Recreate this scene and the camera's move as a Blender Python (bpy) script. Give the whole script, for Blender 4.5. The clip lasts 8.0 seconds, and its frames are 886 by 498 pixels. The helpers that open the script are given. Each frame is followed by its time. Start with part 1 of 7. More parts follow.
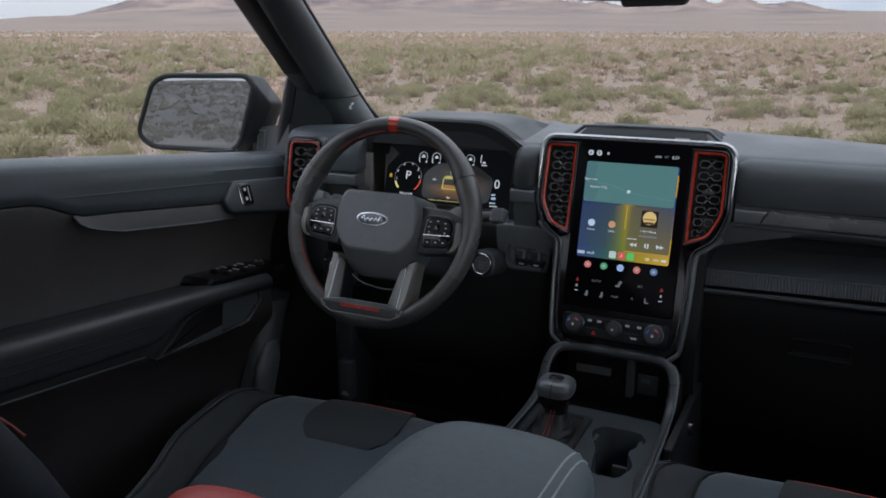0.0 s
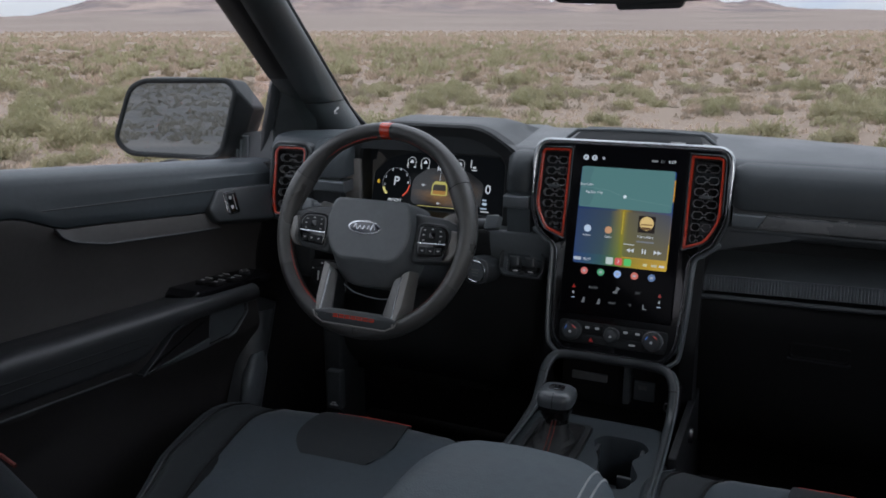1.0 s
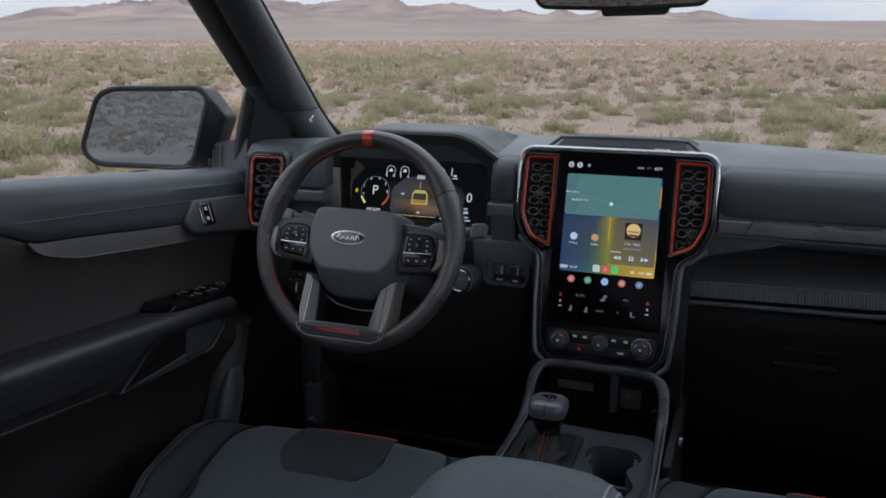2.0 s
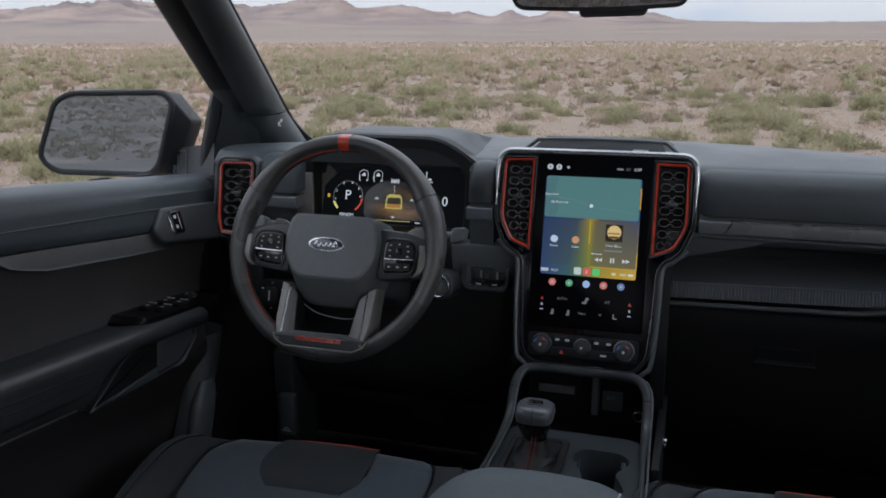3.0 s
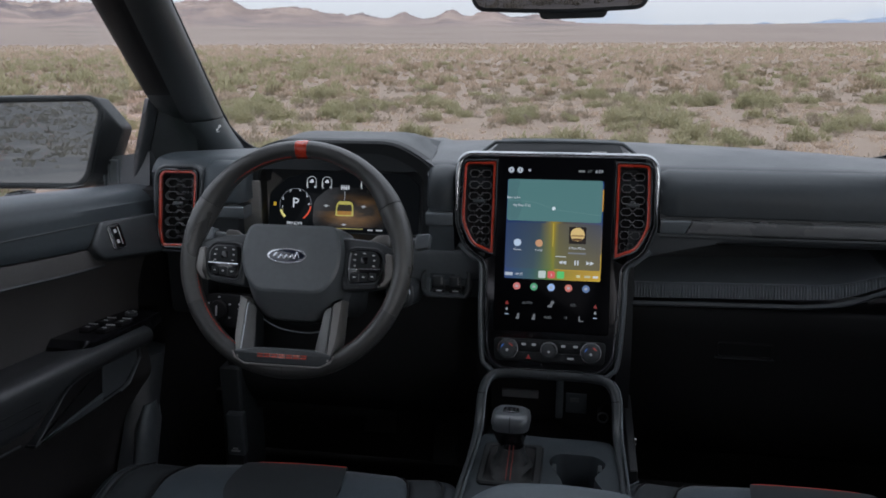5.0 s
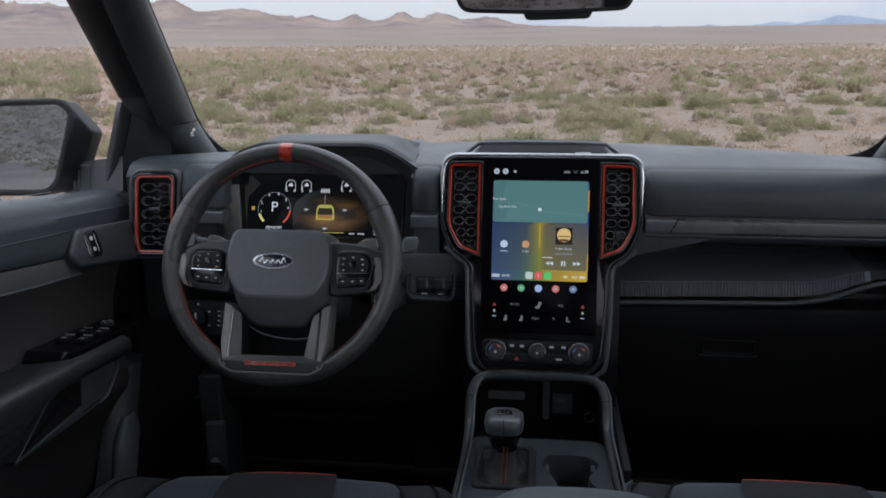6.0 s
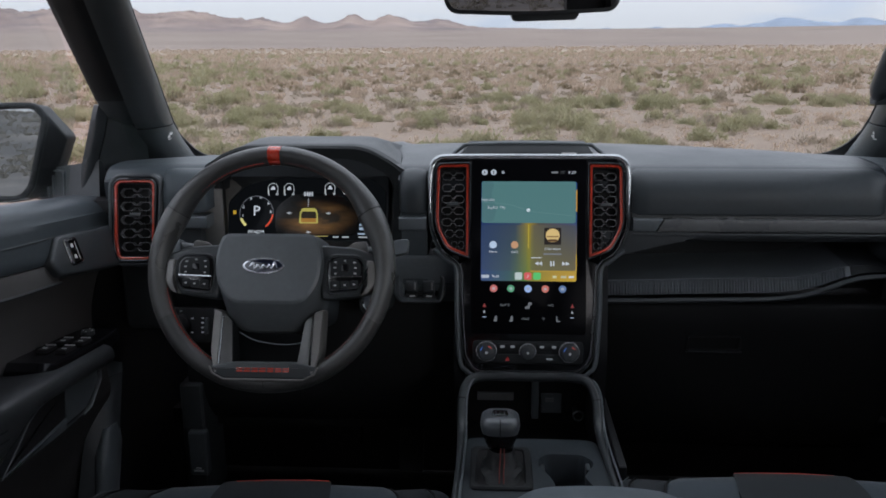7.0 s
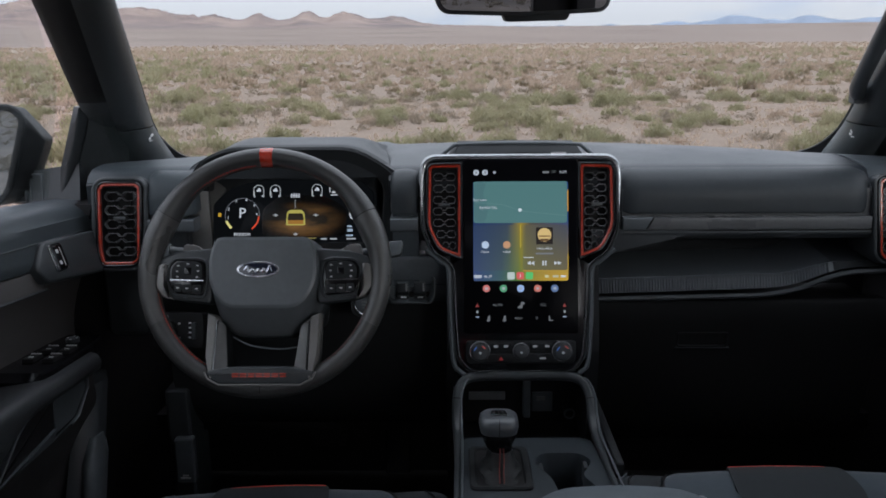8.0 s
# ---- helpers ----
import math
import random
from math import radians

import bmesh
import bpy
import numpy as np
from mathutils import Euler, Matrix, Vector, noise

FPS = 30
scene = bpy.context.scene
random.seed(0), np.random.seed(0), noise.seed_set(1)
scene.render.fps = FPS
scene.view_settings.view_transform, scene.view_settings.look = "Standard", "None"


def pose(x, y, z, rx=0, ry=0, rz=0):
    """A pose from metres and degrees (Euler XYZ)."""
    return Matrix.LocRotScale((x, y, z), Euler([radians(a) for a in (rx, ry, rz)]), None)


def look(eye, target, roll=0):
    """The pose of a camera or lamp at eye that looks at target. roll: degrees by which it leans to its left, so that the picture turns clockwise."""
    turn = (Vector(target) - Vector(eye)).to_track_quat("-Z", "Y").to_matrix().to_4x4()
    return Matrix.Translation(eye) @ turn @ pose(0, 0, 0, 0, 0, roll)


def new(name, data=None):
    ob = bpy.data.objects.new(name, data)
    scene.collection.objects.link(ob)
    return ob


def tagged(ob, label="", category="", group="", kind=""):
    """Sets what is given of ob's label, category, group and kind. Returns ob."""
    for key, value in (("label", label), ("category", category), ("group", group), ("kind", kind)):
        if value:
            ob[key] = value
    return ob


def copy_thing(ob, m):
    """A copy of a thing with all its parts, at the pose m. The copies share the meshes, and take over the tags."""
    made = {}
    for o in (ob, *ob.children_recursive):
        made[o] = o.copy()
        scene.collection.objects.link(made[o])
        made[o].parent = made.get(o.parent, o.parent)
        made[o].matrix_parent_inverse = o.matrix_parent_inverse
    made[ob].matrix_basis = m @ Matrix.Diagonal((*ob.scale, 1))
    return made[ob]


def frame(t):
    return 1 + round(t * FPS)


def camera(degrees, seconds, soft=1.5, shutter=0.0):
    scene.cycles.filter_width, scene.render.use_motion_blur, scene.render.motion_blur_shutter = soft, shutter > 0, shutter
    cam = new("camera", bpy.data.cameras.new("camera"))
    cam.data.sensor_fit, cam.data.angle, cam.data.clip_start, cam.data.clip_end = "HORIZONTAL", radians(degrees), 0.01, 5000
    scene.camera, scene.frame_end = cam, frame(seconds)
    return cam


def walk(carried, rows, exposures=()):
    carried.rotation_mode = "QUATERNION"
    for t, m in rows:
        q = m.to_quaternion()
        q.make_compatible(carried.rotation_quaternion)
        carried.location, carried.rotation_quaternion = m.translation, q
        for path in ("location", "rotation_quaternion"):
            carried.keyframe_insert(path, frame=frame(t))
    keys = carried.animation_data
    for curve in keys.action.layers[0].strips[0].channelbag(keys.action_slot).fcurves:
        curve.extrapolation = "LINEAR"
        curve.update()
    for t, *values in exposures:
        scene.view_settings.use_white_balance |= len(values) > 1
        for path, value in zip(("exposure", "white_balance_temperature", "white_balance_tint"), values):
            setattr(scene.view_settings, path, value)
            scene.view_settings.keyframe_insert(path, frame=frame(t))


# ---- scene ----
cam = camera(56.8, 8.0, soft=1.75)
PATH = [
    (0, (0.3, 0.189, 1.683), (-0.546, 1.926, 1.167), 0.1),
    (0.5, (0.279, 0.196, 1.687), (-0.541, 1.945, 1.169), -0.0),
    (1, (0.251, 0.199, 1.69), (-0.528, 1.967, 1.172), -0.1),
    (1.5, (0.224, 0.2, 1.686), (-0.508, 1.991, 1.18), -0.0),
    (3, (0.152, 0.209, 1.685), (-0.423, 2.06, 1.192), -0.2),
    (3.5, (0.125, 0.212, 1.686), (-0.388, 2.081, 1.193), -0.2),
    (4, (0.098, 0.213, 1.685), (-0.354, 2.098, 1.195), -0.2),
    (4.5, (0.074, 0.215, 1.686), (-0.322, 2.113, 1.195), -0.2),
    (6, (-0.002, 0.219, 1.684), (-0.233, 2.145, 1.199), -0.3),
    (6.5, (-0.029, 0.218, 1.685), (-0.204, 2.15, 1.2), -0.3),
    (7, (-0.056, 0.218, 1.683), (-0.178, 2.156, 1.202), -0.4),
    (7.5, (-0.083, 0.219, 1.684), (-0.153, 2.158, 1.201), -0.4),
    (8, (-0.11, 0.22, 1.688), (-0.13, 2.16, 1.2), -0.4),
]
walk(cam, [(t, look(eye, target, roll)) for t, eye, target, roll in PATH], [(0.0, 0.01, 5850, 8)])

# ---- world and light ----
SUN_EL, SUN_AZ = radians(9.0), radians(150.0)
world = bpy.data.worlds.new("dusk_sky")
scene.world = world
world.use_nodes = True
wn, wl = world.node_tree.nodes, world.node_tree.links
wn.clear()
w_out = wn.new("ShaderNodeOutputWorld")
w_bg = wn.new("ShaderNodeBackground")
w_sky = wn.new("ShaderNodeTexSky")
w_sky.sky_type, w_sky.sun_disc = "NISHITA", False
w_sky.sun_elevation, w_sky.sun_rotation = SUN_EL, SUN_AZ
w_sky.air_density, w_sky.dust_density, w_sky.ozone_density = 1.0, 2.5, 1.5
w_co = wn.new("ShaderNodeTexCoord")
w_map = wn.new("ShaderNodeMapping")
w_map.inputs["Scale"].default_value = (2.2, 2.2, 11.0)
w_map.inputs["Location"].default_value = (0.35, 0.2, 0.0)
w_noise = wn.new("ShaderNodeTexNoise")
w_noise.inputs["Scale"].default_value, w_noise.inputs["Detail"].default_value = 2.2, 7.0
w_ramp = wn.new("ShaderNodeValToRGB")
w_ramp.color_ramp.elements[0].position, w_ramp.color_ramp.elements[1].position = 0.53, 0.66
w_veil = wn.new("ShaderNodeMix")
w_veil.data_type = "RGBA"
w_veil.inputs["Factor"].default_value = 0.93
w_veil.inputs["B"].default_value = (7.15, 6.6, 6.85, 1)
w_cloud = wn.new("ShaderNodeMix")
w_cloud.data_type = "RGBA"
w_cloud.inputs["B"].default_value = (5.7, 5.6, 6.3, 1)
wl.new(w_co.outputs["Generated"], w_map.inputs["Vector"])
wl.new(w_map.outputs["Vector"], w_noise.inputs["Vector"])
wl.new(w_noise.outputs["Fac"], w_ramp.inputs["Fac"])
wl.new(w_sky.outputs["Color"], w_veil.inputs["A"])
wl.new(w_veil.outputs["Result"], w_cloud.inputs["A"])
wl.new(w_ramp.outputs["Color"], w_cloud.inputs["Factor"])
# an overcast veil grows brighter towards the zenith
w_sep, w_rise, w_lift = wn.new("ShaderNodeSeparateXYZ"), wn.new("ShaderNodeMath"), wn.new("ShaderNodeVectorMath")
w_rise.operation, w_lift.operation = "MULTIPLY_ADD", "SCALE"
w_rise.use_clamp = False
w_rise.inputs[1].default_value, w_rise.inputs[2].default_value = 2.6, 1.0
w_top = wn.new("ShaderNodeClamp")
wl.new(w_co.outputs["Generated"], w_sep.inputs["Vector"])
wl.new(w_sep.outputs["Z"], w_top.inputs["Value"])
wl.new(w_top.outputs["Result"], w_rise.inputs[0])
wl.new(w_cloud.outputs["Result"], w_lift.inputs[0])
wl.new(w_rise.outputs["Value"], w_lift.inputs["Scale"])
wl.new(w_lift.outputs["Vector"], w_bg.inputs["Color"])
w_bg.inputs["Strength"].default_value = 0.12
wl.new(w_bg.outputs["Background"], w_out.inputs["Surface"])

sun_data = bpy.data.lights.new("sun", "SUN")
sun_data.energy, sun_data.angle, sun_data.color = 0.6, radians(16), (1.0, 0.95, 0.9)
sun = new("sun", sun_data)
sun.matrix_world = look((0, 0, 60), (-math.sin(SUN_AZ) * math.cos(SUN_EL) * 60, -math.cos(SUN_AZ) * math.cos(SUN_EL) * 60, 60 - math.sin(SUN_EL) * 60))


# ---- materials ----
def mat(name, col, rough=0.6, metal=0.0, var=0.12, vscale=9.0, bump=0.0, bscale=500.0, coat=0.0, spec=0.5, voronoi=False, col2=None, sheen=0.0, patchy=0.06):
    """A surface with colour that varies at a large and a small scale, uneven gloss and fine relief."""
    m = bpy.data.materials.new(name)
    m.use_nodes = True
    n, l = m.node_tree.nodes, m.node_tree.links
    p = n["Principled BSDF"]
    p.inputs["Metallic"].default_value = metal
    p.inputs["Specular IOR Level"].default_value = spec
    p.inputs["Coat Weight"].default_value = coat
    p.inputs["Coat Roughness"].default_value = 0.08
    p.inputs["Sheen Weight"].default_value = sheen
    p.inputs["Sheen Roughness"].default_value = 0.45
    co = n.new("ShaderNodeTexCoord")
    big = n.new("ShaderNodeTexNoise")
    big.inputs["Scale"].default_value, big.inputs["Detail"].default_value = vscale, 5.0
    fine = n.new("ShaderNodeTexNoise")
    fine.inputs["Scale"].default_value, fine.inputs["Detail"].default_value = vscale * 14, 3.0
    add = n.new("ShaderNodeMath")
    add.operation = "MULTIPLY_ADD"
    add.inputs[1].default_value, add.inputs[2].default_value = 0.45, 0.28
    l.new(co.outputs["Object"], big.inputs["Vector"])
    l.new(co.outputs["Object"], fine.inputs["Vector"])
    l.new(fine.outputs["Fac"], add.inputs[0])
    mul = n.new("ShaderNodeMath")
    mul.operation = "MULTIPLY"
    l.new(big.outputs["Fac"], mul.inputs[0])
    l.new(add.outputs["Value"], mul.inputs[1])
    ramp = n.new("ShaderNodeValToRGB")
    lo = tuple(c * (1 - var) for c in col)
    hi = tuple(min(1, c * (1 + var)) for c in (col2 or col))
    ramp.color_ramp.elements[0].position, ramp.color_ramp.elements[1].position = 0.16, 0.36
    ramp.color_ramp.elements[0].color, ramp.color_ramp.elements[1].color = (*lo, 1), (*hi, 1)
    l.new(mul.outputs["Value"], ramp.inputs["Fac"])
    l.new(ramp.outputs["Color"], p.inputs["Base Color"])
    rr = n.new("ShaderNodeMapRange")
    rr.inputs["From Min"].default_value, rr.inputs["From Max"].default_value = 0.3, 0.7
    rr.inputs["To Min"].default_value, rr.inputs["To Max"].default_value = max(0.005, rough - patchy), min(1, rough + patchy)
    l.new(big.outputs["Fac"], rr.inputs["Value"])
    l.new(rr.outputs["Result"], p.inputs["Roughness"])
    if bump:
        if voronoi:
            tex = n.new("ShaderNodeTexVoronoi")
            out = tex.outputs["Distance"]
        else:
            tex = n.new("ShaderNodeTexNoise")
            tex.inputs["Detail"].default_value = 3.0
            out = tex.outputs["Fac"]
        tex.inputs["Scale"].default_value = bscale
        l.new(co.outputs["Object"], tex.inputs["Vector"])
        b = n.new("ShaderNodeBump")
        b.inputs["Strength"].default_value, b.inputs["Distance"].default_value = bump, 0.0006
        l.new(out, b.inputs["Height"])
        l.new(b.outputs["Normal"], p.inputs["Normal"])
    return m


def glow(name, col, strength=1.0):
    """A lit part of a display."""
    m = bpy.data.materials.new(name)
    m.use_nodes = True
    p = m.node_tree.nodes["Principled BSDF"]
    p.inputs["Base Color"].default_value = (0.005, 0.005, 0.005, 1)
    p.inputs["Roughness"].default_value = 0.2
    p.inputs["Emission Color"].default_value = (*col, 1)
    p.inputs["Emission Strength"].default_value = strength
    return m


def pane_material(name, tint=(0.93, 0.96, 0.95)):
    """Thin clear glass: light passes straight, the gloss grows at grazing angles."""
    m = bpy.data.materials.new(name)
    m.use_nodes = True
    n, l = m.node_tree.nodes, m.node_tree.links
    n.clear()
    out, mix = n.new("ShaderNodeOutputMaterial"), n.new("ShaderNodeMixShader")
    tr, gl, fr = n.new("ShaderNodeBsdfTransparent"), n.new("ShaderNodeBsdfGlossy"), n.new("ShaderNodeLayerWeight")
    tr.inputs["Color"].default_value = (*tint, 1)
    gl.inputs["Roughness"].default_value = 0.01
    power, gain = n.new("ShaderNodeMath"), n.new("ShaderNodeMath")
    power.operation, gain.operation = "POWER", "MULTIPLY_ADD"
    power.inputs[1].default_value, gain.inputs[1].default_value, gain.inputs[2].default_value = 5.0, 0.7, 0.02
    l.new(fr.outputs["Facing"], power.inputs[0])
    l.new(power.outputs["Value"], gain.inputs[0])
    l.new(gain.outputs["Value"], mix.inputs["Fac"])
    l.new(tr.outputs["BSDF"], mix.inputs[1])
    l.new(gl.outputs["BSDF"], mix.inputs[2])
    l.new(mix.outputs["Shader"], out.inputs["Surface"])
    return m


# the slate pad skin again, lightened where daylight falls on it
LITPAD = mat("lit_slate_vinyl", (0.0510, 0.0608, 0.0676), 0.47, bump=0.35, bscale=900, spec=0.28)
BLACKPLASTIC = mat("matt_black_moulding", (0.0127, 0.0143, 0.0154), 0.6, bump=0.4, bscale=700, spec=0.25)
PAD = mat("slate_soft_touch_pad", (0.0262, 0.0315, 0.0354), 0.5, bump=0.35, bscale=900, spec=0.32)
DECK = mat("dash_top_skin", (0.0150, 0.0190, 0.0236), 0.38, bump=0.3, bscale=900, spec=0.37)
CONSOLESKIN = mat("blue_slate_console_skin", (0.0330, 0.0400, 0.0455), 0.5, bump=0.35, bscale=900, spec=0.32)
BOOTLEATHER = mat("dull_black_boot_leather", (0.0150, 0.0158, 0.0165), 0.55, bump=0.4, bscale=600, voronoi=True, spec=0.3)
# set darker than the other matt plastics, for the glove box alone
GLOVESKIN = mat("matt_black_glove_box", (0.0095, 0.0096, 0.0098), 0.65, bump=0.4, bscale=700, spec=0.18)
CHEEK = mat("satin_grey_cheek", (0.185, 0.180, 0.170), 0.4, bump=0.2, bscale=700)
SPOKESKIN = mat("satin_grey_spoke", (0.105, 0.105, 0.103), 0.36, bump=0.2, bscale=700)
LOWERDOOR = mat("lower_door_moulding", (0.0360, 0.0340, 0.0335), 0.55, bump=0.3, bscale=800, spec=0.35)
HOODSKIN = mat("dark_hood_skin", (0.0195, 0.0228, 0.0254), 0.48, bump=0.3, bscale=900, spec=0.35)
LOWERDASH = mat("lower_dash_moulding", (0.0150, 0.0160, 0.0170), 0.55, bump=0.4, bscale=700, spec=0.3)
PLASTIC = mat("black_grained_plastic", (0.0372, 0.0418, 0.0450), 0.42, bump=0.4, bscale=700, spec=0.5)
PLASTIC_G = mat("charcoal_satin_plastic", (0.0916, 0.1028, 0.1105), 0.33, bump=0.2, bscale=700, spec=0.5)
DEEP = mat("deep_black_plastic", (0.0135, 0.0130, 0.0135), 0.6, bump=0.3, bscale=700, spec=0.2)
PIANO = mat("piano_black", (0.006, 0.006, 0.007), 0.14, coat=0.25, spec=0.35)
GLASSBLACK = mat("black_display_glass", (0.004, 0.004, 0.005), 0.10, spec=0.04)
RED = mat("orange_red_painted_trim", (0.41, 0.036, 0.015), 0.25, metal=0.0, coat=0.5, vscale=20)
REDTHREAD = mat("red_thread", (0.52, 0.048, 0.026), 0.8, bump=0.4, bscale=1500)
REDLEATHER = mat("red_leather", (0.45, 0.05, 0.04), 0.45, bump=0.4, bscale=700, voronoi=True)
CHROME = mat("satin_chrome", (0.55, 0.56, 0.58), 0.22, metal=1.0)
AIRBAG = mat("satin_airbag_skin", (0.1020, 0.1120, 0.1180), 0.38, bump=0.25, bscale=900, spec=0.5)
SMOKED = mat("smoked_gloss_trim", (0.15, 0.155, 0.162), 0.24, metal=1.0)
PILLARSKIN = mat("charcoal_pillar_trim", (0.0530, 0.0600, 0.0630), 0.45, bump=0.35, bscale=700, spec=0.42)
DOORSKIN = mat("warm_black_door_moulding", (0.0740, 0.0690, 0.0670), 0.5, bump=0.3, bscale=800, spec=0.4)
ARMSKIN = mat("black_door_armrest_skin", (0.0330, 0.0350, 0.0370), 0.42, bump=0.2, bscale=900, voronoi=True, spec=0.45, patchy=0.03)
SPOKEGREY = mat("warm_satin_grey_spoke", (0.185, 0.180, 0.172), 0.38, metal=0.25)
DARKCHROME = mat("smoked_chrome", (0.32, 0.33, 0.34), 0.22, metal=1.0)
RIMLEATHER = mat("black_smooth_leather", (0.0230, 0.0250, 0.0275), 0.30, bump=0.14, bscale=900, voronoi=True, spec=0.6)
RIMLEATHER = mat("dark_rim_leather", (0.0400, 0.0400, 0.0390), 0.36, bump=0.5, bscale=650, voronoi=True, spec=0.55)
# worn leather, lightened further to carry the sheen on the grips
PERFLEATHER = mat("worn_grip_leather_sheen", (0.0620, 0.0615, 0.0590), 0.32, bump=0.5, bscale=650, voronoi=True, spec=0.6)
SEATLEATHER = mat("black_seat_leather", (0.0279, 0.0330, 0.0371), 0.4, bump=0.5, bscale=520, voronoi=True, spec=0.5)
SUEDE = mat("slate_suede", (0.0415, 0.0538, 0.0648), 0.9, bump=0.4, bscale=1400, sheen=0.15)
SUEDE_D = mat("charcoal_suede", (0.0205, 0.0240, 0.0268), 0.95, bump=0.4, bscale=1400)
KNOBSKIN = mat("satin_knob_leather", (0.0720, 0.0790, 0.0860), 0.32, bump=0.3, bscale=700, voronoi=True, spec=0.6)
PALETHREAD = mat("pale_grey_thread", (0.34, 0.36, 0.37), 0.7, bump=0.3, bscale=1500)
ARMLEATHER = mat("slate_armrest_leather", (0.0791, 0.1010, 0.1164), 0.55, bump=0.4, bscale=560, voronoi=True, spec=0.4)
DULLRED = mat("dull_red_thread", (0.13, 0.026, 0.020), 0.85, bump=0.4, bscale=1500)
CARPET = mat("black_carpet", (0.020, 0.019, 0.019), 0.98, bump=0.8, bscale=900)
RUBBER = mat("black_rubber", (0.012, 0.012, 0.013), 0.7, bump=0.2, bscale=400)
HEADLINER = mat("grey_headliner", (0.12, 0.12, 0.12), 0.95, bump=0.4, bscale=900)
BODYPAINT = mat("white_body_paint", (0.72, 0.73, 0.74), 0.3, coat=0.7, var=0.03)
VANE = mat("grey_satin_vane", (0.165, 0.168, 0.172), 0.36)
WEAVE = mat("carbon_patterned_trim", (0.112, 0.114, 0.117), 0.3, bump=0.35, bscale=900, voronoi=True)
GLASS = pane_material("clear_glass")
DIMMED = mat("dimmed_mirror_silver", (0.27, 0.27, 0.27), 0.01, metal=1.0, var=0.02, patchy=0.003)
MIRROR = mat("mirror_silver", (0.66, 0.69, 0.72), 0.008, metal=1.0, var=0.02, patchy=0.003)
ICON = glow("lit_white_mark", (0.75, 0.76, 0.78), 0.7)
ICON_MID = glow("grey_white_mark", (0.55, 0.56, 0.58), 0.6)
ICON_DIM = glow("dim_white_mark", (0.4, 0.41, 0.42), 0.25)
PRINT = mat("printed_grey_mark", (0.55, 0.55, 0.55), 0.6)
BLUE = mat("deep_blue_enamel", (0.008, 0.012, 0.03), 0.15, coat=0.8)


# ---- mesh building ----
def loft(rings, closed=True, caps=True, loop=False):
    """A skin over rings of points. closed: each ring joins its ends; loop: the last ring joins the first."""
    bm = bmesh.new()
    vs = [[bm.verts.new(p) for p in r] for r in rings]
    k = len(rings[0])
    pairs = list(zip(vs, vs[1:])) + ([(vs[-1], vs[0])] if loop else [])
    for a, b in pairs:
        for i in range(k if closed else k - 1):
            j = (i + 1) % k
            bm.faces.new((a[i], a[j], b[j], b[i]))
    if caps and closed and not loop:
        bm.faces.new(list(reversed(vs[0])))
        bm.faces.new(vs[-1])
    bmesh.ops.recalc_face_normals(bm, faces=bm.faces)
    return bm


def moved(bm, m):
    bmesh.ops.transform(bm, matrix=m, verts=bm.verts)
    return bm


def joined(*bms):
    out = bmesh.new()
    for b in bms:
        me = bpy.data.meshes.new("tmp")
        b.to_mesh(me)
        b.free()
        out.from_mesh(me)
        bpy.data.meshes.remove(me)
    return out


def axes(origin, u, v):
    u, v = Vector(u).normalized(), Vector(v).normalized()
    w = u.cross(v)
    return Matrix(((u[0], v[0], w[0], origin[0]), (u[1], v[1], w[1], origin[1]), (u[2], v[2], w[2], origin[2]), (0, 0, 0, 1)))


def rounded(pts, r, n=4):
    """A polygon with its corners rounded; r: one radius, or one for each corner."""
    out, k = [], len(pts)
    rs = r if isinstance(r, (list, tuple)) else [r] * k
    for i in range(k):
        p = Vector(pts[i])
        a, b = Vector(pts[i - 1]) - p, Vector(pts[(i + 1) % k]) - p
        q = min(rs[i], a.length * 0.49, b.length * 0.49)
        s, e = p + a.normalized() * q, p + b.normalized() * q
        for j in range(n + 1):
            t = j / n
            out.append(tuple((1 - t) ** 2 * s + 2 * t * (1 - t) * p + t * t * e))
    return out


def rect(cx, cy, w, h, r=0.0, n=4):
    pts = [(cx - w / 2, cy - h / 2), (cx + w / 2, cy - h / 2), (cx + w / 2, cy + h / 2), (cx - w / 2, cy + h / 2)]
    return rounded(pts, r, n) if r else pts


def inset(poly, d):
    """The polygon (counter-clockwise) moved inwards by d."""
    out, k = [], len(poly)
    area = sum(poly[i - 1][0] * poly[i][1] - poly[i][0] * poly[i - 1][1] for i in range(k))
    s = 1 if area > 0 else -1
    for i in range(k):
        p, a, b = Vector(poly[i][:2]), Vector(poly[i - 1][:2]), Vector(poly[(i + 1) % k][:2])
        t1, t2 = (p - a), (b - p)
        t1 = t1.normalized() if t1.length > 1e-9 else t2.normalized()
        t2 = t2.normalized() if t2.length > 1e-9 else t1
        t = (t1 + t2)
        t = t.normalized() if t.length > 1e-6 else t1
        nrm = Vector((-t[1], t[0])) * s
        out.append(tuple(p + nrm * d / max(0.5, t.dot(t1))))
    return out


def slab(poly, w0, w1, bev=0.0, dome=0.0):
    """A polygon in the local plane, as a plate from w0 to w1 with a rounded front edge."""
    rings = [[(x, y, w0) for x, y in poly]]
    if bev:
        for k in range(4):
            a = k / 3 * math.pi / 2
            rings.append([(x, y, w1 - bev + bev * math.sin(a)) for x, y in inset(poly, bev * (1 - math.cos(a)))])
    else:
        rings.append([(x, y, w1) for x, y in poly])
    return loft(rings)


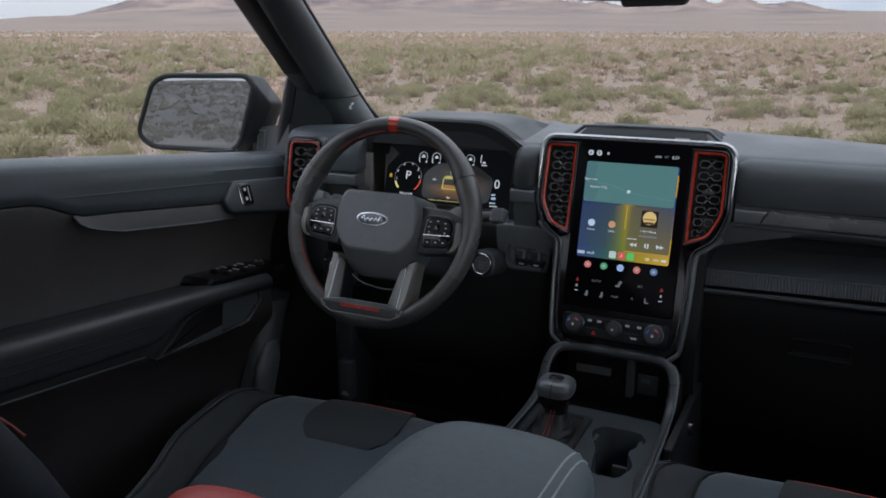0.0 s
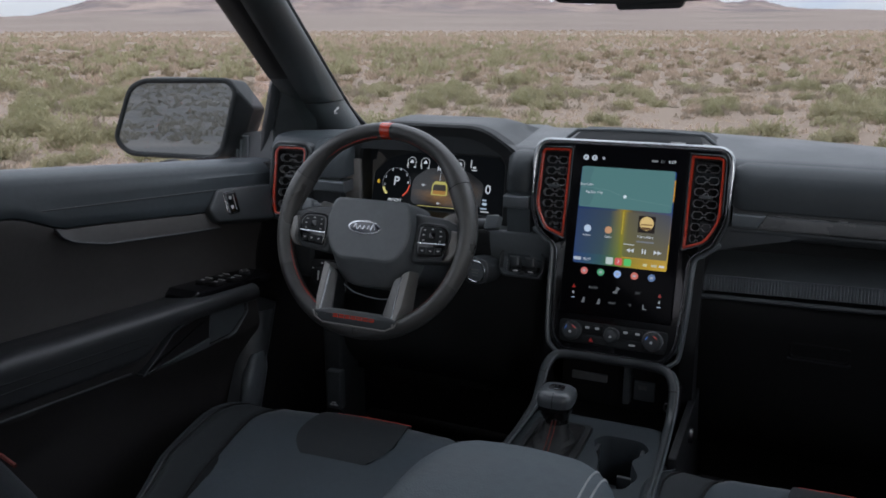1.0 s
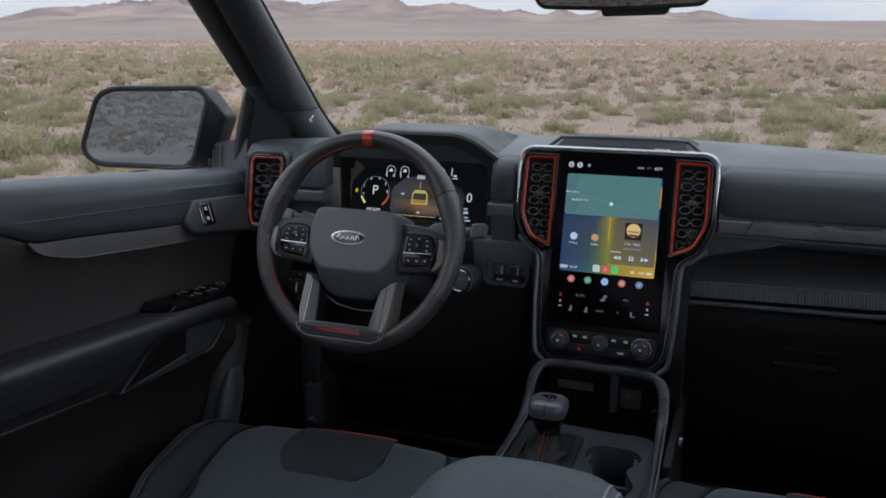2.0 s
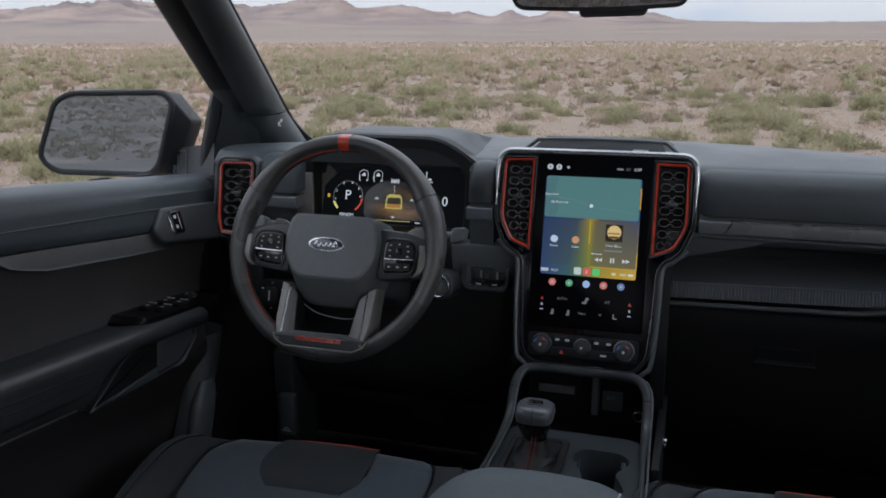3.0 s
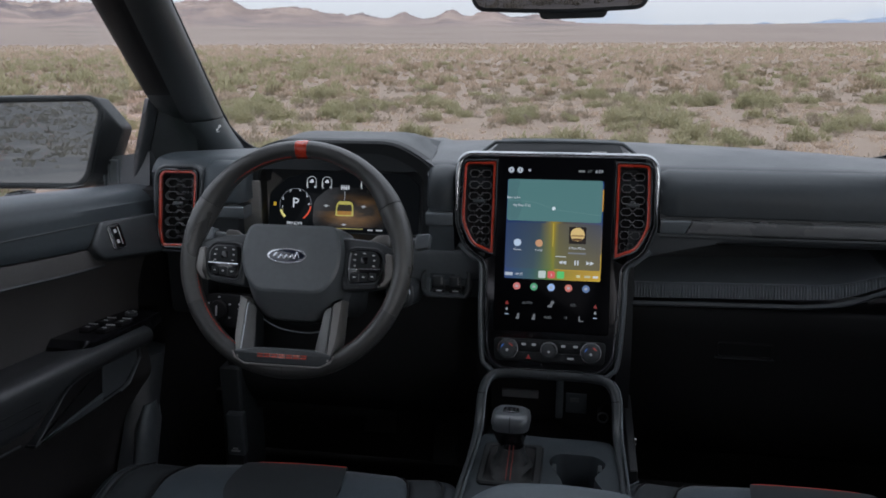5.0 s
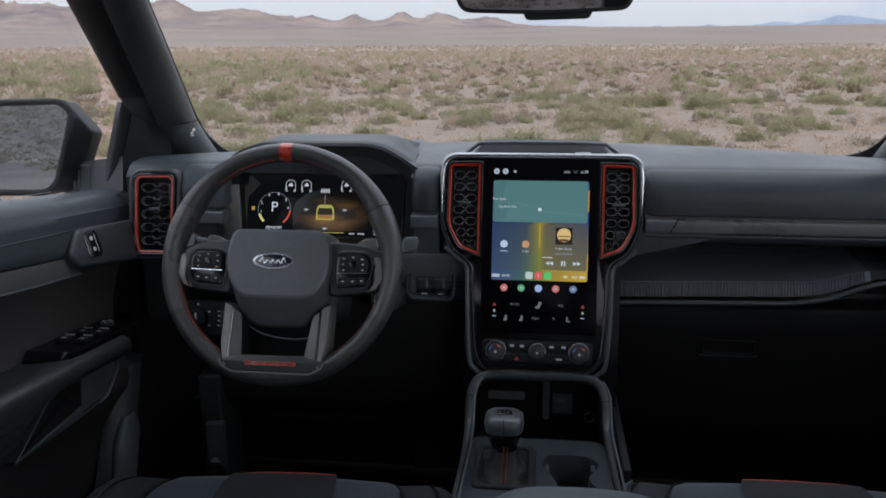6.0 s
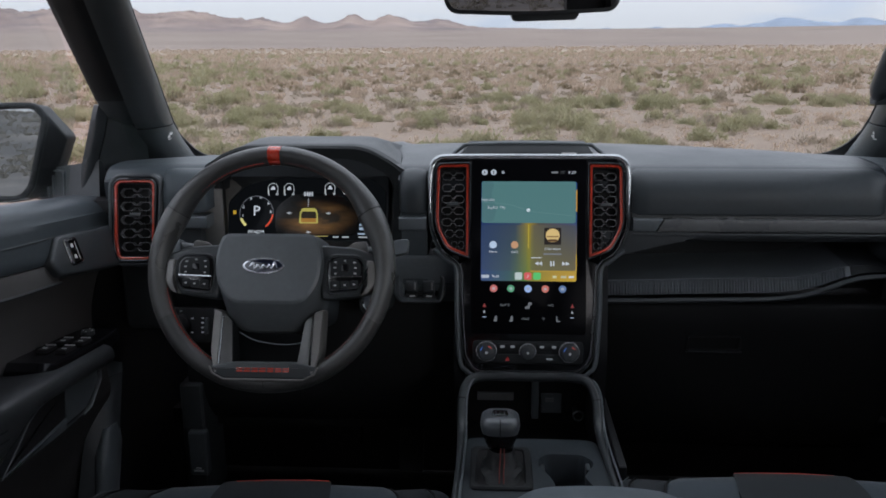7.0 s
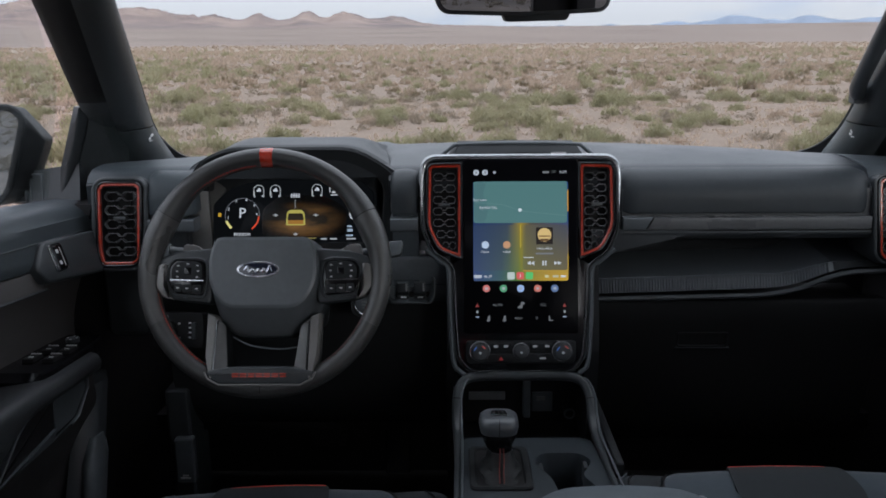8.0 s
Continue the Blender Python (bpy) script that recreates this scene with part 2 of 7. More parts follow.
def ring_plate(outer, inner, w0, w1, bev=0.0):
    """A flat frame between two outlines with the same number of points."""
    rings = [[(x, y, w0) for x, y in outer], [(x, y, w1 - bev) for x, y in outer]]
    if bev:
        rings += [[(x, y, w1) for x, y in inset(outer, bev)], [(x, y, w1) for x, y in inset(inner, -bev)]]
    rings += [[(x, y, w1 - bev) for x, y in inner], [(x, y, w0) for x, y in inner]]
    return loft(rings, loop=True)


def tube(path, r, n=8, closed=False, flat=1.0, up=None):
    """A round bar along a path; r: a radius, or one for each point. flat: its depth along up over its width."""
    pts = [Vector(p) for p in path]
    k, rings = len(pts), []
    side = None
    for i, p in enumerate(pts):
        a = pts[(i - 1) % k] if closed or i else p
        b = pts[(i + 1) % k] if closed or i < k - 1 else p
        t = (b - a).normalized()
        if up is not None:
            side = t.cross(Vector(up)).normalized()
        elif side is None:
            side = t.cross(Vector((0, 0, 1)) if abs(t.z) < 0.9 else Vector((1, 0, 0))).normalized()
        else:
            side = (side - t * side.dot(t)).normalized()
        o = t.cross(side)
        rad = r[i] if isinstance(r, (list, tuple)) else r
        rings.append([p + (side * math.cos(q) + o * math.sin(q) * flat) * rad for q in (2 * math.pi * j / n for j in range(n))])
    return loft(rings, loop=closed)


def smooth_path(pts, n=6, closed=False):
    """Points along a smooth curve through pts."""
    P, out = [Vector(p) for p in pts], []
    k = len(P)
    for i in range(k if closed else k - 1):
        g = (lambda q: P[q % k]) if closed else (lambda q: P[max(0, min(k - 1, q))])
        a, b, c, d = g(i - 1), g(i), g(i + 1), g(i + 2)
        for j in range(n):
            t = j / n
            out.append(0.5 * (2 * b + (c - a) * t + (2 * a - 5 * b + 4 * c - d) * t * t + (3 * b - a - 3 * c + d) * t ** 3))
    if not closed:
        out.append(P[-1])
    return out


def box(c, s, bev=0.0):
    bm = bmesh.new()
    bmesh.ops.create_cube(bm, size=1.0)
    bmesh.ops.scale(bm, vec=s, verts=bm.verts)
    if bev:
        bmesh.ops.bevel(bm, geom=bm.edges[:], offset=bev, segments=3, profile=0.7, affect="EDGES")
    bmesh.ops.translate(bm, vec=c, verts=bm.verts)
    return bm


def disc(c, r, w0, w1, bev=0.0, n=28, ry=None):
    return slab([(c[0] + r * math.cos(2 * math.pi * i / n), c[1] + (ry or r) * math.sin(2 * math.pi * i / n)) for i in range(n)], w0, w1, bev)


def sheet(f, nu, nv, thick=0.0, d=(0, 0, -1)):
    """A skin from f(u, v), u and v from 0 to 1, with thickness along d."""
    g = [[Vector(f(i / nu, j / nv)) for j in range(nv + 1)] for i in range(nu + 1)]
    if not thick:
        return loft(g, closed=False, caps=False)
    off = Vector(d) * thick
    return loft([r + [p + off for p in reversed(r)] for r in g])


def finish(bm, material, angle=38):
    me = bpy.data.meshes.new("mesh")
    bm.to_mesh(me)
    bm.free()
    me.materials.append(material)
    me.shade_smooth()
    me.set_sharp_from_angle(angle=radians(angle))
    return me


BASES = {}


def thing(name, at, label, category, group="", kind=""):
    ob = new(name)
    ob.empty_display_size = 0.05
    ob.location = at
    BASES[ob.name] = Matrix.Translation(at).inverted()
    return tagged(ob, label, category, group, kind)


def part(name, bm, material, parent, label="", angle=38):
    """Links a bmesh, built in world places, as one mesh under a thing or a part."""
    ob = new(name, finish(bm, material, angle))
    ob.parent = parent
    ob.matrix_parent_inverse = BASES.get(parent.name, Matrix())
    return tagged(ob, label)


def solo(name, bm, material, label, category, group="", kind="", angle=38):
    """A thing that is one mesh."""
    return tagged(new(name, finish(bm, material, angle)), label, category, group, kind)


def letters(body, size, m, align="CENTER", depth=0.0002):
    """Built-in lettering as a bmesh, in the plane of m."""
    cu = bpy.data.curves.new("letters", "FONT")
    cu.body, cu.size, cu.align_x, cu.align_y, cu.extrude = body, size, align, "CENTER", depth
    cu.resolution_u = 3
    ob = new("letters", cu)
    bpy.context.view_layer.update()
    me = bpy.data.meshes.new_from_object(ob.evaluated_get(bpy.context.evaluated_depsgraph_get()))
    bm = bmesh.new()
    bm.from_mesh(me)
    bpy.data.objects.remove(ob)
    bpy.data.curves.remove(cu)
    bpy.data.meshes.remove(me)
    return moved(bm, m)


def mixline(a, b, t):
    return a + (b - a) * t


def table(x, rows):
    """A smooth step-by-step value from rows of (x, value)."""
    if x <= rows[0][0]:
        return rows[0][1]
    for (a, va), (b, vb) in zip(rows, rows[1:]):
        if x <= b:
            t = (x - a) / (b - a)
            return va + (vb - va) * t * t * (3 - 2 * t)
    return rows[-1][1]


# ---- desert ground with the ranges round it ----
PEAKS = [(-41, 0.30, 2.6), (-38, 0.30, 1.2), (-33, 0.35, 2.6), (-27, 0.45, 2.2), (-24.5, 0.40, 1.0), (-20, 0.30, 2.0), (-15.5, 0.22, 1.2),
         (-12.8, 0.35, 0.7), (-9.6, 0.45, 0.8), (-7.0, 0.42, 1.1), (-3.5, 0.2, 1.2), (-90, 0.6, 9), (-140, 0.7, 22), (-165, 0.5, 12), (160, 0.6, 14), (100, 1.0, 15), (60, 0.6, 10)]
RANGE = [(-62, 0.0), (-50, 0.15), (-45, 0.80), (-38, 0.95), (-30, 0.95), (-24, 1.05), (-18, 0.85), (-14, 0.62), (-6, 0.55), (0, 0.30), (6, 0.14), (14, 0.08)]


def ground_height(x, y):
    r = math.hypot(x, y)
    az = math.degrees(math.atan2(x, y))
    h = 0.05 * noise.noise((x * 0.08, y * 0.08, 0.0)) + 0.02 * noise.noise((x * 0.5, y * 0.5, 3.0)) if r > 3 else 0.0
    if y < -14:
        b = min(1, (-y - 14) / 130)
        h += 6.1 * b * b * (3 - 2 * b) + b * 2.0 * noise.noise((x * 0.03, y * 0.03, 4.0))
    if r > 250:
        t = min(1, (r - 250) / 2600)
        h += t * t * (3 - 2 * t) * 4000 * 0.0185 * table(az, [(-58, 0.25), (-46, 0.55), (-6, 0.60), (4, 0.66), (170, 0.7)])
    if r > 2300:
        t = min(1, (r - 2300) / 1500)
        t = t * t * (3 - 2 * t)
        e = sum(p * math.exp(-((az - a) / s) ** 2) for a, p, s in PEAKS) + table(az, RANGE)
        rough = noise.fractal((x * 0.0016, y * 0.0016, 1.0), 1.0, 2.0, 6)
        crest = 1 - abs(noise.fractal((x * 0.0042, y * 0.0042, 8.0), 0.75, 2.1, 6))
        spur = 1 - abs(noise.fractal((x * 0.0095, y * 0.0095, 3.0), 0.8, 2.1, 4))
        e *= 0.50 + 0.42 * crest + 0.18 * spur
        h += t * 4000 * (math.tan(radians(e * 1.35)) * (0.94 + 0.3 * rough) + 0.0013 * rough + 0.0006 * spur)
    return h


def ground():
    radii = [0.0]
    r = 2.0
    while r < 4850:
        radii.append(r)
        r *= 1.045 if r < 2000 else 1.012
    turns = [-62 + 0.125 * i for i in range(880)] + [48 + 250 * i / 220 for i in range(220)]
    n = len(turns)
    verts, faces = [(0.0, 0.0, 0.0)], []
    for r in radii[1:]:
        for i in range(n):
            a = radians(turns[i])
            x, y = r * math.sin(a), r * math.cos(a)
            verts.append((x, y, ground_height(x, y)))
    for i in range(n):
        faces.append((0, 1 + (i + 1) % n, 1 + i))
    for k in range(len(radii) - 2):
        o = 1 + k * n
        for i in range(n):
            j = (i + 1) % n
            faces.append((o + i, o + j, o + n + j, o + n + i))
    me = bpy.data.meshes.new("ground")
    me.from_pydata(verts, [], faces)
    me.shade_smooth()
    m = bpy.data.materials.new("desert_sand_and_rock")
    m.use_nodes = True
    nd, l = m.node_tree.nodes, m.node_tree.links
    p = nd["Principled BSDF"]
    p.inputs["Roughness"].default_value = 0.95
    p.inputs["Specular IOR Level"].default_value = 0.1
    geo = nd.new("ShaderNodeNewGeometry")

    def field(scale, detail, lo, hi, a, b):
        t = nd.new("ShaderNodeTexNoise")
        t.inputs["Scale"].default_value, t.inputs["Detail"].default_value = scale, detail
        l.new(geo.outputs["Position"], t.inputs["Vector"])
        q = nd.new("ShaderNodeValToRGB")
        q.color_ramp.elements[0].position, q.color_ramp.elements[1].position = lo, hi
        q.color_ramp.elements[0].color, q.color_ramp.elements[1].color = (*a, 1), (*b, 1)
        l.new(t.outputs["Fac"], q.inputs["Fac"])
        return q.outputs["Color"]

    def blend(f, a, b):
        x = nd.new("ShaderNodeMix")
        x.data_type = "RGBA"
        l.new(f, x.inputs["Factor"])
        l.new(a, x.inputs["A"])
        l.new(b, x.inputs["B"])
        return x.outputs["Result"]

    sand = field(0.35, 8, 0.35, 0.65, (0.203, 0.157, 0.121), (0.245, 0.193, 0.153))
    gravel = field(14.0, 6, 0.35, 0.6, (0.182, 0.141, 0.109), (0.236, 0.185, 0.148))
    near = blend(field(1.7, 4, 0.42, 0.6, (0, 0, 0), (1, 1, 1)), sand, gravel)
    far = field(0.02, 8, 0.35, 0.65, (0.262, 0.213, 0.155), (0.325, 0.268, 0.202))
    fan = field(0.006, 9, 0.36, 0.64, (0.184, 0.147, 0.126), (0.230, 0.186, 0.158))
    # broad dark and pale rock, painting shaded and lit faces softened by haze
    rock = blend(field(0.0021, 6, 0.44, 0.56, (0, 0, 0), (1, 1, 1)), field(0.0065, 10, 0.40, 0.60, (0.135, 0.112, 0.112), (0.215, 0.170, 0.155)), field(0.0065, 10, 0.40, 0.60, (0.195, 0.152, 0.138), (0.275, 0.212, 0.180)))
    dist = nd.new("ShaderNodeVectorMath")
    dist.operation = "LENGTH"
    l.new(geo.outputs["Position"], dist.inputs[0])

    def span(a, b):
        q = nd.new("ShaderNodeMapRange")
        q.inputs["From Min"].default_value, q.inputs["From Max"].default_value = a, b
        l.new(dist.outputs["Value"], q.inputs["Value"])
        return q.outputs["Result"]

    c = blend(span(60, 300), near, far)
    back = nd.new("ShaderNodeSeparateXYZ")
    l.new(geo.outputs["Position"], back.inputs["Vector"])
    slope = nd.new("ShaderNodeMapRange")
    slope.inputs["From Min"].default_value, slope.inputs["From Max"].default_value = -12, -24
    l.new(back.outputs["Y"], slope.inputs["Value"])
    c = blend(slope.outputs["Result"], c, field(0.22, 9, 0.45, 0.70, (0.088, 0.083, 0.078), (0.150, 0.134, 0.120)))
    c = blend(span(260, 460), c, fan)
    c = blend(span(2350, 2800), c, rock)
    l.new(c, p.inputs["Base Color"])
    b = nd.new("ShaderNodeBump")
    b.inputs["Strength"].default_value, b.inputs["Distance"].default_value = 0.6, 0.05
    t = nd.new("ShaderNodeTexNoise")
    t.inputs["Scale"].default_value, t.inputs["Detail"].default_value = 3.0, 8.0
    l.new(geo.outputs["Position"], t.inputs["Vector"])
    l.new(t.outputs["Fac"], b.inputs["Height"])
    l.new(b.outputs["Normal"], p.inputs["Normal"])
    me.materials.append(m)
    return tagged(new("ground", me), "pale sandy desert ground rising to bare tan hills", "ground", kind="structure")


ground()


def far_range():
    """The range behind the plain, its blue haze put into the rock colour."""
    rings = []
    for i in range(260):
        az = radians(-8 + 56 * i / 259)
        d = math.degrees(az)
        e = 0.98 + 0.10 * table(d, [(2, 0.0), (11, 1.0)]) + 0.50 * math.exp(-((d - 18.6) / 2.1) ** 2) + 0.42 * math.exp(-((d - 22.8) / 1.3) ** 2) + 0.34 * math.exp(-((d - 28) / 3) ** 2) + 0.18 * math.exp(-((d - 14.6) / 0.8) ** 2) + 0.10 * math.exp(-((d - 4.5) / 2.2) ** 2)
        e += 0.12 * noise.fractal((d * 0.9, 0.0, 7.0), 1.0, 2.0, 5)
        top = 4880 * math.tan(radians(e))
        rings.append([(r * math.sin(az), r * math.cos(az), z) for r, z in ((4790, 20), (4840, top * 0.75), (4880, top), (4900, top * 0.6), (4910, 20))])
    m = mat("far_rock_hazed", (0.24, 0.28, 0.35), 0.95, vscale=0.01, var=0.15)
    solo("mountain_range", loft(rings, caps=True), m, "distant mountain range beyond the plain, tinted blue-grey for haze", "mountain", kind="structure", angle=80)


far_range()


# ---- desert scrub ----
def leaf_material(name, a, b, c):
    m = bpy.data.materials.new(name)
    m.use_nodes = True
    n, l = m.node_tree.nodes, m.node_tree.links
    p = n["Principled BSDF"]
    p.inputs["Roughness"].default_value = 0.85
    p.inputs["Specular IOR Level"].default_value = 0.15
    geo = n.new("ShaderNodeNewGeometry")
    t = n.new("ShaderNodeTexNoise")
    t.inputs["Scale"].default_value, t.inputs["Detail"].default_value = 0.45, 3.0
    l.new(geo.outputs["Position"], t.inputs["Vector"])
    q = n.new("ShaderNodeValToRGB")
    q.color_ramp.elements[0].position, q.color_ramp.elements[1].position = 0.36, 0.64
    q.color_ramp.elements[0].color, q.color_ramp.elements[1].color = (*a, 1), (*b, 1)
    l.new(t.outputs["Fac"], q.inputs["Fac"])
    x = n.new("ShaderNodeMix")
    x.data_type = "RGBA"
    x.inputs["B"].default_value = (*c, 1)
    k = n.new("ShaderNodeMath")
    k.operation = "MULTIPLY"
    k.inputs[1].default_value = 0.55
    l.new(geo.outputs["Random Per Island"], k.inputs[0])
    l.new(k.outputs["Value"], x.inputs["Factor"])
    l.new(q.outputs["Color"], x.inputs["A"])
    l.new(x.outputs["Result"], p.inputs["Base Color"])
    thin, mix = n.new("ShaderNodeBsdfTranslucent"), n.new("ShaderNodeMixShader")
    mix.inputs["Fac"].default_value = 0.5
    l.new(x.outputs["Result"], thin.inputs["Color"])
    l.new(p.outputs["BSDF"], mix.inputs[1])
    l.new(thin.outputs["BSDF"], mix.inputs[2])
    l.new(mix.outputs["Shader"], n["Material Output"].inputs["Surface"])
    return m


SCRUB = leaf_material("olive_scrub_leaf", (0.268, 0.256, 0.143), (0.335, 0.305, 0.187), (0.390, 0.347, 0.236))
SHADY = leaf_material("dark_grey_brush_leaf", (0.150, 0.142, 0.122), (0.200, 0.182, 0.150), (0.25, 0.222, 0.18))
DRY = leaf_material("dry_brown_scrub", (0.362, 0.275, 0.205), (0.438, 0.345, 0.266), (0.498, 0.405, 0.321))
DEAD = leaf_material("grey_brown_dead_scrub", (0.225, 0.182, 0.138), (0.275, 0.228, 0.172), (0.325, 0.272, 0.208))
TUFT = leaf_material("brown_grass_tuft", (0.175, 0.135, 0.088), (0.225, 0.178, 0.115), (0.275, 0.222, 0.150))
rng = np.random.default_rng(11)


def scrub_mesh(name, centres, radii, heights, leaves, leaf, material):
    """Many low bushes of small blades, as one mesh."""
    n = len(centres)
    total = n * leaves
    c = np.repeat(np.asarray(centres), leaves, axis=0)
    R = np.repeat(radii, leaves)
    H = np.repeat(heights, leaves)
    az = rng.uniform(0, 2 * np.pi, total)
    lobe = 0.75 + 0.25 * np.sin(az * np.repeat(rng.integers(2, 5, n), leaves) + np.repeat(rng.uniform(0, 6, n), leaves))
    el = np.arccos(rng.uniform(0.02, 1, total))
    d = rng.uniform(0.35, 1.0, total) ** 0.5
    out = np.stack([np.sin(el) * np.cos(az), np.sin(el) * np.sin(az), np.cos(el)], 1)
    # every bush is a huddle of smaller clumps of uneven height
    k = 6
    turn, far, low = rng.uniform(0, 2 * np.pi, (n, k)), rng.uniform(0.15, 0.75, (n, k)), rng.uniform(0.45, 1.0, (n, k))
    pick = (np.repeat(np.arange(n), leaves), rng.integers(0, k, total))
    R_, H_ = R * 0.52, H * low[pick]
    pos = c + np.stack([R * far[pick] * np.cos(turn[pick]), R * far[pick] * np.sin(turn[pick]), np.zeros(total)], 1)
    pos += np.stack([out[:, 0] * R_ * d * lobe, out[:, 1] * R_ * d * lobe, out[:, 2] * H_ * d * lobe], 1)
    size = leaf * np.repeat(radii, leaves) * rng.uniform(0.6, 1.4, total)
    a = out + rng.normal(0, 0.5, (total, 3)) + np.array([0, 0, 0.9])
    a /= np.linalg.norm(a, axis=1)[:, None]
    b = np.cross(a, rng.normal(0, 1, (total, 3)))
    b /= np.linalg.norm(b, axis=1)[:, None] + 1e-9
    a, b = a * size[:, None], b * size[:, None] * 0.3
    v = np.stack([pos - a * 0.5, pos + b, pos + a, pos - b], 1).reshape(-1, 3)
    me = bpy.data.meshes.new(name)
    me.vertices.add(total * 4)
    me.vertices.foreach_set("co", v.astype(np.float32).ravel())
    me.loops.add(total * 4)
    me.loops.foreach_set("vertex_index", np.arange(total * 4, dtype=np.int32))
    me.polygons.add(total)
    me.polygons.foreach_set("loop_start", np.arange(0, total * 4, 4, dtype=np.int32))
    me.update(calc_edges=True)
    me.materials.append(material)
    return me


def scatter(r0, r1, per_m2, az0=-72, az1=48, low=-0.3):
    """Places of bushes in a fan ahead, thinned by patches."""
    area = radians(az1 - az0) / 2 * (r1 * r1 - r0 * r0)
    out = []
    for _ in range(int(area * per_m2)):
        r, a = math.sqrt(rng.uniform(r0 * r0, r1 * r1)), radians(rng.uniform(az0, az1))
        x, y = r * math.sin(a), r * math.cos(a)
        if noise.noise((x * 0.045, y * 0.045, 9.0)) + 0.5 * noise.noise((x * 0.15, y * 0.15, 2.0)) > low:
            out.append((x, y, ground_height(x, y)))
    return np.array(out)


def scrub_field(name, r0, r1, per_m2, size, leaves, leaf, material, label, az0=-72, az1=48, low=-0.55):
    c = scatter(r0, r1, per_m2, az0, az1, low)
    R = rng.uniform(*size, len(c)) * (0.7 + 0.6 * rng.random(len(c)) ** 2)
    tagged(new(name, scrub_mesh(name, c, R, R * rng.uniform(0.75, 1.15, len(c)), leaves, leaf, material)), label, "scrub", kind="stuff")


scrub_field("scrub_near", 10.5, 27, 0.26, (0.26, 0.50), 1000, 0.10, SCRUB, "olive green desert scrub on the sand", low=-0.7)
scrub_field("scrub_mid", 26, 70, 0.11, (0.22, 0.6), 210, 0.2, SCRUB, "olive green desert scrub on the sand")
scrub_field("dry_scrub_mid", 26, 70, 0.78, (0.16, 0.42), 80, 0.26, DRY, "dry brown desert scrub on the sand")
scrub_field("scrub_far", 70, 200, 0.026, (0.35, 0.75), 36, 0.45, SCRUB, "olive green desert scrub on the sand")
scrub_field("dry_scrub_far", 70, 200, 0.24, (0.3, 0.6), 16, 0.5, DRY, "dry brown desert scrub on the sand")
scrub_field("scrub_distant", 200, 460, 0.03, (0.4, 0.8), 12, 0.7, DRY, "distant dry scrub on the plain")
scrub_field("ground_litter", 7, 26, 6.5, (0.06, 0.22), 22, 0.24, DRY, "low dry grass and twigs on the sand", low=-0.75)
scrub_field("dead_scrub", 10, 30, 0.9, (0.12, 0.34), 110, 0.17, DEAD, "grey-brown dead scrub on the sand", low=-0.6)
scrub_field("brown_tufts", 26, 70, 0.2, (0.22, 0.46), 60, 0.26, TUFT, "brown grass tufts on the sand")
scrub_field("scrub_side", 24, 95, 0.16, (0.3, 0.7), 120, 0.24, SCRUB, "olive green desert scrub on the sand", -72, -16, -0.8)
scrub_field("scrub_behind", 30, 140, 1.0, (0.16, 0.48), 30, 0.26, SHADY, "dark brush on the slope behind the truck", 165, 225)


def shrubs():
    """The bushes nearest the truck, each on its own."""
    def one(name, leaves, material, label):
        me = scrub_mesh(name, np.zeros((1, 3)), np.array([1.0]), np.array([1.05]), leaves, 0.075, material)
        return tagged(new(name, me), label, "shrub", "shrubs near the truck")
    green, dry = "olive green desert shrub on sandy ground", "dry brown desert shrub on sandy ground"
    kinds = [one("shrub", 3200, SCRUB, green) for _ in range(4)] + [one("dry_shrub", 1500, DRY, dry) for _ in range(2)]
    used = [False] * 6
    for x, y, z in scatter(9.5, 27, 0.46, low=-0.7):
        k = int(rng.integers(0, 4)) if rng.random() < 0.62 else int(rng.integers(4, 6))
        s = rng.uniform(0.24, 0.64) if k < 4 else rng.uniform(0.14, 0.36)
        m = pose(x, y, z - 0.04, 0, 0, rng.uniform(0, 360))
        ob = kinds[k] if not used[k] else copy_thing(kinds[k], Matrix())
        used[k] = True
        ob.matrix_basis = m @ Matrix.Diagonal((s, s, s * rng.uniform(0.65, 1.0), 1))
    # broad bushes beside the driver's window
    for x, y, s in ((-9.6, 9.5, 0.76), (-8.9, 9.9, 0.58), (-8.2, 10.9, 0.50)):
        ob = copy_thing(kinds[int(rng.integers(0, 4))], Matrix())
        ob.matrix_basis = pose(x, y, ground_height(x, y) - 0.05, 0, 0, rng.uniform(0, 360)) @ Matrix.Diagonal((s, s, s * 0.95, 1))


shrubs()


# ---- truck cabin: shell ----
# foot of the windscreen, dash top
def screen_foot(x):
    return 1.88 - 0.22 * x * x


def dash_deck():
    def f(u, v):
        x = mixline(-0.70, 0.70, u)
        y = mixline(1.72 if -0.535 < x < -0.215 else 1.525, screen_foot(x) + 0.015, v)
        z = 1.489 + 0.010 * math.sin(math.pi * min(1, v * 1.1)) - 0.012 * v * v - 0.02 * max(0, abs(x) - 0.45) - 0.05 * max(0, y - (1.86 - 0.58 * x * x)) - 0.016 * max(0.0, 1 - v / 0.10) ** 2
        z += 0.017 * max(0.0, 1 - (x / 0.52) ** 2) * v * v * (3 - 2 * v)
        return x, y, z
    return sheet(f, 60, 40, 0.03)


dash = thing("dashboard", (0, 1.7, 1.0), "charcoal dashboard with padded slate upper panels", "dashboard")
part("top_cover", dash_deck(), DECK, dash)


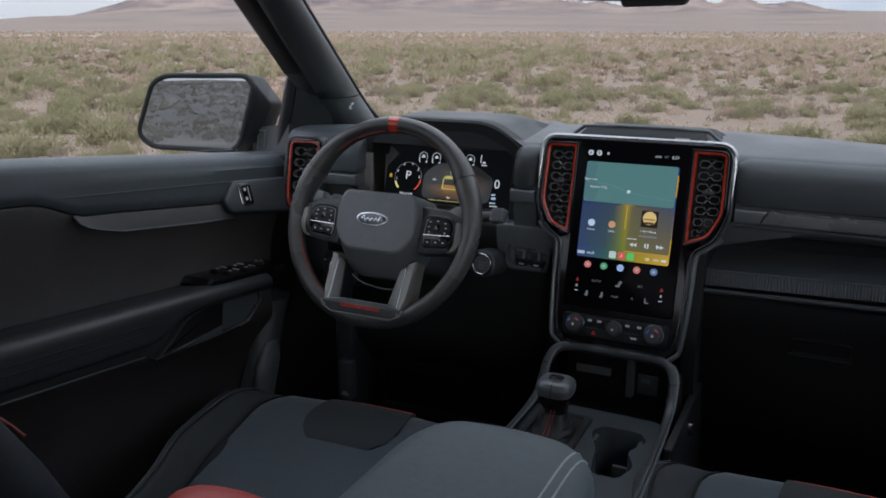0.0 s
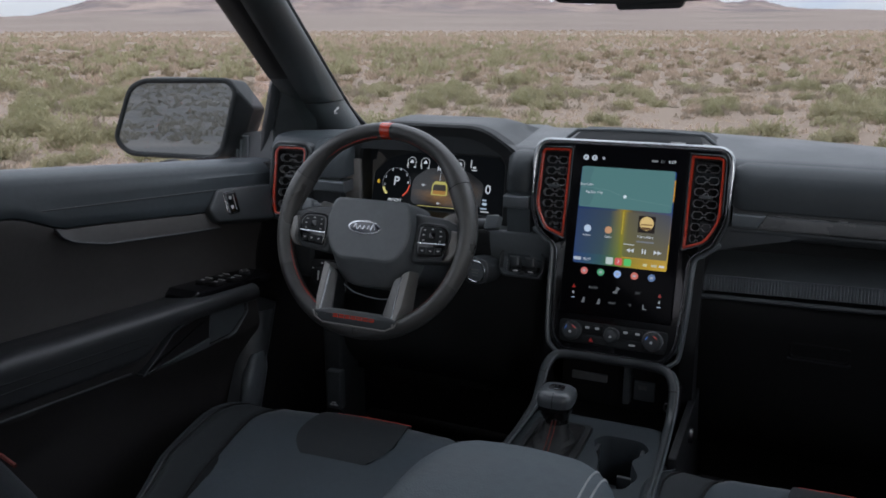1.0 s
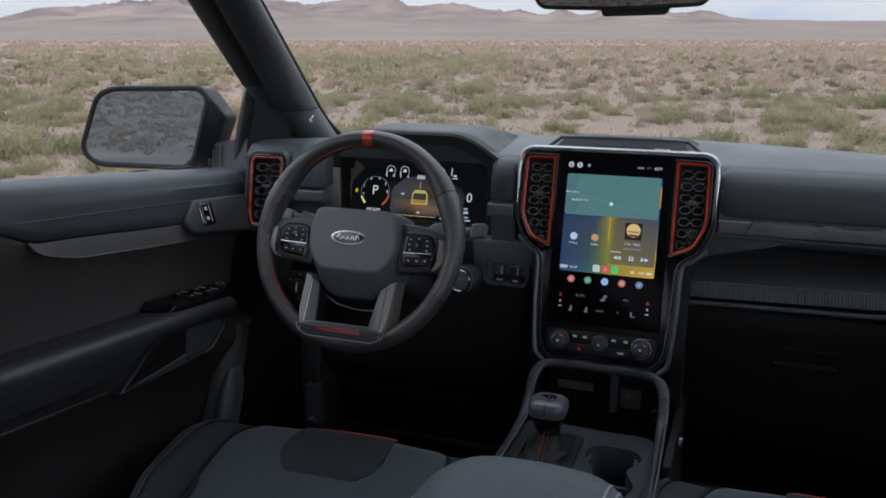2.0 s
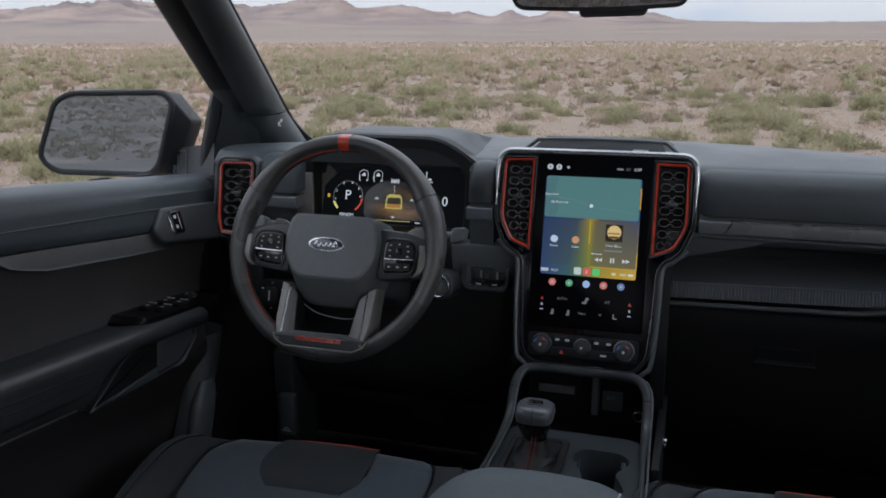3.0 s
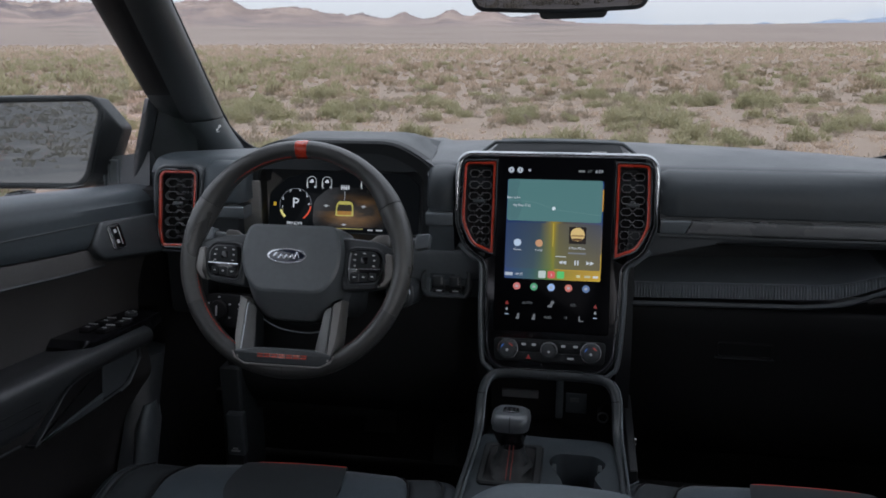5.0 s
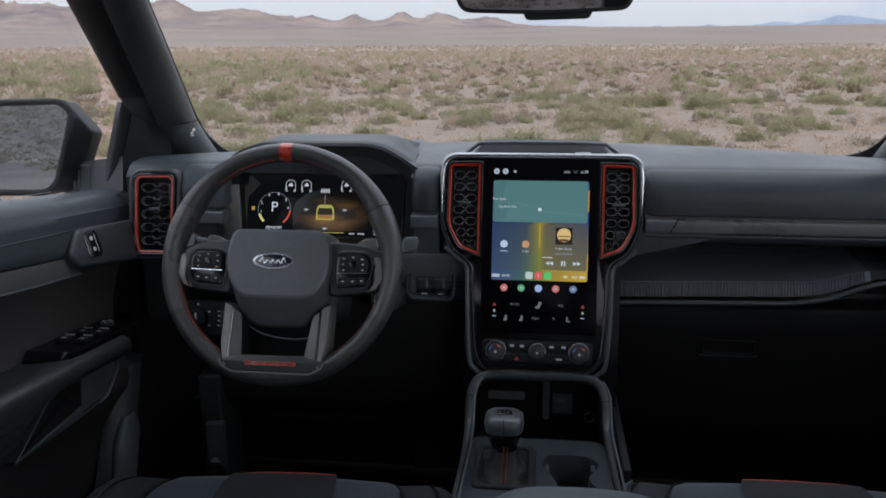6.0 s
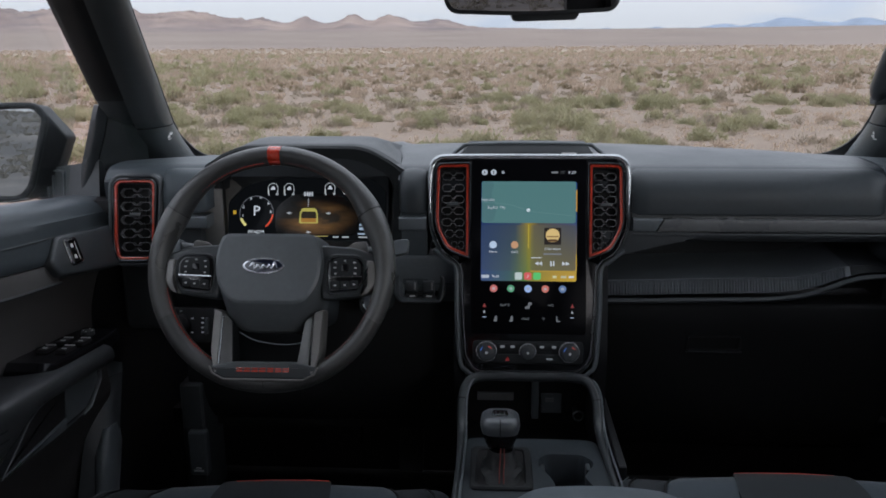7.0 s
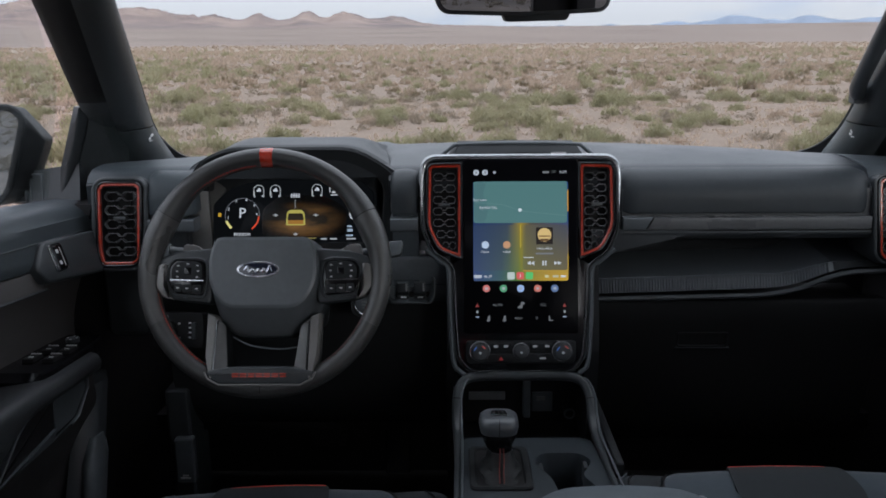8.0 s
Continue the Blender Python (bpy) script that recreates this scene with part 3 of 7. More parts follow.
# added paler sheet on the deck corners, for the light beside the windows
def lit_corner_sheet(x0, x1):
    def f(u, v):
        x = mixline(x0, x1, u)
        y = mixline(1.527, screen_foot(x) - 0.03, v)
        z = 1.4925 + 0.008 * math.sin(math.pi * min(1, v * 1.1)) - 0.012 * v * v - 0.02 * max(0, abs(x) - 0.45) - 0.05 * max(0, y - (1.86 - 0.58 * x * x)) - 0.016 * max(0.0, 1 - v / 0.10) ** 2
        return x, y, z
    return sheet(f, 12, 20, 0.008)


part("lit_corner_sheet", lit_corner_sheet(-0.698, -0.536), LITPAD, dash)
part("lit_corner_sheet", lit_corner_sheet(0.560, 0.698), LITPAD, dash)


def extruded(profile, x0, x1, n=8, r_end=0.0):
    """A profile in y and z, drawn along x; r_end rounds the right-hand end."""
    rings = []
    for i in range(n + 1):
        x = mixline(x0, x1, i / n)
        rings.append([(x, y, z) for y, z in profile])
    return loft(rings)


PAD_PROFILE = rounded([(1.56, 1.4225), (1.4965, 1.4225), (1.4985, 1.462), (1.522, 1.4885), (1.56, 1.490)], [0.001, 0.003, 0.03, 0.02, 0.001], 5)


def pad(x0, x1):
    rings = []
    for i in range(25):
        t = i / 24
        x = mixline(x0, x1, t)
        e = min(x - x0, x1 - x)
        s = math.sqrt(max(0.0, 1 - (1 - min(1, e / 0.02)) ** 2))
        rings.append([(x, mixline(1.55, y, 0.75 + 0.25 * s), mixline(1.45, z, 0.85 + 0.15 * s)) for y, z in PAD_PROFILE])
    return loft(rings)


part("passenger_pad", pad(0.1575, 0.556), PAD, dash, "slate soft-touch dashboard pad")
part("driver_pad", pad(-0.207, -0.1625), PAD, dash)
# outer pad in the lightened vinyl, as if lit from the side
part("outer_pad", pad(-0.598, -0.5175), LITPAD, dash)
# backing that closes the gaps between pads and trims
part("inner_body", extruded([(1.60, 1.30), (1.515, 1.30), (1.505, 1.38), (1.512, 1.46), (1.54, 1.475), (1.62, 1.47)], -0.62, -0.535), PLASTIC, dash)
# driver-side backing takes the lightened vinyl to look lit
part("inner_body", extruded([(1.60, 1.30), (1.515, 1.30), (1.505, 1.38), (1.512, 1.46), (1.54, 1.475), (1.62, 1.47)], -0.204, -0.1625), LITPAD, dash)
part("inner_body", extruded([(1.70, 1.372), (1.515, 1.380), (1.502, 1.39), (1.508, 1.46), (1.54, 1.475), (1.70, 1.47)], 0.1625, 0.60), PLASTIC, dash)
part("inner_body", extruded([(1.60, 1.30), (1.517, 1.30), (1.508, 1.352), (1.60, 1.356)], -0.1625, -0.108), LITPAD, dash)
# trim strip below the pads
STRIP = rounded([(1.54, 1.398), (1.4935, 1.396), (1.4925, 1.4175), (1.54, 1.4185)], [0.001, 0.004, 0.003, 0.001], 3)
part("trim_strip", loft([[(x + (0.012 * (z - 1.396) / 0.022 if i == 0 else 0), y, z) for y, z in STRIP] for i, x in enumerate((0.201, 0.28, 0.42, 0.556))]), WEAVE, dash, "carbon-patterned trim strip")
part("strip_edge", tube([(x, 1.4935, 1.4165) for x in (0.214, 0.35, 0.556)], 0.0009, 6), PLASTIC, dash)
part("trim_strip", loft([[(x + (0.012 * (z - 1.396) / 0.022 if i == 1 else 0), y, z) for y, z in STRIP] for i, x in enumerate((0.1635, 0.1985))]), PLASTIC_G, dash)
part("trim_strip", extruded(STRIP, -0.207, -0.1625), PLASTIC_G, dash)
part("trim_strip", extruded(STRIP, -0.595, -0.52), PLASTIC_G, dash)
# open shelf over the glove box
part("shelf_back", box((0.375, 1.632, 1.352), (0.515, 0.012, 0.075)), BLACKPLASTIC, dash)


def straight(x, rows):
    """Value at x on straight lines through the rows."""
    for (a, va), (b, vb) in zip(rows, rows[1:]):
        if x <= b:
            return va + (vb - va) * max(0.0, x - a) / (b - a)
    return rows[-1][1]


def shelf_z(x):
    return straight(x, [(0.12, 1.3016), (0.40, 1.3095), (0.43, 1.3120), (0.455, 1.3175), (0.48, 1.3263), (0.50, 1.3325), (0.52, 1.3365), (0.66, 1.342)])


def shelf_h(x):
    return straight(x, [(0.12, 0.0232), (0.38, 0.0222), (0.47, 0.018), (0.54, 0.008), (0.66, 0.006)])


def shelf_sheet(x0, x1, n):
    def f(u, v):
        x = mixline(x0, x1, u)
        return x, mixline(1.506, 1.630, v), shelf_z(x) + shelf_h(x) / 2 + 0.001 + 0.012 * v
    return sheet(f, n, 4, 0.006)


# one floor in two tones: paler where lit, darker where the light fades
part("shelf_floor", shelf_sheet(0.118, 0.505, 24), PLASTIC_G, dash)
part("shelf_floor", shelf_sheet(0.505, 0.63, 8), PLASTIC, dash)


SHELF_ROLL = rounded([(1.57, 1.3965), (1.4955, 1.3950), (1.4962, 1.3890), (1.503, 1.3810), (1.525, 1.3750), (1.58, 1.3735)], [0.001, 0.003, 0.006, 0.010, 0.02, 0.001], 4)
part("shelf_roll", extruded(SHELF_ROLL, 0.1625, 0.60), PLASTIC, dash)


def shelf_corner():
    """The moulding that sweeps from the display unit up under the trim strip."""
    front = [(0.116, 1.398), (0.280, 1.3955), (0.240, 1.3830), (0.200, 1.3740), (0.165, 1.3655), (0.137, 1.3565), (0.122, 1.3500), (0.116, 1.3480)]
    rings = []
    for y, d in ((1.600, 0.016), (1.530, 0.006), (1.506, 0.0015), (1.4985, 0.0), (1.4968, -0.003)):
        rings.append([(x - (d if x > 0.12 else 0), y, z + (d * 0.6 if z < 1.39 else 0)) for x, z in front])
    return loft(rings)


part("shelf_corner", shelf_corner(), PLASTIC, dash, angle=60)


def ribbed_lip(x, end):
    rings, k = [], 0
    while x < end:
        d = 0.003 if (k % 4 in (1, 2) and x < 0.5) else 0.0
        z, h = shelf_z(x), shelf_h(x) / 2
        rings.append([(x, 1.53, z - h), (x, 1.4975 + d, z - h), (x, 1.5055 + d, z + h), (x, 1.53, z + h)])
        x += 0.00115 if x < 0.5 else 0.006
        k += 1
    return loft(rings)


part("ribbed_trim", ribbed_lip(0.118, 0.507), PLASTIC_G, dash, "ribbed charcoal trim along the shelf", angle=20)
part("shelf_end", ribbed_lip(0.5075, 0.60), BLACKPLASTIC, dash, angle=20)
part("lower_bead", tube([(x, 1.497, shelf_z(x) - shelf_h(x) / 2 - 0.0075 - straight(x, [(0.12, 0.0015), (0.38, 0.0035), (0.47, 0.002), (0.54, 0.0)])) for x in [0.118 + 0.02 * i for i in range(26)]], 0.0044, 8), PLASTIC, dash)
# glove box
GLOVE = rounded([(1.60, 1.277), (1.506, 1.277), (1.503, 1.25), (1.535, 1.06), (1.60, 0.97), (1.70, 0.97)], [0.001, 0.008, 0.02, 0.05, 0.03, 0.001], 4)
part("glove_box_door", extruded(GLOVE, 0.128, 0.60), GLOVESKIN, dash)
gm = axes((0.307, 1.5085, 1.206), (1, 0, 0), (0, -0.165, 0.986))
part("glove_box_latch", moved(ring_plate(rect(0, 0, 0.086, 0.028, 0.006), rect(0, 0.001, 0.08, 0.022, 0.005), -0.01, 0.0015, 0.0006), gm), GLOVESKIN, dash)
part("latch_lip", moved(slab(rect(0, -0.0145, 0.090, 0.003, 0.001), -0.004, 0.003, 0.0008), gm), BLACKPLASTIC, dash)
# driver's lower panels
# knee panel toned down; the plate added above it is paler, as if lit
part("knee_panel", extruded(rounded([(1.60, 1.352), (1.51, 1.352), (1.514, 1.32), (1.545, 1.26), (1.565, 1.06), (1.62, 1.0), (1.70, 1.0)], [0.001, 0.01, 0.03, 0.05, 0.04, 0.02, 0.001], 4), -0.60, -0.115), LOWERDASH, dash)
part("switch_surround_lit", extruded(rounded([(1.56, 1.3535), (1.506, 1.3535), (1.5085, 1.325), (1.524, 1.282), (1.545, 1.258), (1.57, 1.256)], [0.001, 0.008, 0.02, 0.02, 0.01, 0.001], 4), -0.236, -0.112), PLASTIC_G, dash)
part("under_panel", extruded([(1.62, 0.99), (1.92, 0.90), (1.92, 1.0), (1.62, 1.02)], -0.66, 0.66), DEEP, dash)
part("side_closing", box((-0.655, 1.60, 1.343), (0.075, 0.14, 0.27), 0.02), PLASTIC, dash)
# right block near-black, its colour standing for the shade under the shelf end
part("side_closing", box((0.625, 1.60, 1.33), (0.10, 0.14, 0.30), 0.012), DEEP, dash)
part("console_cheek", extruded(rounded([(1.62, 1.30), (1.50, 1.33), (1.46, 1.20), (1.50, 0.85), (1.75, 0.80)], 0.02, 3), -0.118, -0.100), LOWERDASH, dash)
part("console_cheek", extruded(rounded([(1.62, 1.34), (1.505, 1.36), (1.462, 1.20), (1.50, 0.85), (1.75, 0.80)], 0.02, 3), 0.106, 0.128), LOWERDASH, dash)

# instrument hood
def hood():
    rings = []
    for j in range(15):
        v = j / 14
        y = mixline(1.535, 1.80, v)
        top = 1.531 - 0.006 * (1 - v) - 0.040 * max(0, v - 0.45) ** 2 / 0.3
        out = rounded([(-0.534, 1.476), (-0.522, 1.500), (-0.500, top - 0.013), (-0.466, top), (-0.264, top), (-0.214, 1.497), (-0.188, 1.478)], [0.01, 0.02, 0.02, 0.03, 0.03, 0.03, 0.01], 5)
        s = 1 + 0.03 * v
        rings.append([((x + 0.378) * s - 0.378, y, z - (0.012 * v if z < top - 0.01 else 0)) for x, z in out])
    return loft(rings)


def hood_front():
    outer = rounded([(-0.540, 1.33), (-0.538, 1.474), (-0.522, 1.500), (-0.500, 1.515), (-0.466, 1.527), (-0.264, 1.527), (-0.212, 1.496), (-0.192, 1.472), (-0.207, 1.33)], [0.004, 0.01, 0.02, 0.02, 0.03, 0.035, 0.03, 0.012, 0.004], 5)
    inner = rounded([(-0.506, 1.334), (-0.506, 1.462), (-0.501, 1.480), (-0.488, 1.494), (-0.462, 1.503), (-0.279, 1.503), (-0.230, 1.477), (-0.220, 1.46), (-0.228, 1.334)], [0.004, 0.01, 0.02, 0.02, 0.03, 0.03, 0.02, 0.01, 0.004], 5)
    rings = [[(x, 1.565, z) for x, z in outer], [(x, 1.538, z) for x, z in outer], [(x, 1.533, z) for x, z in inset(outer, 0.004)],
             [(x, 1.535, z) for x, z in inset(inner, -0.003)], [(x, 1.54, z) for x, z in inner], [((x + 0.378) * 1.23 - 0.378, 1.645, mixline(1.42, z, 0.92)) for x, z in inner]]
    return loft(rings, caps=False)


part("instrument_hood", hood(), HOODSKIN, dash, "dark padded hood over the instruments")
part("hood_opening", hood_front(), BLACKPLASTIC, dash)
part("hood_cheek", moved(slab(rounded([(-0.0165, -0.060), (0.0155, -0.060), (0.0155, 0.052), (-0.0150, 0.052)], [0.010, 0.003, 0.003, 0.004], 4), -0.006, 0.002, 0.0015), axes((-0.5205, 1.530, 1.404), (1, 0.12, 0), (0, 0.02, 1))), CHEEK, dash, "grey cheek panel beside the instruments")
# added black sheets that stand in for the shade inside the hood
part("hood_shade_liner", joined(box((-0.378, 1.702, 1.44), (0.40, 0.008, 0.10)), box((-0.378, 1.63, 1.4935), (0.22, 0.13, 0.005))), DEEP, dash)
# speaker pod on top
def pod():
    rings = []
    for y, z, s in ((1.555, 1.490, 1.0), (1.560, 1.512, 0.93), (1.575, 1.5225, 0.87), (1.63, 1.5245, 0.87), (1.70, 1.515, 0.88), (1.74, 1.49, 0.95)):
        rings.append([(x * s, y, zz) for x, zz in ((-0.15, 1.485), (-0.142, 1.49), (-0.112, z), (0, z + 0.001), (0.112, z), (0.142, 1.49), (0.15, 1.485))])
    return loft(rings)


part("speaker_pod", pod(), BLACKPLASTIC, dash)
part("pod_rim", tube([(-0.146, 1.575, 1.494), (-0.128, 1.578, 1.505), (-0.104, 1.58, 1.5235), (-0.05, 1.58, 1.5255), (0.05, 1.58, 1.5255), (0.104, 1.58, 1.5235), (0.128, 1.578, 1.505), (0.146, 1.575, 1.494)], 0.0035, 8), PLASTIC_G, dash)
pm = axes((0.066, 1.5605, 1.508), (1, 0, 0), (0, 0.3, 0.954))
part("speaker_badge", moved(joined(slab(rect(0, 0.0035, 0.024, 0.003), 0, 0.002), slab(rect(0, -0.0015, 0.018, 0.003), 0, 0.002), slab(rect(0.03, 0.002, 0.008, 0.004), 0, 0.0015), slab(rect(0.044, 0.002, 0.01, 0.004), 0, 0.0015)), pm), PRINT, dash)

# ---- centre display with its vents ----
SM = axes((0, 1.443, 1.215), (1, 0, 0), (0, 0.239, 0.971))
stack = thing("display_console", (0, 1.5, 1.2), "tall glossy black centre display unit with orange-red edged vents", "display")
OUT = [(-0.082, -0.040), (0.082, -0.040), (0.104, -0.016), (0.1095, 0.06), (0.111, 0.132), (0.142, 0.151), (0.1595, 0.194), (0.158, 0.288), (0.139, 0.309), (-0.139, 0.309), (-0.158, 0.288), (-0.1595, 0.194), (-0.142, 0.151), (-0.111, 0.132), (-0.1095, 0.06), (-0.104, -0.016)]
RADII = [0.012, 0.012, 0.015, 0.03, 0.014, 0.014, 0.014, 0.022, 0.03, 0.03, 0.022, 0.014, 0.014, 0.014, 0.03, 0.015]
outline = rounded(OUT, RADII, 4)
part("housing", moved(slab(outline, -0.09, -0.031), SM), DEEP, stack)
part("outer_shell", moved(ring_plate(outline, inset(outline, 0.0042), -0.06, -0.0015, 0.0024), SM), PLASTIC, stack)
MID = [(-0.082, -0.040), (0.082, -0.040), (0.103, -0.016), (0.108, 0.06), (0.1095, 0.137), (0.0935, 0.145), (0.0935, 0.305), (-0.0935, 0.305), (-0.0935, 0.145), (-0.1095, 0.137), (-0.108, 0.06), (-0.103, -0.016)]
part("centre_plate", moved(slab(rounded(MID, [0.012, 0.012, 0.015, 0.03, 0.004, 0.004, 0.002, 0.002, 0.004, 0.004, 0.03, 0.015], 4), -0.031, -0.002, 0.002), SM), PIANO, stack)
part("surround_trim", moved(ring_plate(inset(outline, 0.0046), inset(outline, 0.0078), -0.03, 0.0008, 0.0012), SM), SMOKED, stack, "smoked chrome edge trim")
for k in (1, -1):
    lip = smooth_path([(k * x, y, -0.006) for x, y in ((0.150, 0.160), (0.128, 0.141), (0.1145, 0.128), (0.1125, 0.06), (0.107, -0.018), (0.098, -0.034), (0.084, -0.0445))], 5)
    part("neck_edge", moved(tube(lip, 0.0038, 8), SM), PLASTIC_G, stack)
half_bar = [(0.1565, 0.215), (0.1568, 0.250), (0.1558, 0.279), (0.1510, 0.2950), (0.1400, 0.3035), (0.122, 0.3048), (0.060, 0.3050)]
bar = smooth_path([(x, y, -0.003) for x, y in half_bar] + [(-x, y, -0.003) for x, y in reversed(half_bar)], 5)
part("top_bar", moved(tube(bar, [min(0.0062, 0.0012 + 0.0058 * max(0.0, (p[1] - 0.225) / 0.075)) for p in bar], 12), SM), DARKCHROME, stack, "smoked chrome bar over the display")
glass = part("display_glass", moved(slab(rounded([(-0.0905, 0.026), (0.0905, 0.026), (0.0905, 0.302), (-0.0905, 0.302)], 0.004, 3), -0.01, 0.0035, 0.0015), SM), GLASSBLACK, stack)

W0 = 0.0036


def ui(name, poly, col, strength=1.0, level=1, label=""):
    return part(name, moved(slab(poly, W0, W0 + 0.0002 * level), SM), glow("lit_" + name, col, strength), glass, label)


def gradient_glow(name, upper, lower, strength=1.0):
    """A lit picture whose colour drifts across the display, and from its upper to its lower edge."""
    m = bpy.data.materials.new(name)
    m.use_nodes = True
    n, l = m.node_tree.nodes, m.node_tree.links
    p = n["Principled BSDF"]
    p.inputs["Base Color"].default_value = (0.005, 0.005, 0.005, 1)
    p.inputs["Roughness"].default_value = 0.2
    geo = n.new("ShaderNodeNewGeometry")
    sep = n.new("ShaderNodeSeparateXYZ")
    l.new(geo.outputs["Position"], sep.inputs["Vector"])

    def along(axis, a, b):
        r = n.new("ShaderNodeMapRange")
        r.inputs["From Min"].default_value, r.inputs["From Max"].default_value = a, b
        l.new(sep.outputs[axis], r.inputs["Value"])
        return r.outputs["Result"]

    def ramp(stops):
        q = n.new("ShaderNodeValToRGB")
        while len(q.color_ramp.elements) < len(stops):
            q.color_ramp.elements.new(0.5)
        for e, (pos, c) in zip(q.color_ramp.elements, stops):
            e.position, e.color = pos, (*c, 1)
        l.new(across, q.inputs["Fac"])
        return q.outputs["Color"]
    across = along("X", -0.0745, 0.0745)
    x = n.new("ShaderNodeMix")
    x.data_type = "RGBA"
    l.new(along("Z", 1.325, 1.415), x.inputs["Factor"])
    l.new(ramp(lower), x.inputs["A"])
    l.new(ramp(upper), x.inputs["B"])
    l.new(x.outputs["Result"], p.inputs["Emission Color"])
    p.inputs["Emission Strength"].default_value = strength
    return m


BACK = gradient_glow("lit_wallpaper", [(0, (0.012, 0.028, 0.10)), (0.40, (0.03, 0.05, 0.09)), (0.50, (0.30, 0.20, 0.02)), (0.60, (0.07, 0.06, 0.05)), (0.93, (0.03, 0.05, 0.12)), (1, (0.02, 0.05, 0.16))],
                     [(0, (0.02, 0.045, 0.14)), (0.30, (0.03, 0.08, 0.08)), (0.46, (0.07, 0.15, 0.02)), (0.58, (0.26, 0.20, 0.01)), (0.8, (0.42, 0.25, 0.01)), (1, (0.50, 0.30, 0.01))], 0.95)
CARD = gradient_glow("lit_cards", [(0, (0.022, 0.040, 0.092)), (0.36, (0.036, 0.050, 0.075)), (0.45, (0.16, 0.125, 0.045)), (0.5, (0.26, 0.19, 0.03)), (0.56, (0.11, 0.092, 0.055)), (0.75, (0.068, 0.066, 0.068)), (1, (0.055, 0.060, 0.085))],
                     [(0, (0.020, 0.040, 0.098)), (0.30, (0.032, 0.062, 0.070)), (0.46, (0.09, 0.135, 0.03)), (0.58, (0.125, 0.110, 0.028)), (1, (0.125, 0.098, 0.034))], 1.0)
part("wallpaper", moved(slab(rounded([(-0.0750, 0.1095), (0.0750, 0.1095), (0.0750, 0.2664), (-0.0750, 0.2664)], 0.003, 2), W0, W0 + 0.0002), SM), BACK, glass)
ui("map_view", rect(-0.0005, 0.2340, 0.1475, 0.0655, 0.004), (0.090, 0.19, 0.18), 0.9, 2, "teal lit map picture")
part("places_card", moved(slab(rect(-0.039, 0.162, 0.071, 0.072, 0.004), W0, W0 + 0.0004), SM), CARD, glass)
part("music_card", moved(slab(rect(0.0385, 0.162, 0.071, 0.072, 0.004), W0, W0 + 0.0004), SM), CARD, glass)
ui("map_land", rounded([(-0.073, 0.203), (-0.056, 0.203), (-0.05, 0.226), (-0.06, 0.245), (-0.054, 0.266), (-0.073, 0.266)], 0.006, 3), (0.08, 0.165, 0.165), 0.9, 3)
ui("amber_edge", rect(0.0745, 0.236, 0.0016, 0.034), (0.60, 0.26, 0.02), 1.0, 3)
ui("map_road", rounded([(-0.073, 0.2335), (-0.030, 0.2300), (0.004, 0.2190), (0.073, 0.2120), (0.073, 0.2126), (0.004, 0.2197), (-0.030, 0.2307), (-0.073, 0.2342)], 0.0002, 1), (0.13, 0.24, 0.225), 0.9, 4)
ui("amber_edge", rect(0.039, 0.1255, 0.072, 0.0016), (0.5, 0.3, 0.02), 0.8, 3)
ui("amber_edge", rect(0.0745, 0.139, 0.0014, 0.026), (0.55, 0.32, 0.02), 0.9, 3)
ui("amber_edge", rect(-0.0003, 0.180, 0.0014, 0.036), (0.55, 0.40, 0.04), 0.8, 3)


def mark(name, u, v, r, col, strength=1.0):
    return part(name, moved(disc((u, v), r, W0, W0 + 0.0008, n=20), SM), glow("lit_" + name, col, strength), glass)


def word(body, u, v, size, material=None, align="CENTER"):
    return part("screen_word", letters(body, size, SM @ Matrix.Translation((u, v, W0 + 0.001)), align), material or ICON, glass)


mark("profile_icon", -0.070, 0.281, 0.0045, (0.42, 0.44, 0.47))
part("icon_glyph", moved(slab(rounded([(-0.0715, 0.2795), (-0.0685, 0.2795), (-0.070, 0.2835)], 0.0006, 2), W0, W0 + 0.0012), SM), DEEP, glass)
mark("status_icon", -0.056, 0.281, 0.0045, (0.42, 0.44, 0.47))
part("icon_glyph", moved(slab(rect(-0.056, 0.281, 0.0016, 0.005, 0.0004), W0, W0 + 0.0012), SM), DEEP, glass)
mark("wifi_icon", -0.041, 0.281, 0.0022, (0.3, 0.3, 0.32))
word("6:29", 0.067, 0.281, 0.0065)
word("50°", 0.053, 0.281, 0.006, ICON_DIM)
ui("signal_bars", rect(0.040, 0.281, 0.010, 0.003), (0.2, 0.2, 0.2), 0.8, 2)
word("Bear Lake", -0.075, 0.2375, 0.0052, ICON, "LEFT")
word("Big Bear City", -0.065, 0.2255, 0.0052, ICON, "LEFT")
mark("place_pin", -0.001, 0.2215, 0.0028, (0.6, 0.65, 0.66))
mark("home_icon", -0.056, 0.1665, 0.0058, (0.45, 0.52, 0.62))
mark("cabin_icon", -0.022, 0.1665, 0.0058, (0.5, 0.26, 0.13))
word("Home", -0.056, 0.1555, 0.005)
word("Cabin", -0.022, 0.1555, 0.005)
ui("album_cover", rect(0.0375, 0.1805, 0.0265, 0.0265, 0.001), (0.012, 0.008, 0.006), 1.0, 3)
part("cover_globe", moved(disc((0.0375, 0.182), 0.0108, W0, W0 + 0.0009, n=28), SM), glow("lit_globe", (0.7, 0.48, 0.18), 0.9), glass)
ui("cover_bands", rect(0.0375, 0.180, 0.018, 0.0022), (0.25, 0.14, 0.05), 0.9, 6)
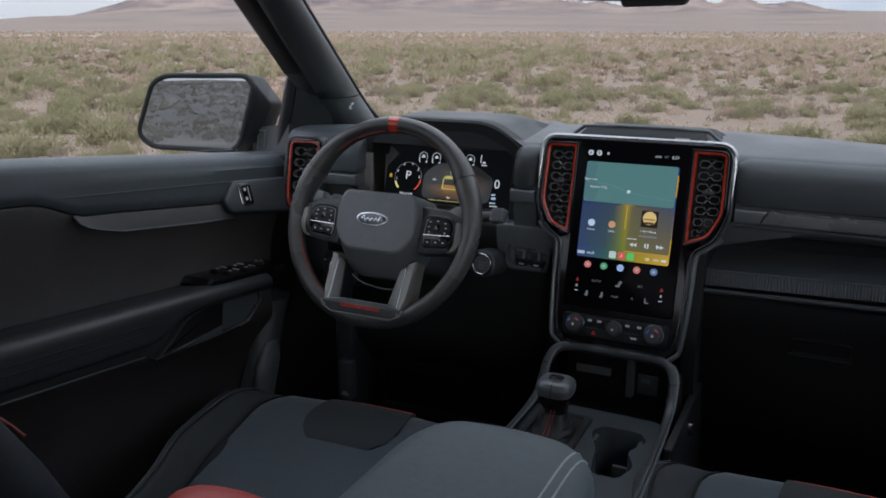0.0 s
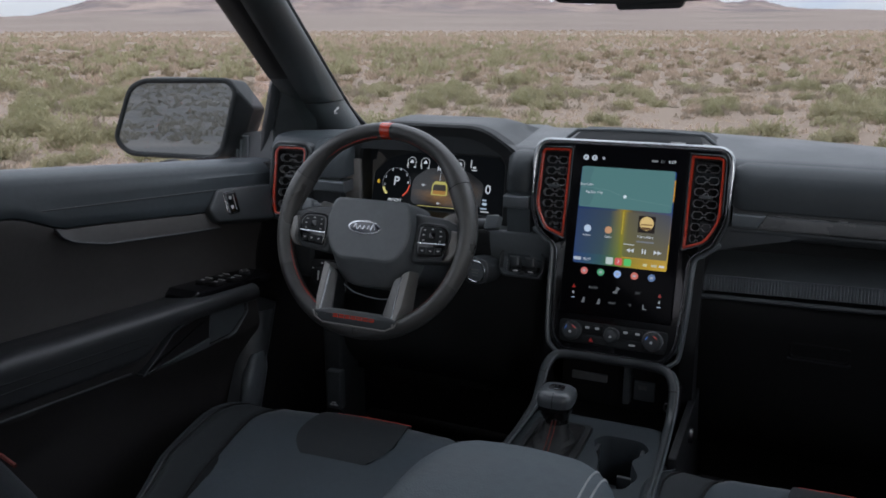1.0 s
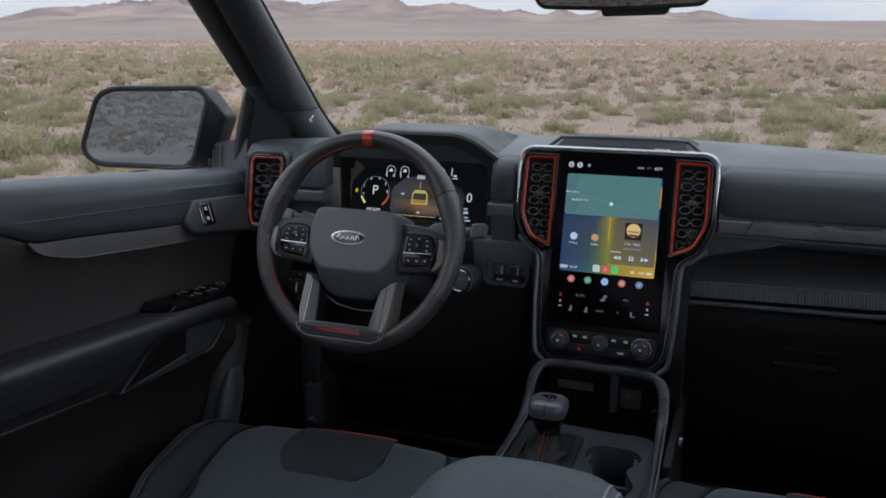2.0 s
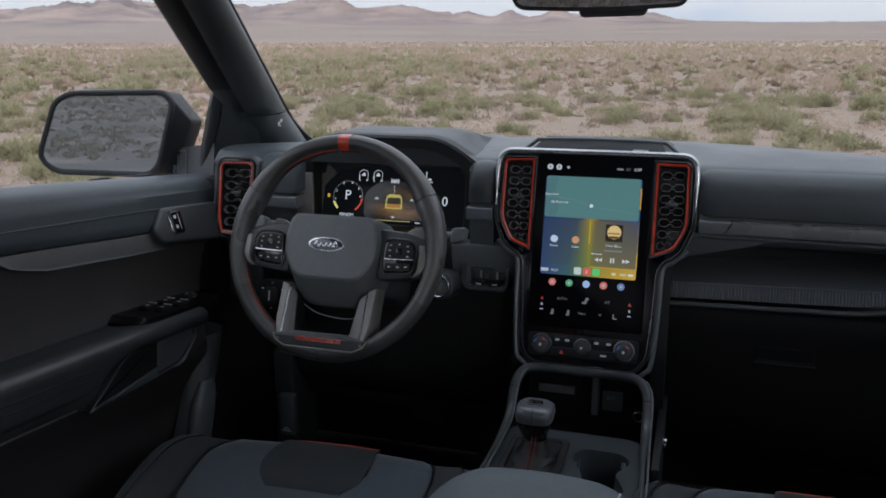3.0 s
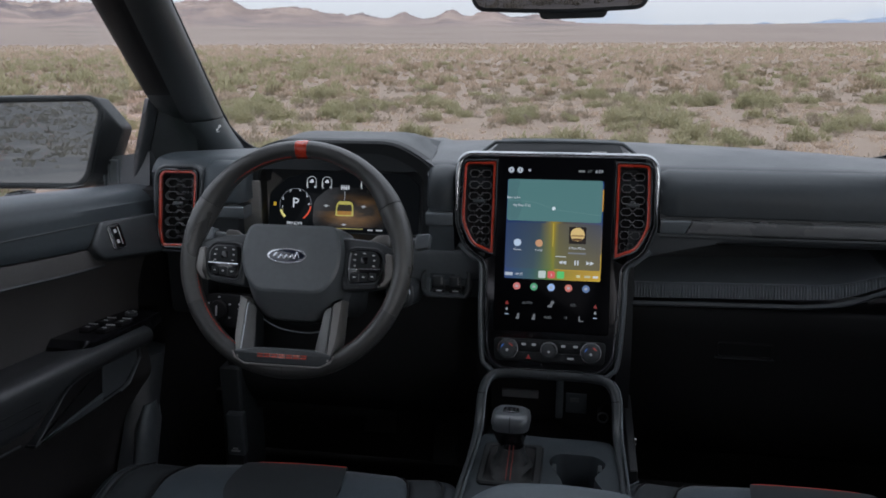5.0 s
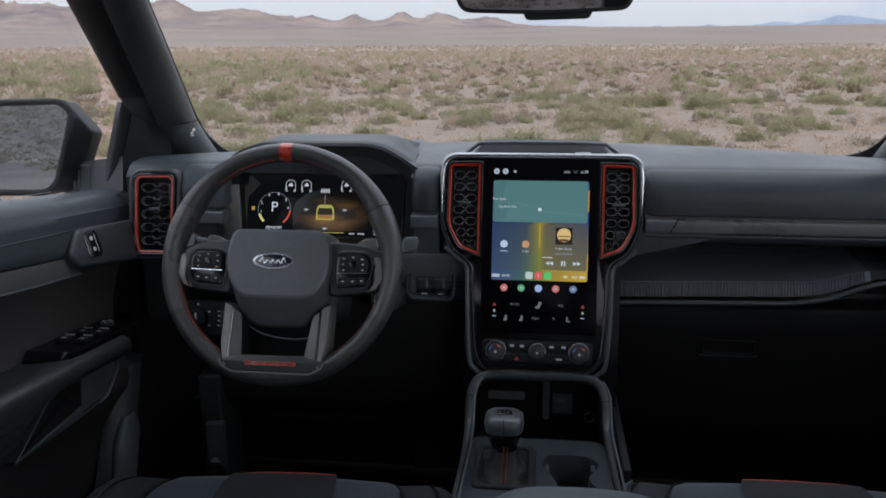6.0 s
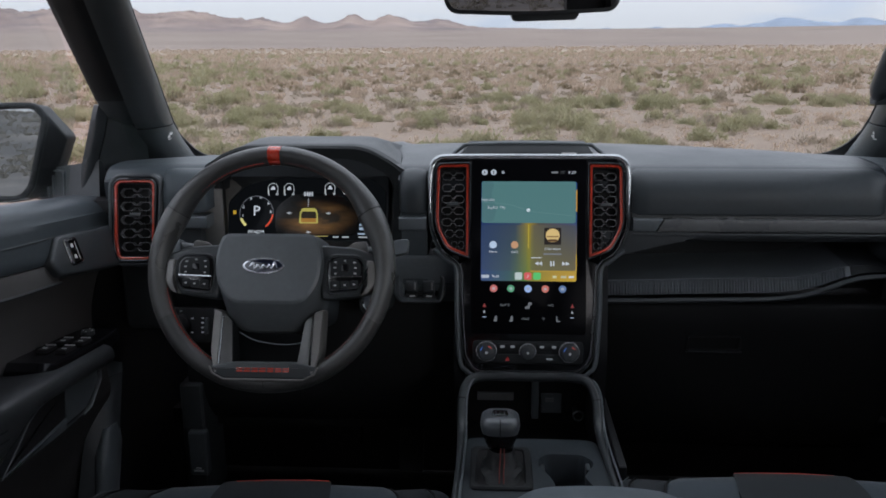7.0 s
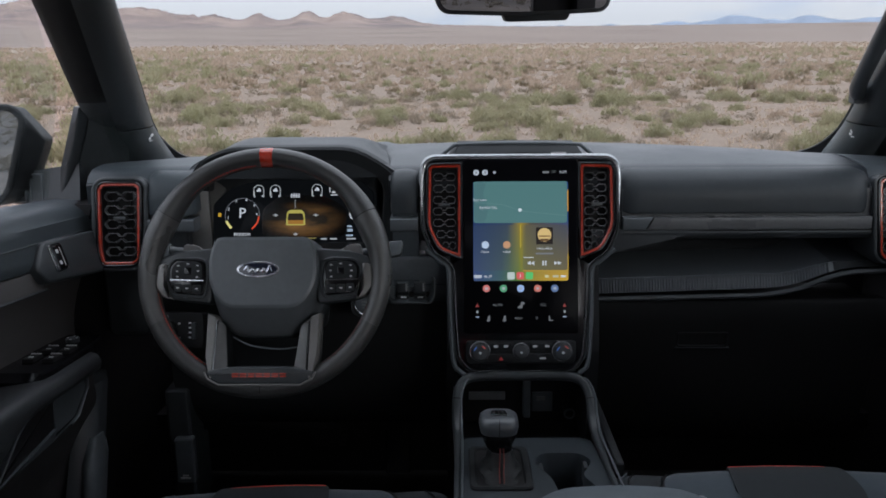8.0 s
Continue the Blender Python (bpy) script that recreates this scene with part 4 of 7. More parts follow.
ui("cover_bands", rect(0.0375, 0.174, 0.014, 0.004), (0.12, 0.06, 0.02), 0.9, 6)
word("I Am Alive", 0.0375, 0.1605, 0.0058)
ui("artist_bar", rect(0.0375, 0.1525, 0.028, 0.0026), (0.2, 0.2, 0.21), 0.8, 3)
ui("progress_bar", rect(0.0125, 0.1465, 0.016, 0.001), (0.7, 0.7, 0.7), 0.9, 3)
for cu_, sg in ((0.0155, -1), (0.0585, 1)):
    part("skip_mark", moved(joined(*[slab([(cu_ + sg * (d + 0.0058), 0.1375), (cu_ + sg * d, 0.1407), (cu_ + sg * d, 0.1343)], W0, W0 + 0.0008) for d in (-0.0058, 0.0)]), SM), ICON, glass)
part("pause_mark", moved(joined(slab(rect(0.0352, 0.1375, 0.0022, 0.0075), W0, W0 + 0.0008), slab(rect(0.0394, 0.1375, 0.0022, 0.0075), W0, W0 + 0.0008)), SM), ICON, glass)
word("06:29", -0.052, 0.1165, 0.0055)
ui("app_grid", rect(-0.068, 0.1165, 0.012, 0.005), (0.45, 0.47, 0.5), 0.9, 3)
ui("maps_app", rect(-0.0155, 0.1175, 0.0115, 0.0115, 0.0025), (0.5, 0.55, 0.5), 0.9, 3)
ui("music_app", rect(-0.001, 0.1175, 0.0115, 0.0115, 0.0025), (0.65, 0.09, 0.08), 0.9, 3)
ui("phone_app", rect(0.0135, 0.1175, 0.0115, 0.0115, 0.0025), (0.1, 0.5, 0.12), 0.9, 3)
word("♪", -0.001, 0.1175, 0.008)
ui("battery_marks", rect(0.067, 0.1165, 0.008, 0.0032), (0.7, 0.7, 0.7), 0.8, 3)
ui("battery_marks", rect(0.055, 0.1165, 0.009, 0.0035), (0.55, 0.5, 0.3), 0.8, 3)
ui("battery_marks", rect(0.041, 0.1165, 0.006, 0.004), (0.65, 0.6, 0.3), 0.8, 3)
for k, c in enumerate([(0.55, 0.14, 0.12), (0.08, 0.3, 0.14), (0.3, 0.42, 0.68), (0.55, 0.14, 0.10), (0.1, 0.16, 0.3)]):
    mark("app_button", -0.0545 + 0.027 * k, 0.0975, 0.0058, c, 0.9)
    part("app_glyph", moved(slab(rect(-0.0545 + 0.027 * k, 0.0975, 0.0045, 0.0038, 0.001), W0, W0 + 0.0012), SM), ICON_MID, glass)
word("AUTO", -0.037, 0.0715, 0.0055, ICON_DIM)
word("A/C", 0.035, 0.0715, 0.0055, ICON_DIM)
word("MAX", -0.004, 0.050, 0.0055, ICON_DIM)
word("°F", 0.024, 0.050, 0.0055, ICON_DIM)
for u in (-0.069, 0.069):
    ui("temperature_up", [(u - 0.003, 0.068), (u + 0.003, 0.068), (u, 0.0745)], (0.22, 0.014, 0.010), 0.7, 2)
    ui("temperature_mark", rect(u, 0.0605, 0.003, 0.004), (0.28, 0.28, 0.28), 0.8, 2)
    ui("temperature_down", rect(u, 0.0525, 0.006, 0.0014), (0.35, 0.4, 0.5), 0.8, 2)
part("seat_glyph", moved(joined(slab(rounded([(-0.005, 0.066), (0.002, 0.066), (0.004, 0.0765), (0.0005, 0.0765), (-0.001, 0.0705), (-0.005, 0.069)], 0.001, 2), W0, W0 + 0.0008), disc((0.0035, 0.074), 0.0022, W0, W0 + 0.0009, n=12)), SM), ICON_DIM, glass)
for u in (-0.052, -0.027):
    part("seat_glyph", moved(slab(rounded([(u - 0.003, 0.0455), (u + 0.003, 0.0455), (u + 0.0032, 0.0545), (u, 0.0545), (u - 0.001, 0.049)], 0.001, 2), W0, W0 + 0.0008), SM), ICON_DIM, glass)
part("seat_glyph", moved(slab(rounded([(0.044, 0.046), (0.051, 0.046), (0.051, 0.0475), (0.0465, 0.0475), (0.0455, 0.0545), (0.044, 0.0545)], 0.0006, 2), W0, W0 + 0.0008), SM), ICON_DIM, glass)
# knobs and key row below the glass
part("key_panel", moved(slab(rounded([(-0.086, -0.022), (0.086, -0.022), (0.088, 0.0145), (-0.088, 0.0145)], 0.008, 4), -0.01, 0.001, 0.002), SM), BLACKPLASTIC, stack)
part("key_panel", moved(slab(rounded([(-0.055, -0.0205), (0.055, -0.0205), (0.05, -0.006), (-0.05, -0.006)], 0.003, 3), -0.002, 0.0045, 0.0015), SM), BLACKPLASTIC, stack)
part("key_panel", moved(slab(rect(-0.0315, 0.005, 0.034, 0.012, 0.002), -0.002, 0.004, 0.0012), SM), BLACKPLASTIC, stack)
part("key_panel", moved(slab(rect(0.0315, 0.005, 0.034, 0.012, 0.002), -0.002, 0.004, 0.0012), SM), BLACKPLASTIC, stack)


def knob(u, r, depth, lit):
    k = part("control_knob", moved(joined(*[b for b in (disc((u, -0.002), r, -0.004, depth * 0.55, 0.0015, 36), disc((u, -0.002), r * 0.86, 0, depth, 0.002, 36))]), SM), PLASTIC, stack)
    teeth = []
    for i in range(30):
        a = 2 * math.pi * i / 30
        c, s = math.cos(a), math.sin(a)
        teeth.append(moved(box((r * 0.88, 0, depth * 0.75), (0.0016, 0.0012, depth * 0.45)), Matrix.Translation((u, -0.002, 0)) @ Matrix.Rotation(a, 4, "Z")))
    part("grip_ring", moved(joined(*teeth), SM), BLACKPLASTIC, k)
    part("knob_ring", moved(ring_plate([(u + r * 1.06 * math.cos(i * math.pi / 18), -0.002 + r * 1.06 * math.sin(i * math.pi / 18)) for i in range(36)], [(u + r * 0.98 * math.cos(i * math.pi / 18), -0.002 + r * 0.98 * math.sin(i * math.pi / 18)) for i in range(36)], 0, 0.003), SM), DARKCHROME, k)
    if lit:
        for a0, col in ((35, (0.30, 0.04, 0.03)), (125, (0.04, 0.10, 0.32))):
            pts = [(u + r * 0.62 * math.cos(radians(a0 + i * 5)), -0.002 + r * 0.62 * math.sin(radians(a0 + i * 5))) for i in range(9)]
            part("knob_mark", moved(tube([(x, y, depth + 0.0002) for x, y in pts], 0.0008, 6), SM), glow("lit_knob_mark", col, 0.8), k)
    part("knob_symbol", moved(disc((u, -0.003), r * 0.15, 0, depth + 0.0006, n=14), SM), ICON_DIM, k)


knob(-0.065, 0.0155, 0.016, True)
knob(0.065, 0.0155, 0.016, True)
knob(0.0, 0.0128, 0.013, False)
for u in (-0.040, -0.024, 0.022, 0.041):
    part("key_symbol", moved(slab(rect(u, 0.006, 0.007, 0.004, 0.001), 0.003, 0.0046), SM), ICON_DIM, stack)
part("hazard_key", moved(slab([(-0.036, -0.0165), (-0.028, -0.0165), (-0.032, -0.0095)], 0.004, 0.0052), SM), glow("lit_hazard", (0.20, 0.012, 0.012), 0.45), stack)
part("key_symbol", moved(slab(rect(0.034, -0.013, 0.010, 0.003, 0.001), 0.003, 0.005), SM), ICON_DIM, stack)


# ---- air vents ----
def vent(m, poly, radii, rows, parent, name="air_vent"):
    """A vent: backing, red edge, outer bezel and bone-shaped vanes with a tab."""
    o = rounded(poly, radii, 4)
    part("vent_backing", moved(slab(o, -0.03, -0.022), m), DEEP, parent)
    part("vent_bezel", moved(ring_plate(inset(o, -0.0028), inset(o, 0.0005), -0.028, 0.0045, 0.0012), m), PIANO, parent)
    part("red_edge", moved(ring_plate(o, inset(o, 0.0046), -0.028, 0.0030, 0.0014), m), RED, parent, "orange-red painted vent edge")
    part("vent_wall", moved(ring_plate(inset(o, 0.0053), inset(o, 0.0065), -0.028, -0.001), m), DEEP, parent)
    xs, ys = [p[0] for p in poly], [p[1] for p in poly]
    y0, y1 = min(ys) + 0.010, max(ys) - 0.010
    pitch = (y1 - y0) / rows
    for k in range(rows):
        y = y0 + (k + 0.5) * pitch
        cut = []
        for i in range(len(o)):
            a, b = o[i - 1], o[i]
            if (a[1] - y) * (b[1] - y) < 0:
                cut.append(a[0] + (b[0] - a[0]) * (y - a[1]) / (b[1] - a[1]))
        if len(cut) < 2:
            continue
        a, b = min(cut) + 0.0075, max(cut) - 0.0075
        h, wd = pitch * 0.33, (b - a)
        up = [(a, 0.0), (a + 0.045 * wd, 0.62 * h), (a + 0.10 * wd, h), (a + 0.375 * wd, h), (a + 0.455 * wd, 0.36 * h), (a + 0.545 * wd, 0.36 * h), (a + 0.625 * wd, h), (a + 0.90 * wd, h), (a + 0.955 * wd, 0.62 * h), (b, 0.0)]
        loop_ = [(x, y + d) for x, d in up] + [(x, y - d) for x, d in reversed(up[1:-1])]
        part("vane", moved(ring_plate(loop_, inset(loop_, 0.0008), -0.016, -0.0045, 0.0002), m), VANE, parent)
        if k:
            for f in (0.25, 0.75):
                part("vane_link", moved(slab(rect(a + f * wd, y - pitch / 2, 0.0016, pitch * 0.36), -0.021, -0.014), m), BLACKPLASTIC, parent)
    yc = y0 + (y1 - y0) * 0.58
    xc = (min(xs) + max(xs)) / 2
    part("vent_tab", moved(slab(rect(xc, yc, 0.019, 0.0062, 0.0015), -0.016, 0.0005, 0.0012), m), PLASTIC, parent)


VR = [(0.0945, 0.1465), (0.129, 0.160), (0.1475, 0.196), (0.1455, 0.2935), (0.0945, 0.2945)]
VRR = [0.003, 0.010, 0.014, 0.010, 0.003]
v1 = thing("air_vent", (0.12, 1.5, 1.40), "black air vent with orange-red edge and honeycomb vanes", "air vent", "air vents")
vent(SM, VR, VRR, 7, v1)
v2 = thing("air_vent", (-0.12, 1.5, 1.40), "black air vent with orange-red edge and honeycomb vanes", "air vent", "air vents")
vent(SM, [(-x, y) for x, y in reversed(VR)], list(reversed(VRR)), 7, v2)
VL = [(-0.028, -0.064), (0.022, -0.064), (0.0305, -0.054), (0.0325, 0.060), (0.026, 0.066), (-0.027, 0.066), (-0.0345, 0.058), (-0.0345, -0.04)]
VLR = [0.008, 0.006, 0.01, 0.008, 0.006, 0.008, 0.01, 0.02]
LM = axes((-0.636, 1.489, 1.411), (1, 0.05, 0), (0, 0.2, 0.98))
v3 = thing("air_vent", (-0.637, 1.49, 1.34), "tall black outer air vent with orange-red edge", "air vent", "air vents")
vent(LM, VL, VLR, 5, v3)
part("vent_housing", moved(ring_plate(inset(rounded(VL, VLR, 4), -0.011), inset(rounded(VL, VLR, 4), -0.0026), -0.10, 0.001, 0.003), LM), PLASTIC, v3)
RM = axes((0.597, 1.489, 1.413), (1, -0.05, 0), (0, 0.2, 0.98))
v4 = thing("air_vent", (0.605, 1.49, 1.34), "tall black outer air vent with orange-red edge", "air vent", "air vents")
vent(RM, [(-x, y) for x, y in reversed(VL)], list(reversed(VLR)), 5, v4)
VM = [(-x, y) for x, y in reversed(VL)]
part("vent_housing", moved(ring_plate(inset(rounded(VM, VLR[::-1], 4), -0.007), inset(rounded(VM, VLR[::-1], 4), -0.0026), -0.10, 0.001, 0.003), RM), PLASTIC, v4)

# ---- instrument cluster ----
CM = axes((-0.42, 1.62, 1.398), (1, 0, 0), (0, 0.3, 0.954))
cluster = thing("instrument_cluster", (-0.40, 1.64, 1.34), "lit black digital instrument display behind the steering wheel", "display")
part("cluster_body", moved(slab(rect(0.012, 0.008, 0.335, 0.13, 0.01), -0.05, -0.002), CM), PLASTIC, cluster)
part("side_panel", moved(slab(rounded([(-0.143, -0.047), (-0.1055, -0.047), (-0.1055, 0.020), (-0.082, 0.046), (-0.10, 0.060), (-0.138, 0.056)], 0.006, 3), -0.01, 0.002, 0.001), CM), SPOKEGREY, cluster, "grey side panel of the instruments")
cglass = part("display_glass", moved(slab(rounded([(-0.105, -0.047), (0.176, -0.047), (0.176, 0.040), (0.150, 0.062), (-0.02, 0.062), (-0.072, 0.050), (-0.105, 0.020)], 0.006, 3), -0.01, 0.001, 0.001), CM), GLASSBLACK, cluster)


backlit = cglass.data.materials[0].copy()
backlit.name = "backlit_display_black"
backlit.node_tree.nodes["Principled BSDF"].inputs["Emission Color"].default_value = (0.8, 0.9, 1.0, 1)
backlit.node_tree.nodes["Principled BSDF"].inputs["Emission Strength"].default_value = 0.004
cglass.data.materials[0] = backlit


def cl(name, bm, col, strength=1.0):
    return part(name, moved(bm, CM), glow("lit_" + name, col, strength), cglass)


def cword(body, u, v, size, material=None):
    return part("dial_word", letters(body, size, CM @ Matrix.Translation((u, v, 0.0016)), "CENTER"), material or ICON, cglass)


cword("P", -0.0545, 0.003, 0.0255)
cword("0", 0.138, 0.000, 0.024)
cword("PRNDM", -0.0545, -0.034, 0.0085)


def arc(cx, cy, r, a0, a1, n=14):
    return [(cx + r * math.cos(radians(a0 + (a1 - a0) * i / n)), cy + r * math.sin(radians(a0 + (a1 - a0) * i / n)), 0.0013) for i in range(n + 1)]


cl("dial_ring", tube(arc(-0.0545, 0.0, 0.030, 225, -35, 24), 0.0004, 6), (0.25, 0.25, 0.27), 0.7)
cl("dial_red", tube(arc(-0.0545, 0.0, 0.029, -5, -55), 0.0014, 6), (0.6, 0.06, 0.02), 0.9)
cl("dial_amber", tube(arc(-0.0545, 0.0, 0.029, 200, 230), 0.0022, 6), (0.7, 0.6, 0.2), 0.9)
for k, a in enumerate((195, 160, 115, 75, 35, 0)):
    cword(str(k + 1), -0.0545 + 0.0255 * math.cos(radians(a)), 0.002 + 0.0255 * math.sin(radians(a)), 0.0075, ICON)
for u, v in ((-0.026, 0.044), (0.003, 0.044), (0.076, 0.045)):
    cl("gauge_arc", tube([(u - 0.0085, v - 0.009, 0.0013)] + arc(u, v, 0.0088, 175, 5, 12) + [(u + 0.0085, v - 0.009, 0.0013)], 0.0006, 6), (0.5, 0.5, 0.5), 0.8)
    cl("gauge_needle", slab(rect(u - 0.0082, v - 0.006, 0.0022, 0.008, 0.0005), 0.001, 0.0015), (0.6, 0.6, 0.55), 0.8)
    cl("gauge_icon", joined(slab(rect(u, v - 0.001, 0.008, 0.003, 0.001), 0.001, 0.0014), slab(rect(u + 0.0005, v + 0.001, 0.004, 0.005, 0.001), 0.001, 0.0015)), (0.6, 0.6, 0.62), 0.8)
    cl("gauge_foot", joined(slab(rect(u - 0.007, v - 0.0115, 0.003, 0.002), 0.001, 0.0014), slab(rect(u + 0.0075, v - 0.0105, 0.004, 0.003), 0.001, 0.0014)), (0.45, 0.45, 0.45), 0.8)
cl("gauge_scale", joined(slab(rect(0.0985, 0.047, 0.002, 0.015), 0.001, 0.0014), slab(rect(0.1055, 0.040, 0.006, 0.004), 0.001, 0.0014), slab(rect(0.106, 0.035, 0.011, 0.002), 0.001, 0.0014)), (0.55, 0.55, 0.55), 0.8)
# glow of the terrain picture with the small truck
GLOWPIC = bpy.data.materials.new("lit_dune_picture")
GLOWPIC.use_nodes = True
gn, gl_ = GLOWPIC.node_tree.nodes, GLOWPIC.node_tree.links
gp = gn["Principled BSDF"]
gp.inputs["Base Color"].default_value = (0.004, 0.004, 0.004, 1)
gp.inputs["Roughness"].default_value = 0.2
ggeo, gmap, gno, grm = gn.new("ShaderNodeNewGeometry"), gn.new("ShaderNodeMapping"), gn.new("ShaderNodeTexNoise"), gn.new("ShaderNodeValToRGB")
gmap.inputs["Rotation"].default_value = (0, radians(14), 0)
gmap.inputs["Scale"].default_value = (7, 7, 22)
gno.inputs["Scale"].default_value, gno.inputs["Detail"].default_value = 1.8, 5.0
grm.color_ramp.elements[0].position, grm.color_ramp.elements[1].position = 0.40, 0.66
grm.color_ramp.elements[0].color, grm.color_ramp.elements[1].color = (0.035, 0.026, 0.018, 1), (0.42, 0.20, 0.055, 1)
goff, glen, gfall, gmix = gn.new("ShaderNodeMapping"), gn.new("ShaderNodeVectorMath"), gn.new("ShaderNodeMapRange"), gn.new("ShaderNodeVectorMath")
goff.vector_type = "POINT"
goff.inputs["Scale"].default_value = (1 / 0.086, 0, 1 / 0.037)
goff.inputs["Location"].default_value = (0.368 / 0.086, 0, -1.389 / 0.037)
glen.operation, gmix.operation = "LENGTH", "SCALE"
gfall.interpolation_type = "SMOOTHSTEP"
gfall.inputs["From Min"].default_value, gfall.inputs["From Max"].default_value = 0.0, 0.95
gfall.inputs["To Min"].default_value, gfall.inputs["To Max"].default_value = 1.0, 0.0
gl_.new(ggeo.outputs["Position"], gmap.inputs["Vector"])
gl_.new(ggeo.outputs["Position"], goff.inputs["Vector"])
gl_.new(goff.outputs["Vector"], glen.inputs[0])
gl_.new(glen.outputs["Value"], gfall.inputs["Value"])
gl_.new(gmap.outputs["Vector"], gno.inputs["Vector"])
gl_.new(gno.outputs["Fac"], grm.inputs["Fac"])
gl_.new(grm.outputs["Color"], gmix.inputs[0])
gl_.new(gfall.outputs["Result"], gmix.inputs["Scale"])
gl_.new(gmix.outputs["Vector"], gp.inputs["Emission Color"])
gp.inputs["Emission Strength"].default_value = 0.62
part("dune_picture", moved(slab(rounded([(-0.02, -0.038), (0.125, -0.038), (0.130, 0.010), (0.090, 0.034), (0.010, 0.034), (-0.02, 0.010)], 0.012, 5), 0.001, 0.0012), CM), GLOWPIC, cglass)
cl("truck_icon", slab(rounded([(0.022, -0.018), (0.056, -0.018), (0.0545, 0.003), (0.050, 0.009), (0.028, 0.009), (0.0235, 0.003)], 0.003, 3), 0.001, 0.0016), (0.55, 0.47, 0.1), 0.75)
cl("truck_window", slab(rounded([(0.0245, -0.009), (0.0535, -0.009), (0.0515, 0.003), (0.0265, 0.003)], 0.002, 2), 0.001, 0.0019), (0.03, 0.022, 0.012), 0.6)
cl("truck_tail", slab(rect(0.039, -0.0125, 0.027, 0.007, 0.001), 0.001, 0.0019), (0.42, 0.19, 0.03), 0.7)
for u, v in ((0.004, 0.0), (0.074, 0.0), (0.039, -0.0335)):
    cl("angle_mark", joined(slab(rect(u, v, 0.009, 0.0012), 0.001, 0.0015), slab(rect(u, v, 0.003, 0.004), 0.001, 0.0016)), (0.5, 0.5, 0.5), 0.8)
cl("axle_mark", joined(slab(rect(0.038, 0.034, 0.012, 0.0015), 0.001, 0.0015), *[slab(rect(0.038 + d, 0.034, 0.0022, 0.008, 0.0005), 0.001, 0.0016) for d in (-0.0065, -0.002, 0.002, 0.0065)], slab(rect(0.038, 0.019, 0.0006, 0.016), 0.001, 0.0014)), (0.6, 0.6, 0.62), 0.8)
cl("amber_line", slab(rect(0.035, -0.0405, 0.078, 0.0012), 0.001, 0.0014), (0.5, 0.4, 0.12), 0.8)
cl("amber_lamp", slab(rect(-0.094, 0.001, 0.0055, 0.007, 0.001), 0.001, 0.0014), (0.6, 0.35, 0.03), 0.7)
cl("lane_bars", joined(slab(rect(0.133, -0.020, 0.008, 0.003), 0.001, 0.0014), slab(rect(0.134, -0.027, 0.009, 0.005), 0.001, 0.0014), slab(rect(0.133, -0.036, 0.012, 0.0028), 0.001, 0.0014)), (0.35, 0.42, 0.5), 0.8)
for u, w in ((-0.091, 0.014), (-0.053, 0.012), (0.088, 0.010), (0.105, 0.012), (0.136, 0.016)):
    cl("foot_bar", slab(rect(u, -0.0418, w, 0.0026), 0.001, 0.0014), (0.4, 0.4, 0.4), 0.8)

# ---- steering wheel ----
WM = axes((-0.3735, 1.3355, 1.3755), (1, 0, 0), (0, 0.365, 0.931))
wheel = thing("steering_wheel", (-0.3735, 1.43, 1.33), "black leather steering wheel with a red centre stripe on top", "steering wheel")
RR = 0.1650


def thumb(d):
    """How far the rim swells inwards at ten and two o'clock."""
    return 0.0044 * (math.exp(-((d - 154) / 15) ** 2) + math.exp(-((d - 26) / 15) ** 2))


def rim_point(a, dr=0.0, w=0.0):
    d = math.degrees(a) % 360
    r = RR + dr - thumb(d) * 0.8
    x, y = r * math.cos(a), r * math.sin(a)
    if y < -0.155:
        y = -0.155 + (y + 0.155) * 0.85
    return (x, y, w)


def rim_segment(a0, a1, rad, n=40, swell=0.0):
    pts, rs = [], []
    for i in range(n + 1):
        a = radians(mixline(a0, a1, i / n))
        pts.append(rim_point(a))
        rs.append(rad + swell * math.sin(math.pi * i / n) ** 2 + thumb(math.degrees(a) % 360))
    return moved(tube(pts, rs, 18, flat=1.18, up=(0, 0, 1)), WM)


part("rim", rim_segment(93.2, 150, 0.0138, 28), RIMLEATHER, wheel)
part("rim", rim_segment(30, 86.8, 0.0138, 28), RIMLEATHER, wheel)
part("rim_grip", rim_segment(150.2, 206.2, 0.0138, 30, 0.0008), PERFLEATHER, wheel, "perforated leather rim grip")
part("rim_grip", rim_segment(-26, 29.8, 0.0138, 30, 0.0008), PERFLEATHER, wheel, "perforated leather rim grip")
part("rim", rim_segment(206.2, 334, 0.0138, 60), RIMLEATHER, wheel)
part("centre_stripe", rim_segment(86.9, 93.1, 0.01405, 6), RED, wheel, "red stripe at the top of the rim")
for a in (150.1, 29.9, 270):
    part("seam", moved(tube([rim_point(radians(a), (0.0141 + thumb(a % 360)) * math.cos(q), (0.0141 + thumb(a % 360)) * 1.18 * math.sin(q)) for q in (2 * math.pi * i / 18 for i in range(18))], 0.0006, 6, closed=True), WM), DEEP, wheel)


def stitches(a0, a1, dr, w):
    bms = []
    a, k = a0, 0
    while a < a1:
        p, q = Vector(rim_point(radians(a), dr, w)), Vector(rim_point(radians(a + 1.15), dr + 0.0012, w))
        bms.append(tube([p, (p + q) / 2 + Vector((0, 0, 0.0002)), q], 0.0011, 5))
        a += 1.7
    return moved(joined(*bms), WM)


part("stitching", stitches(96, 168, -0.0128, 0.0062), REDTHREAD, wheel, "red stitching")
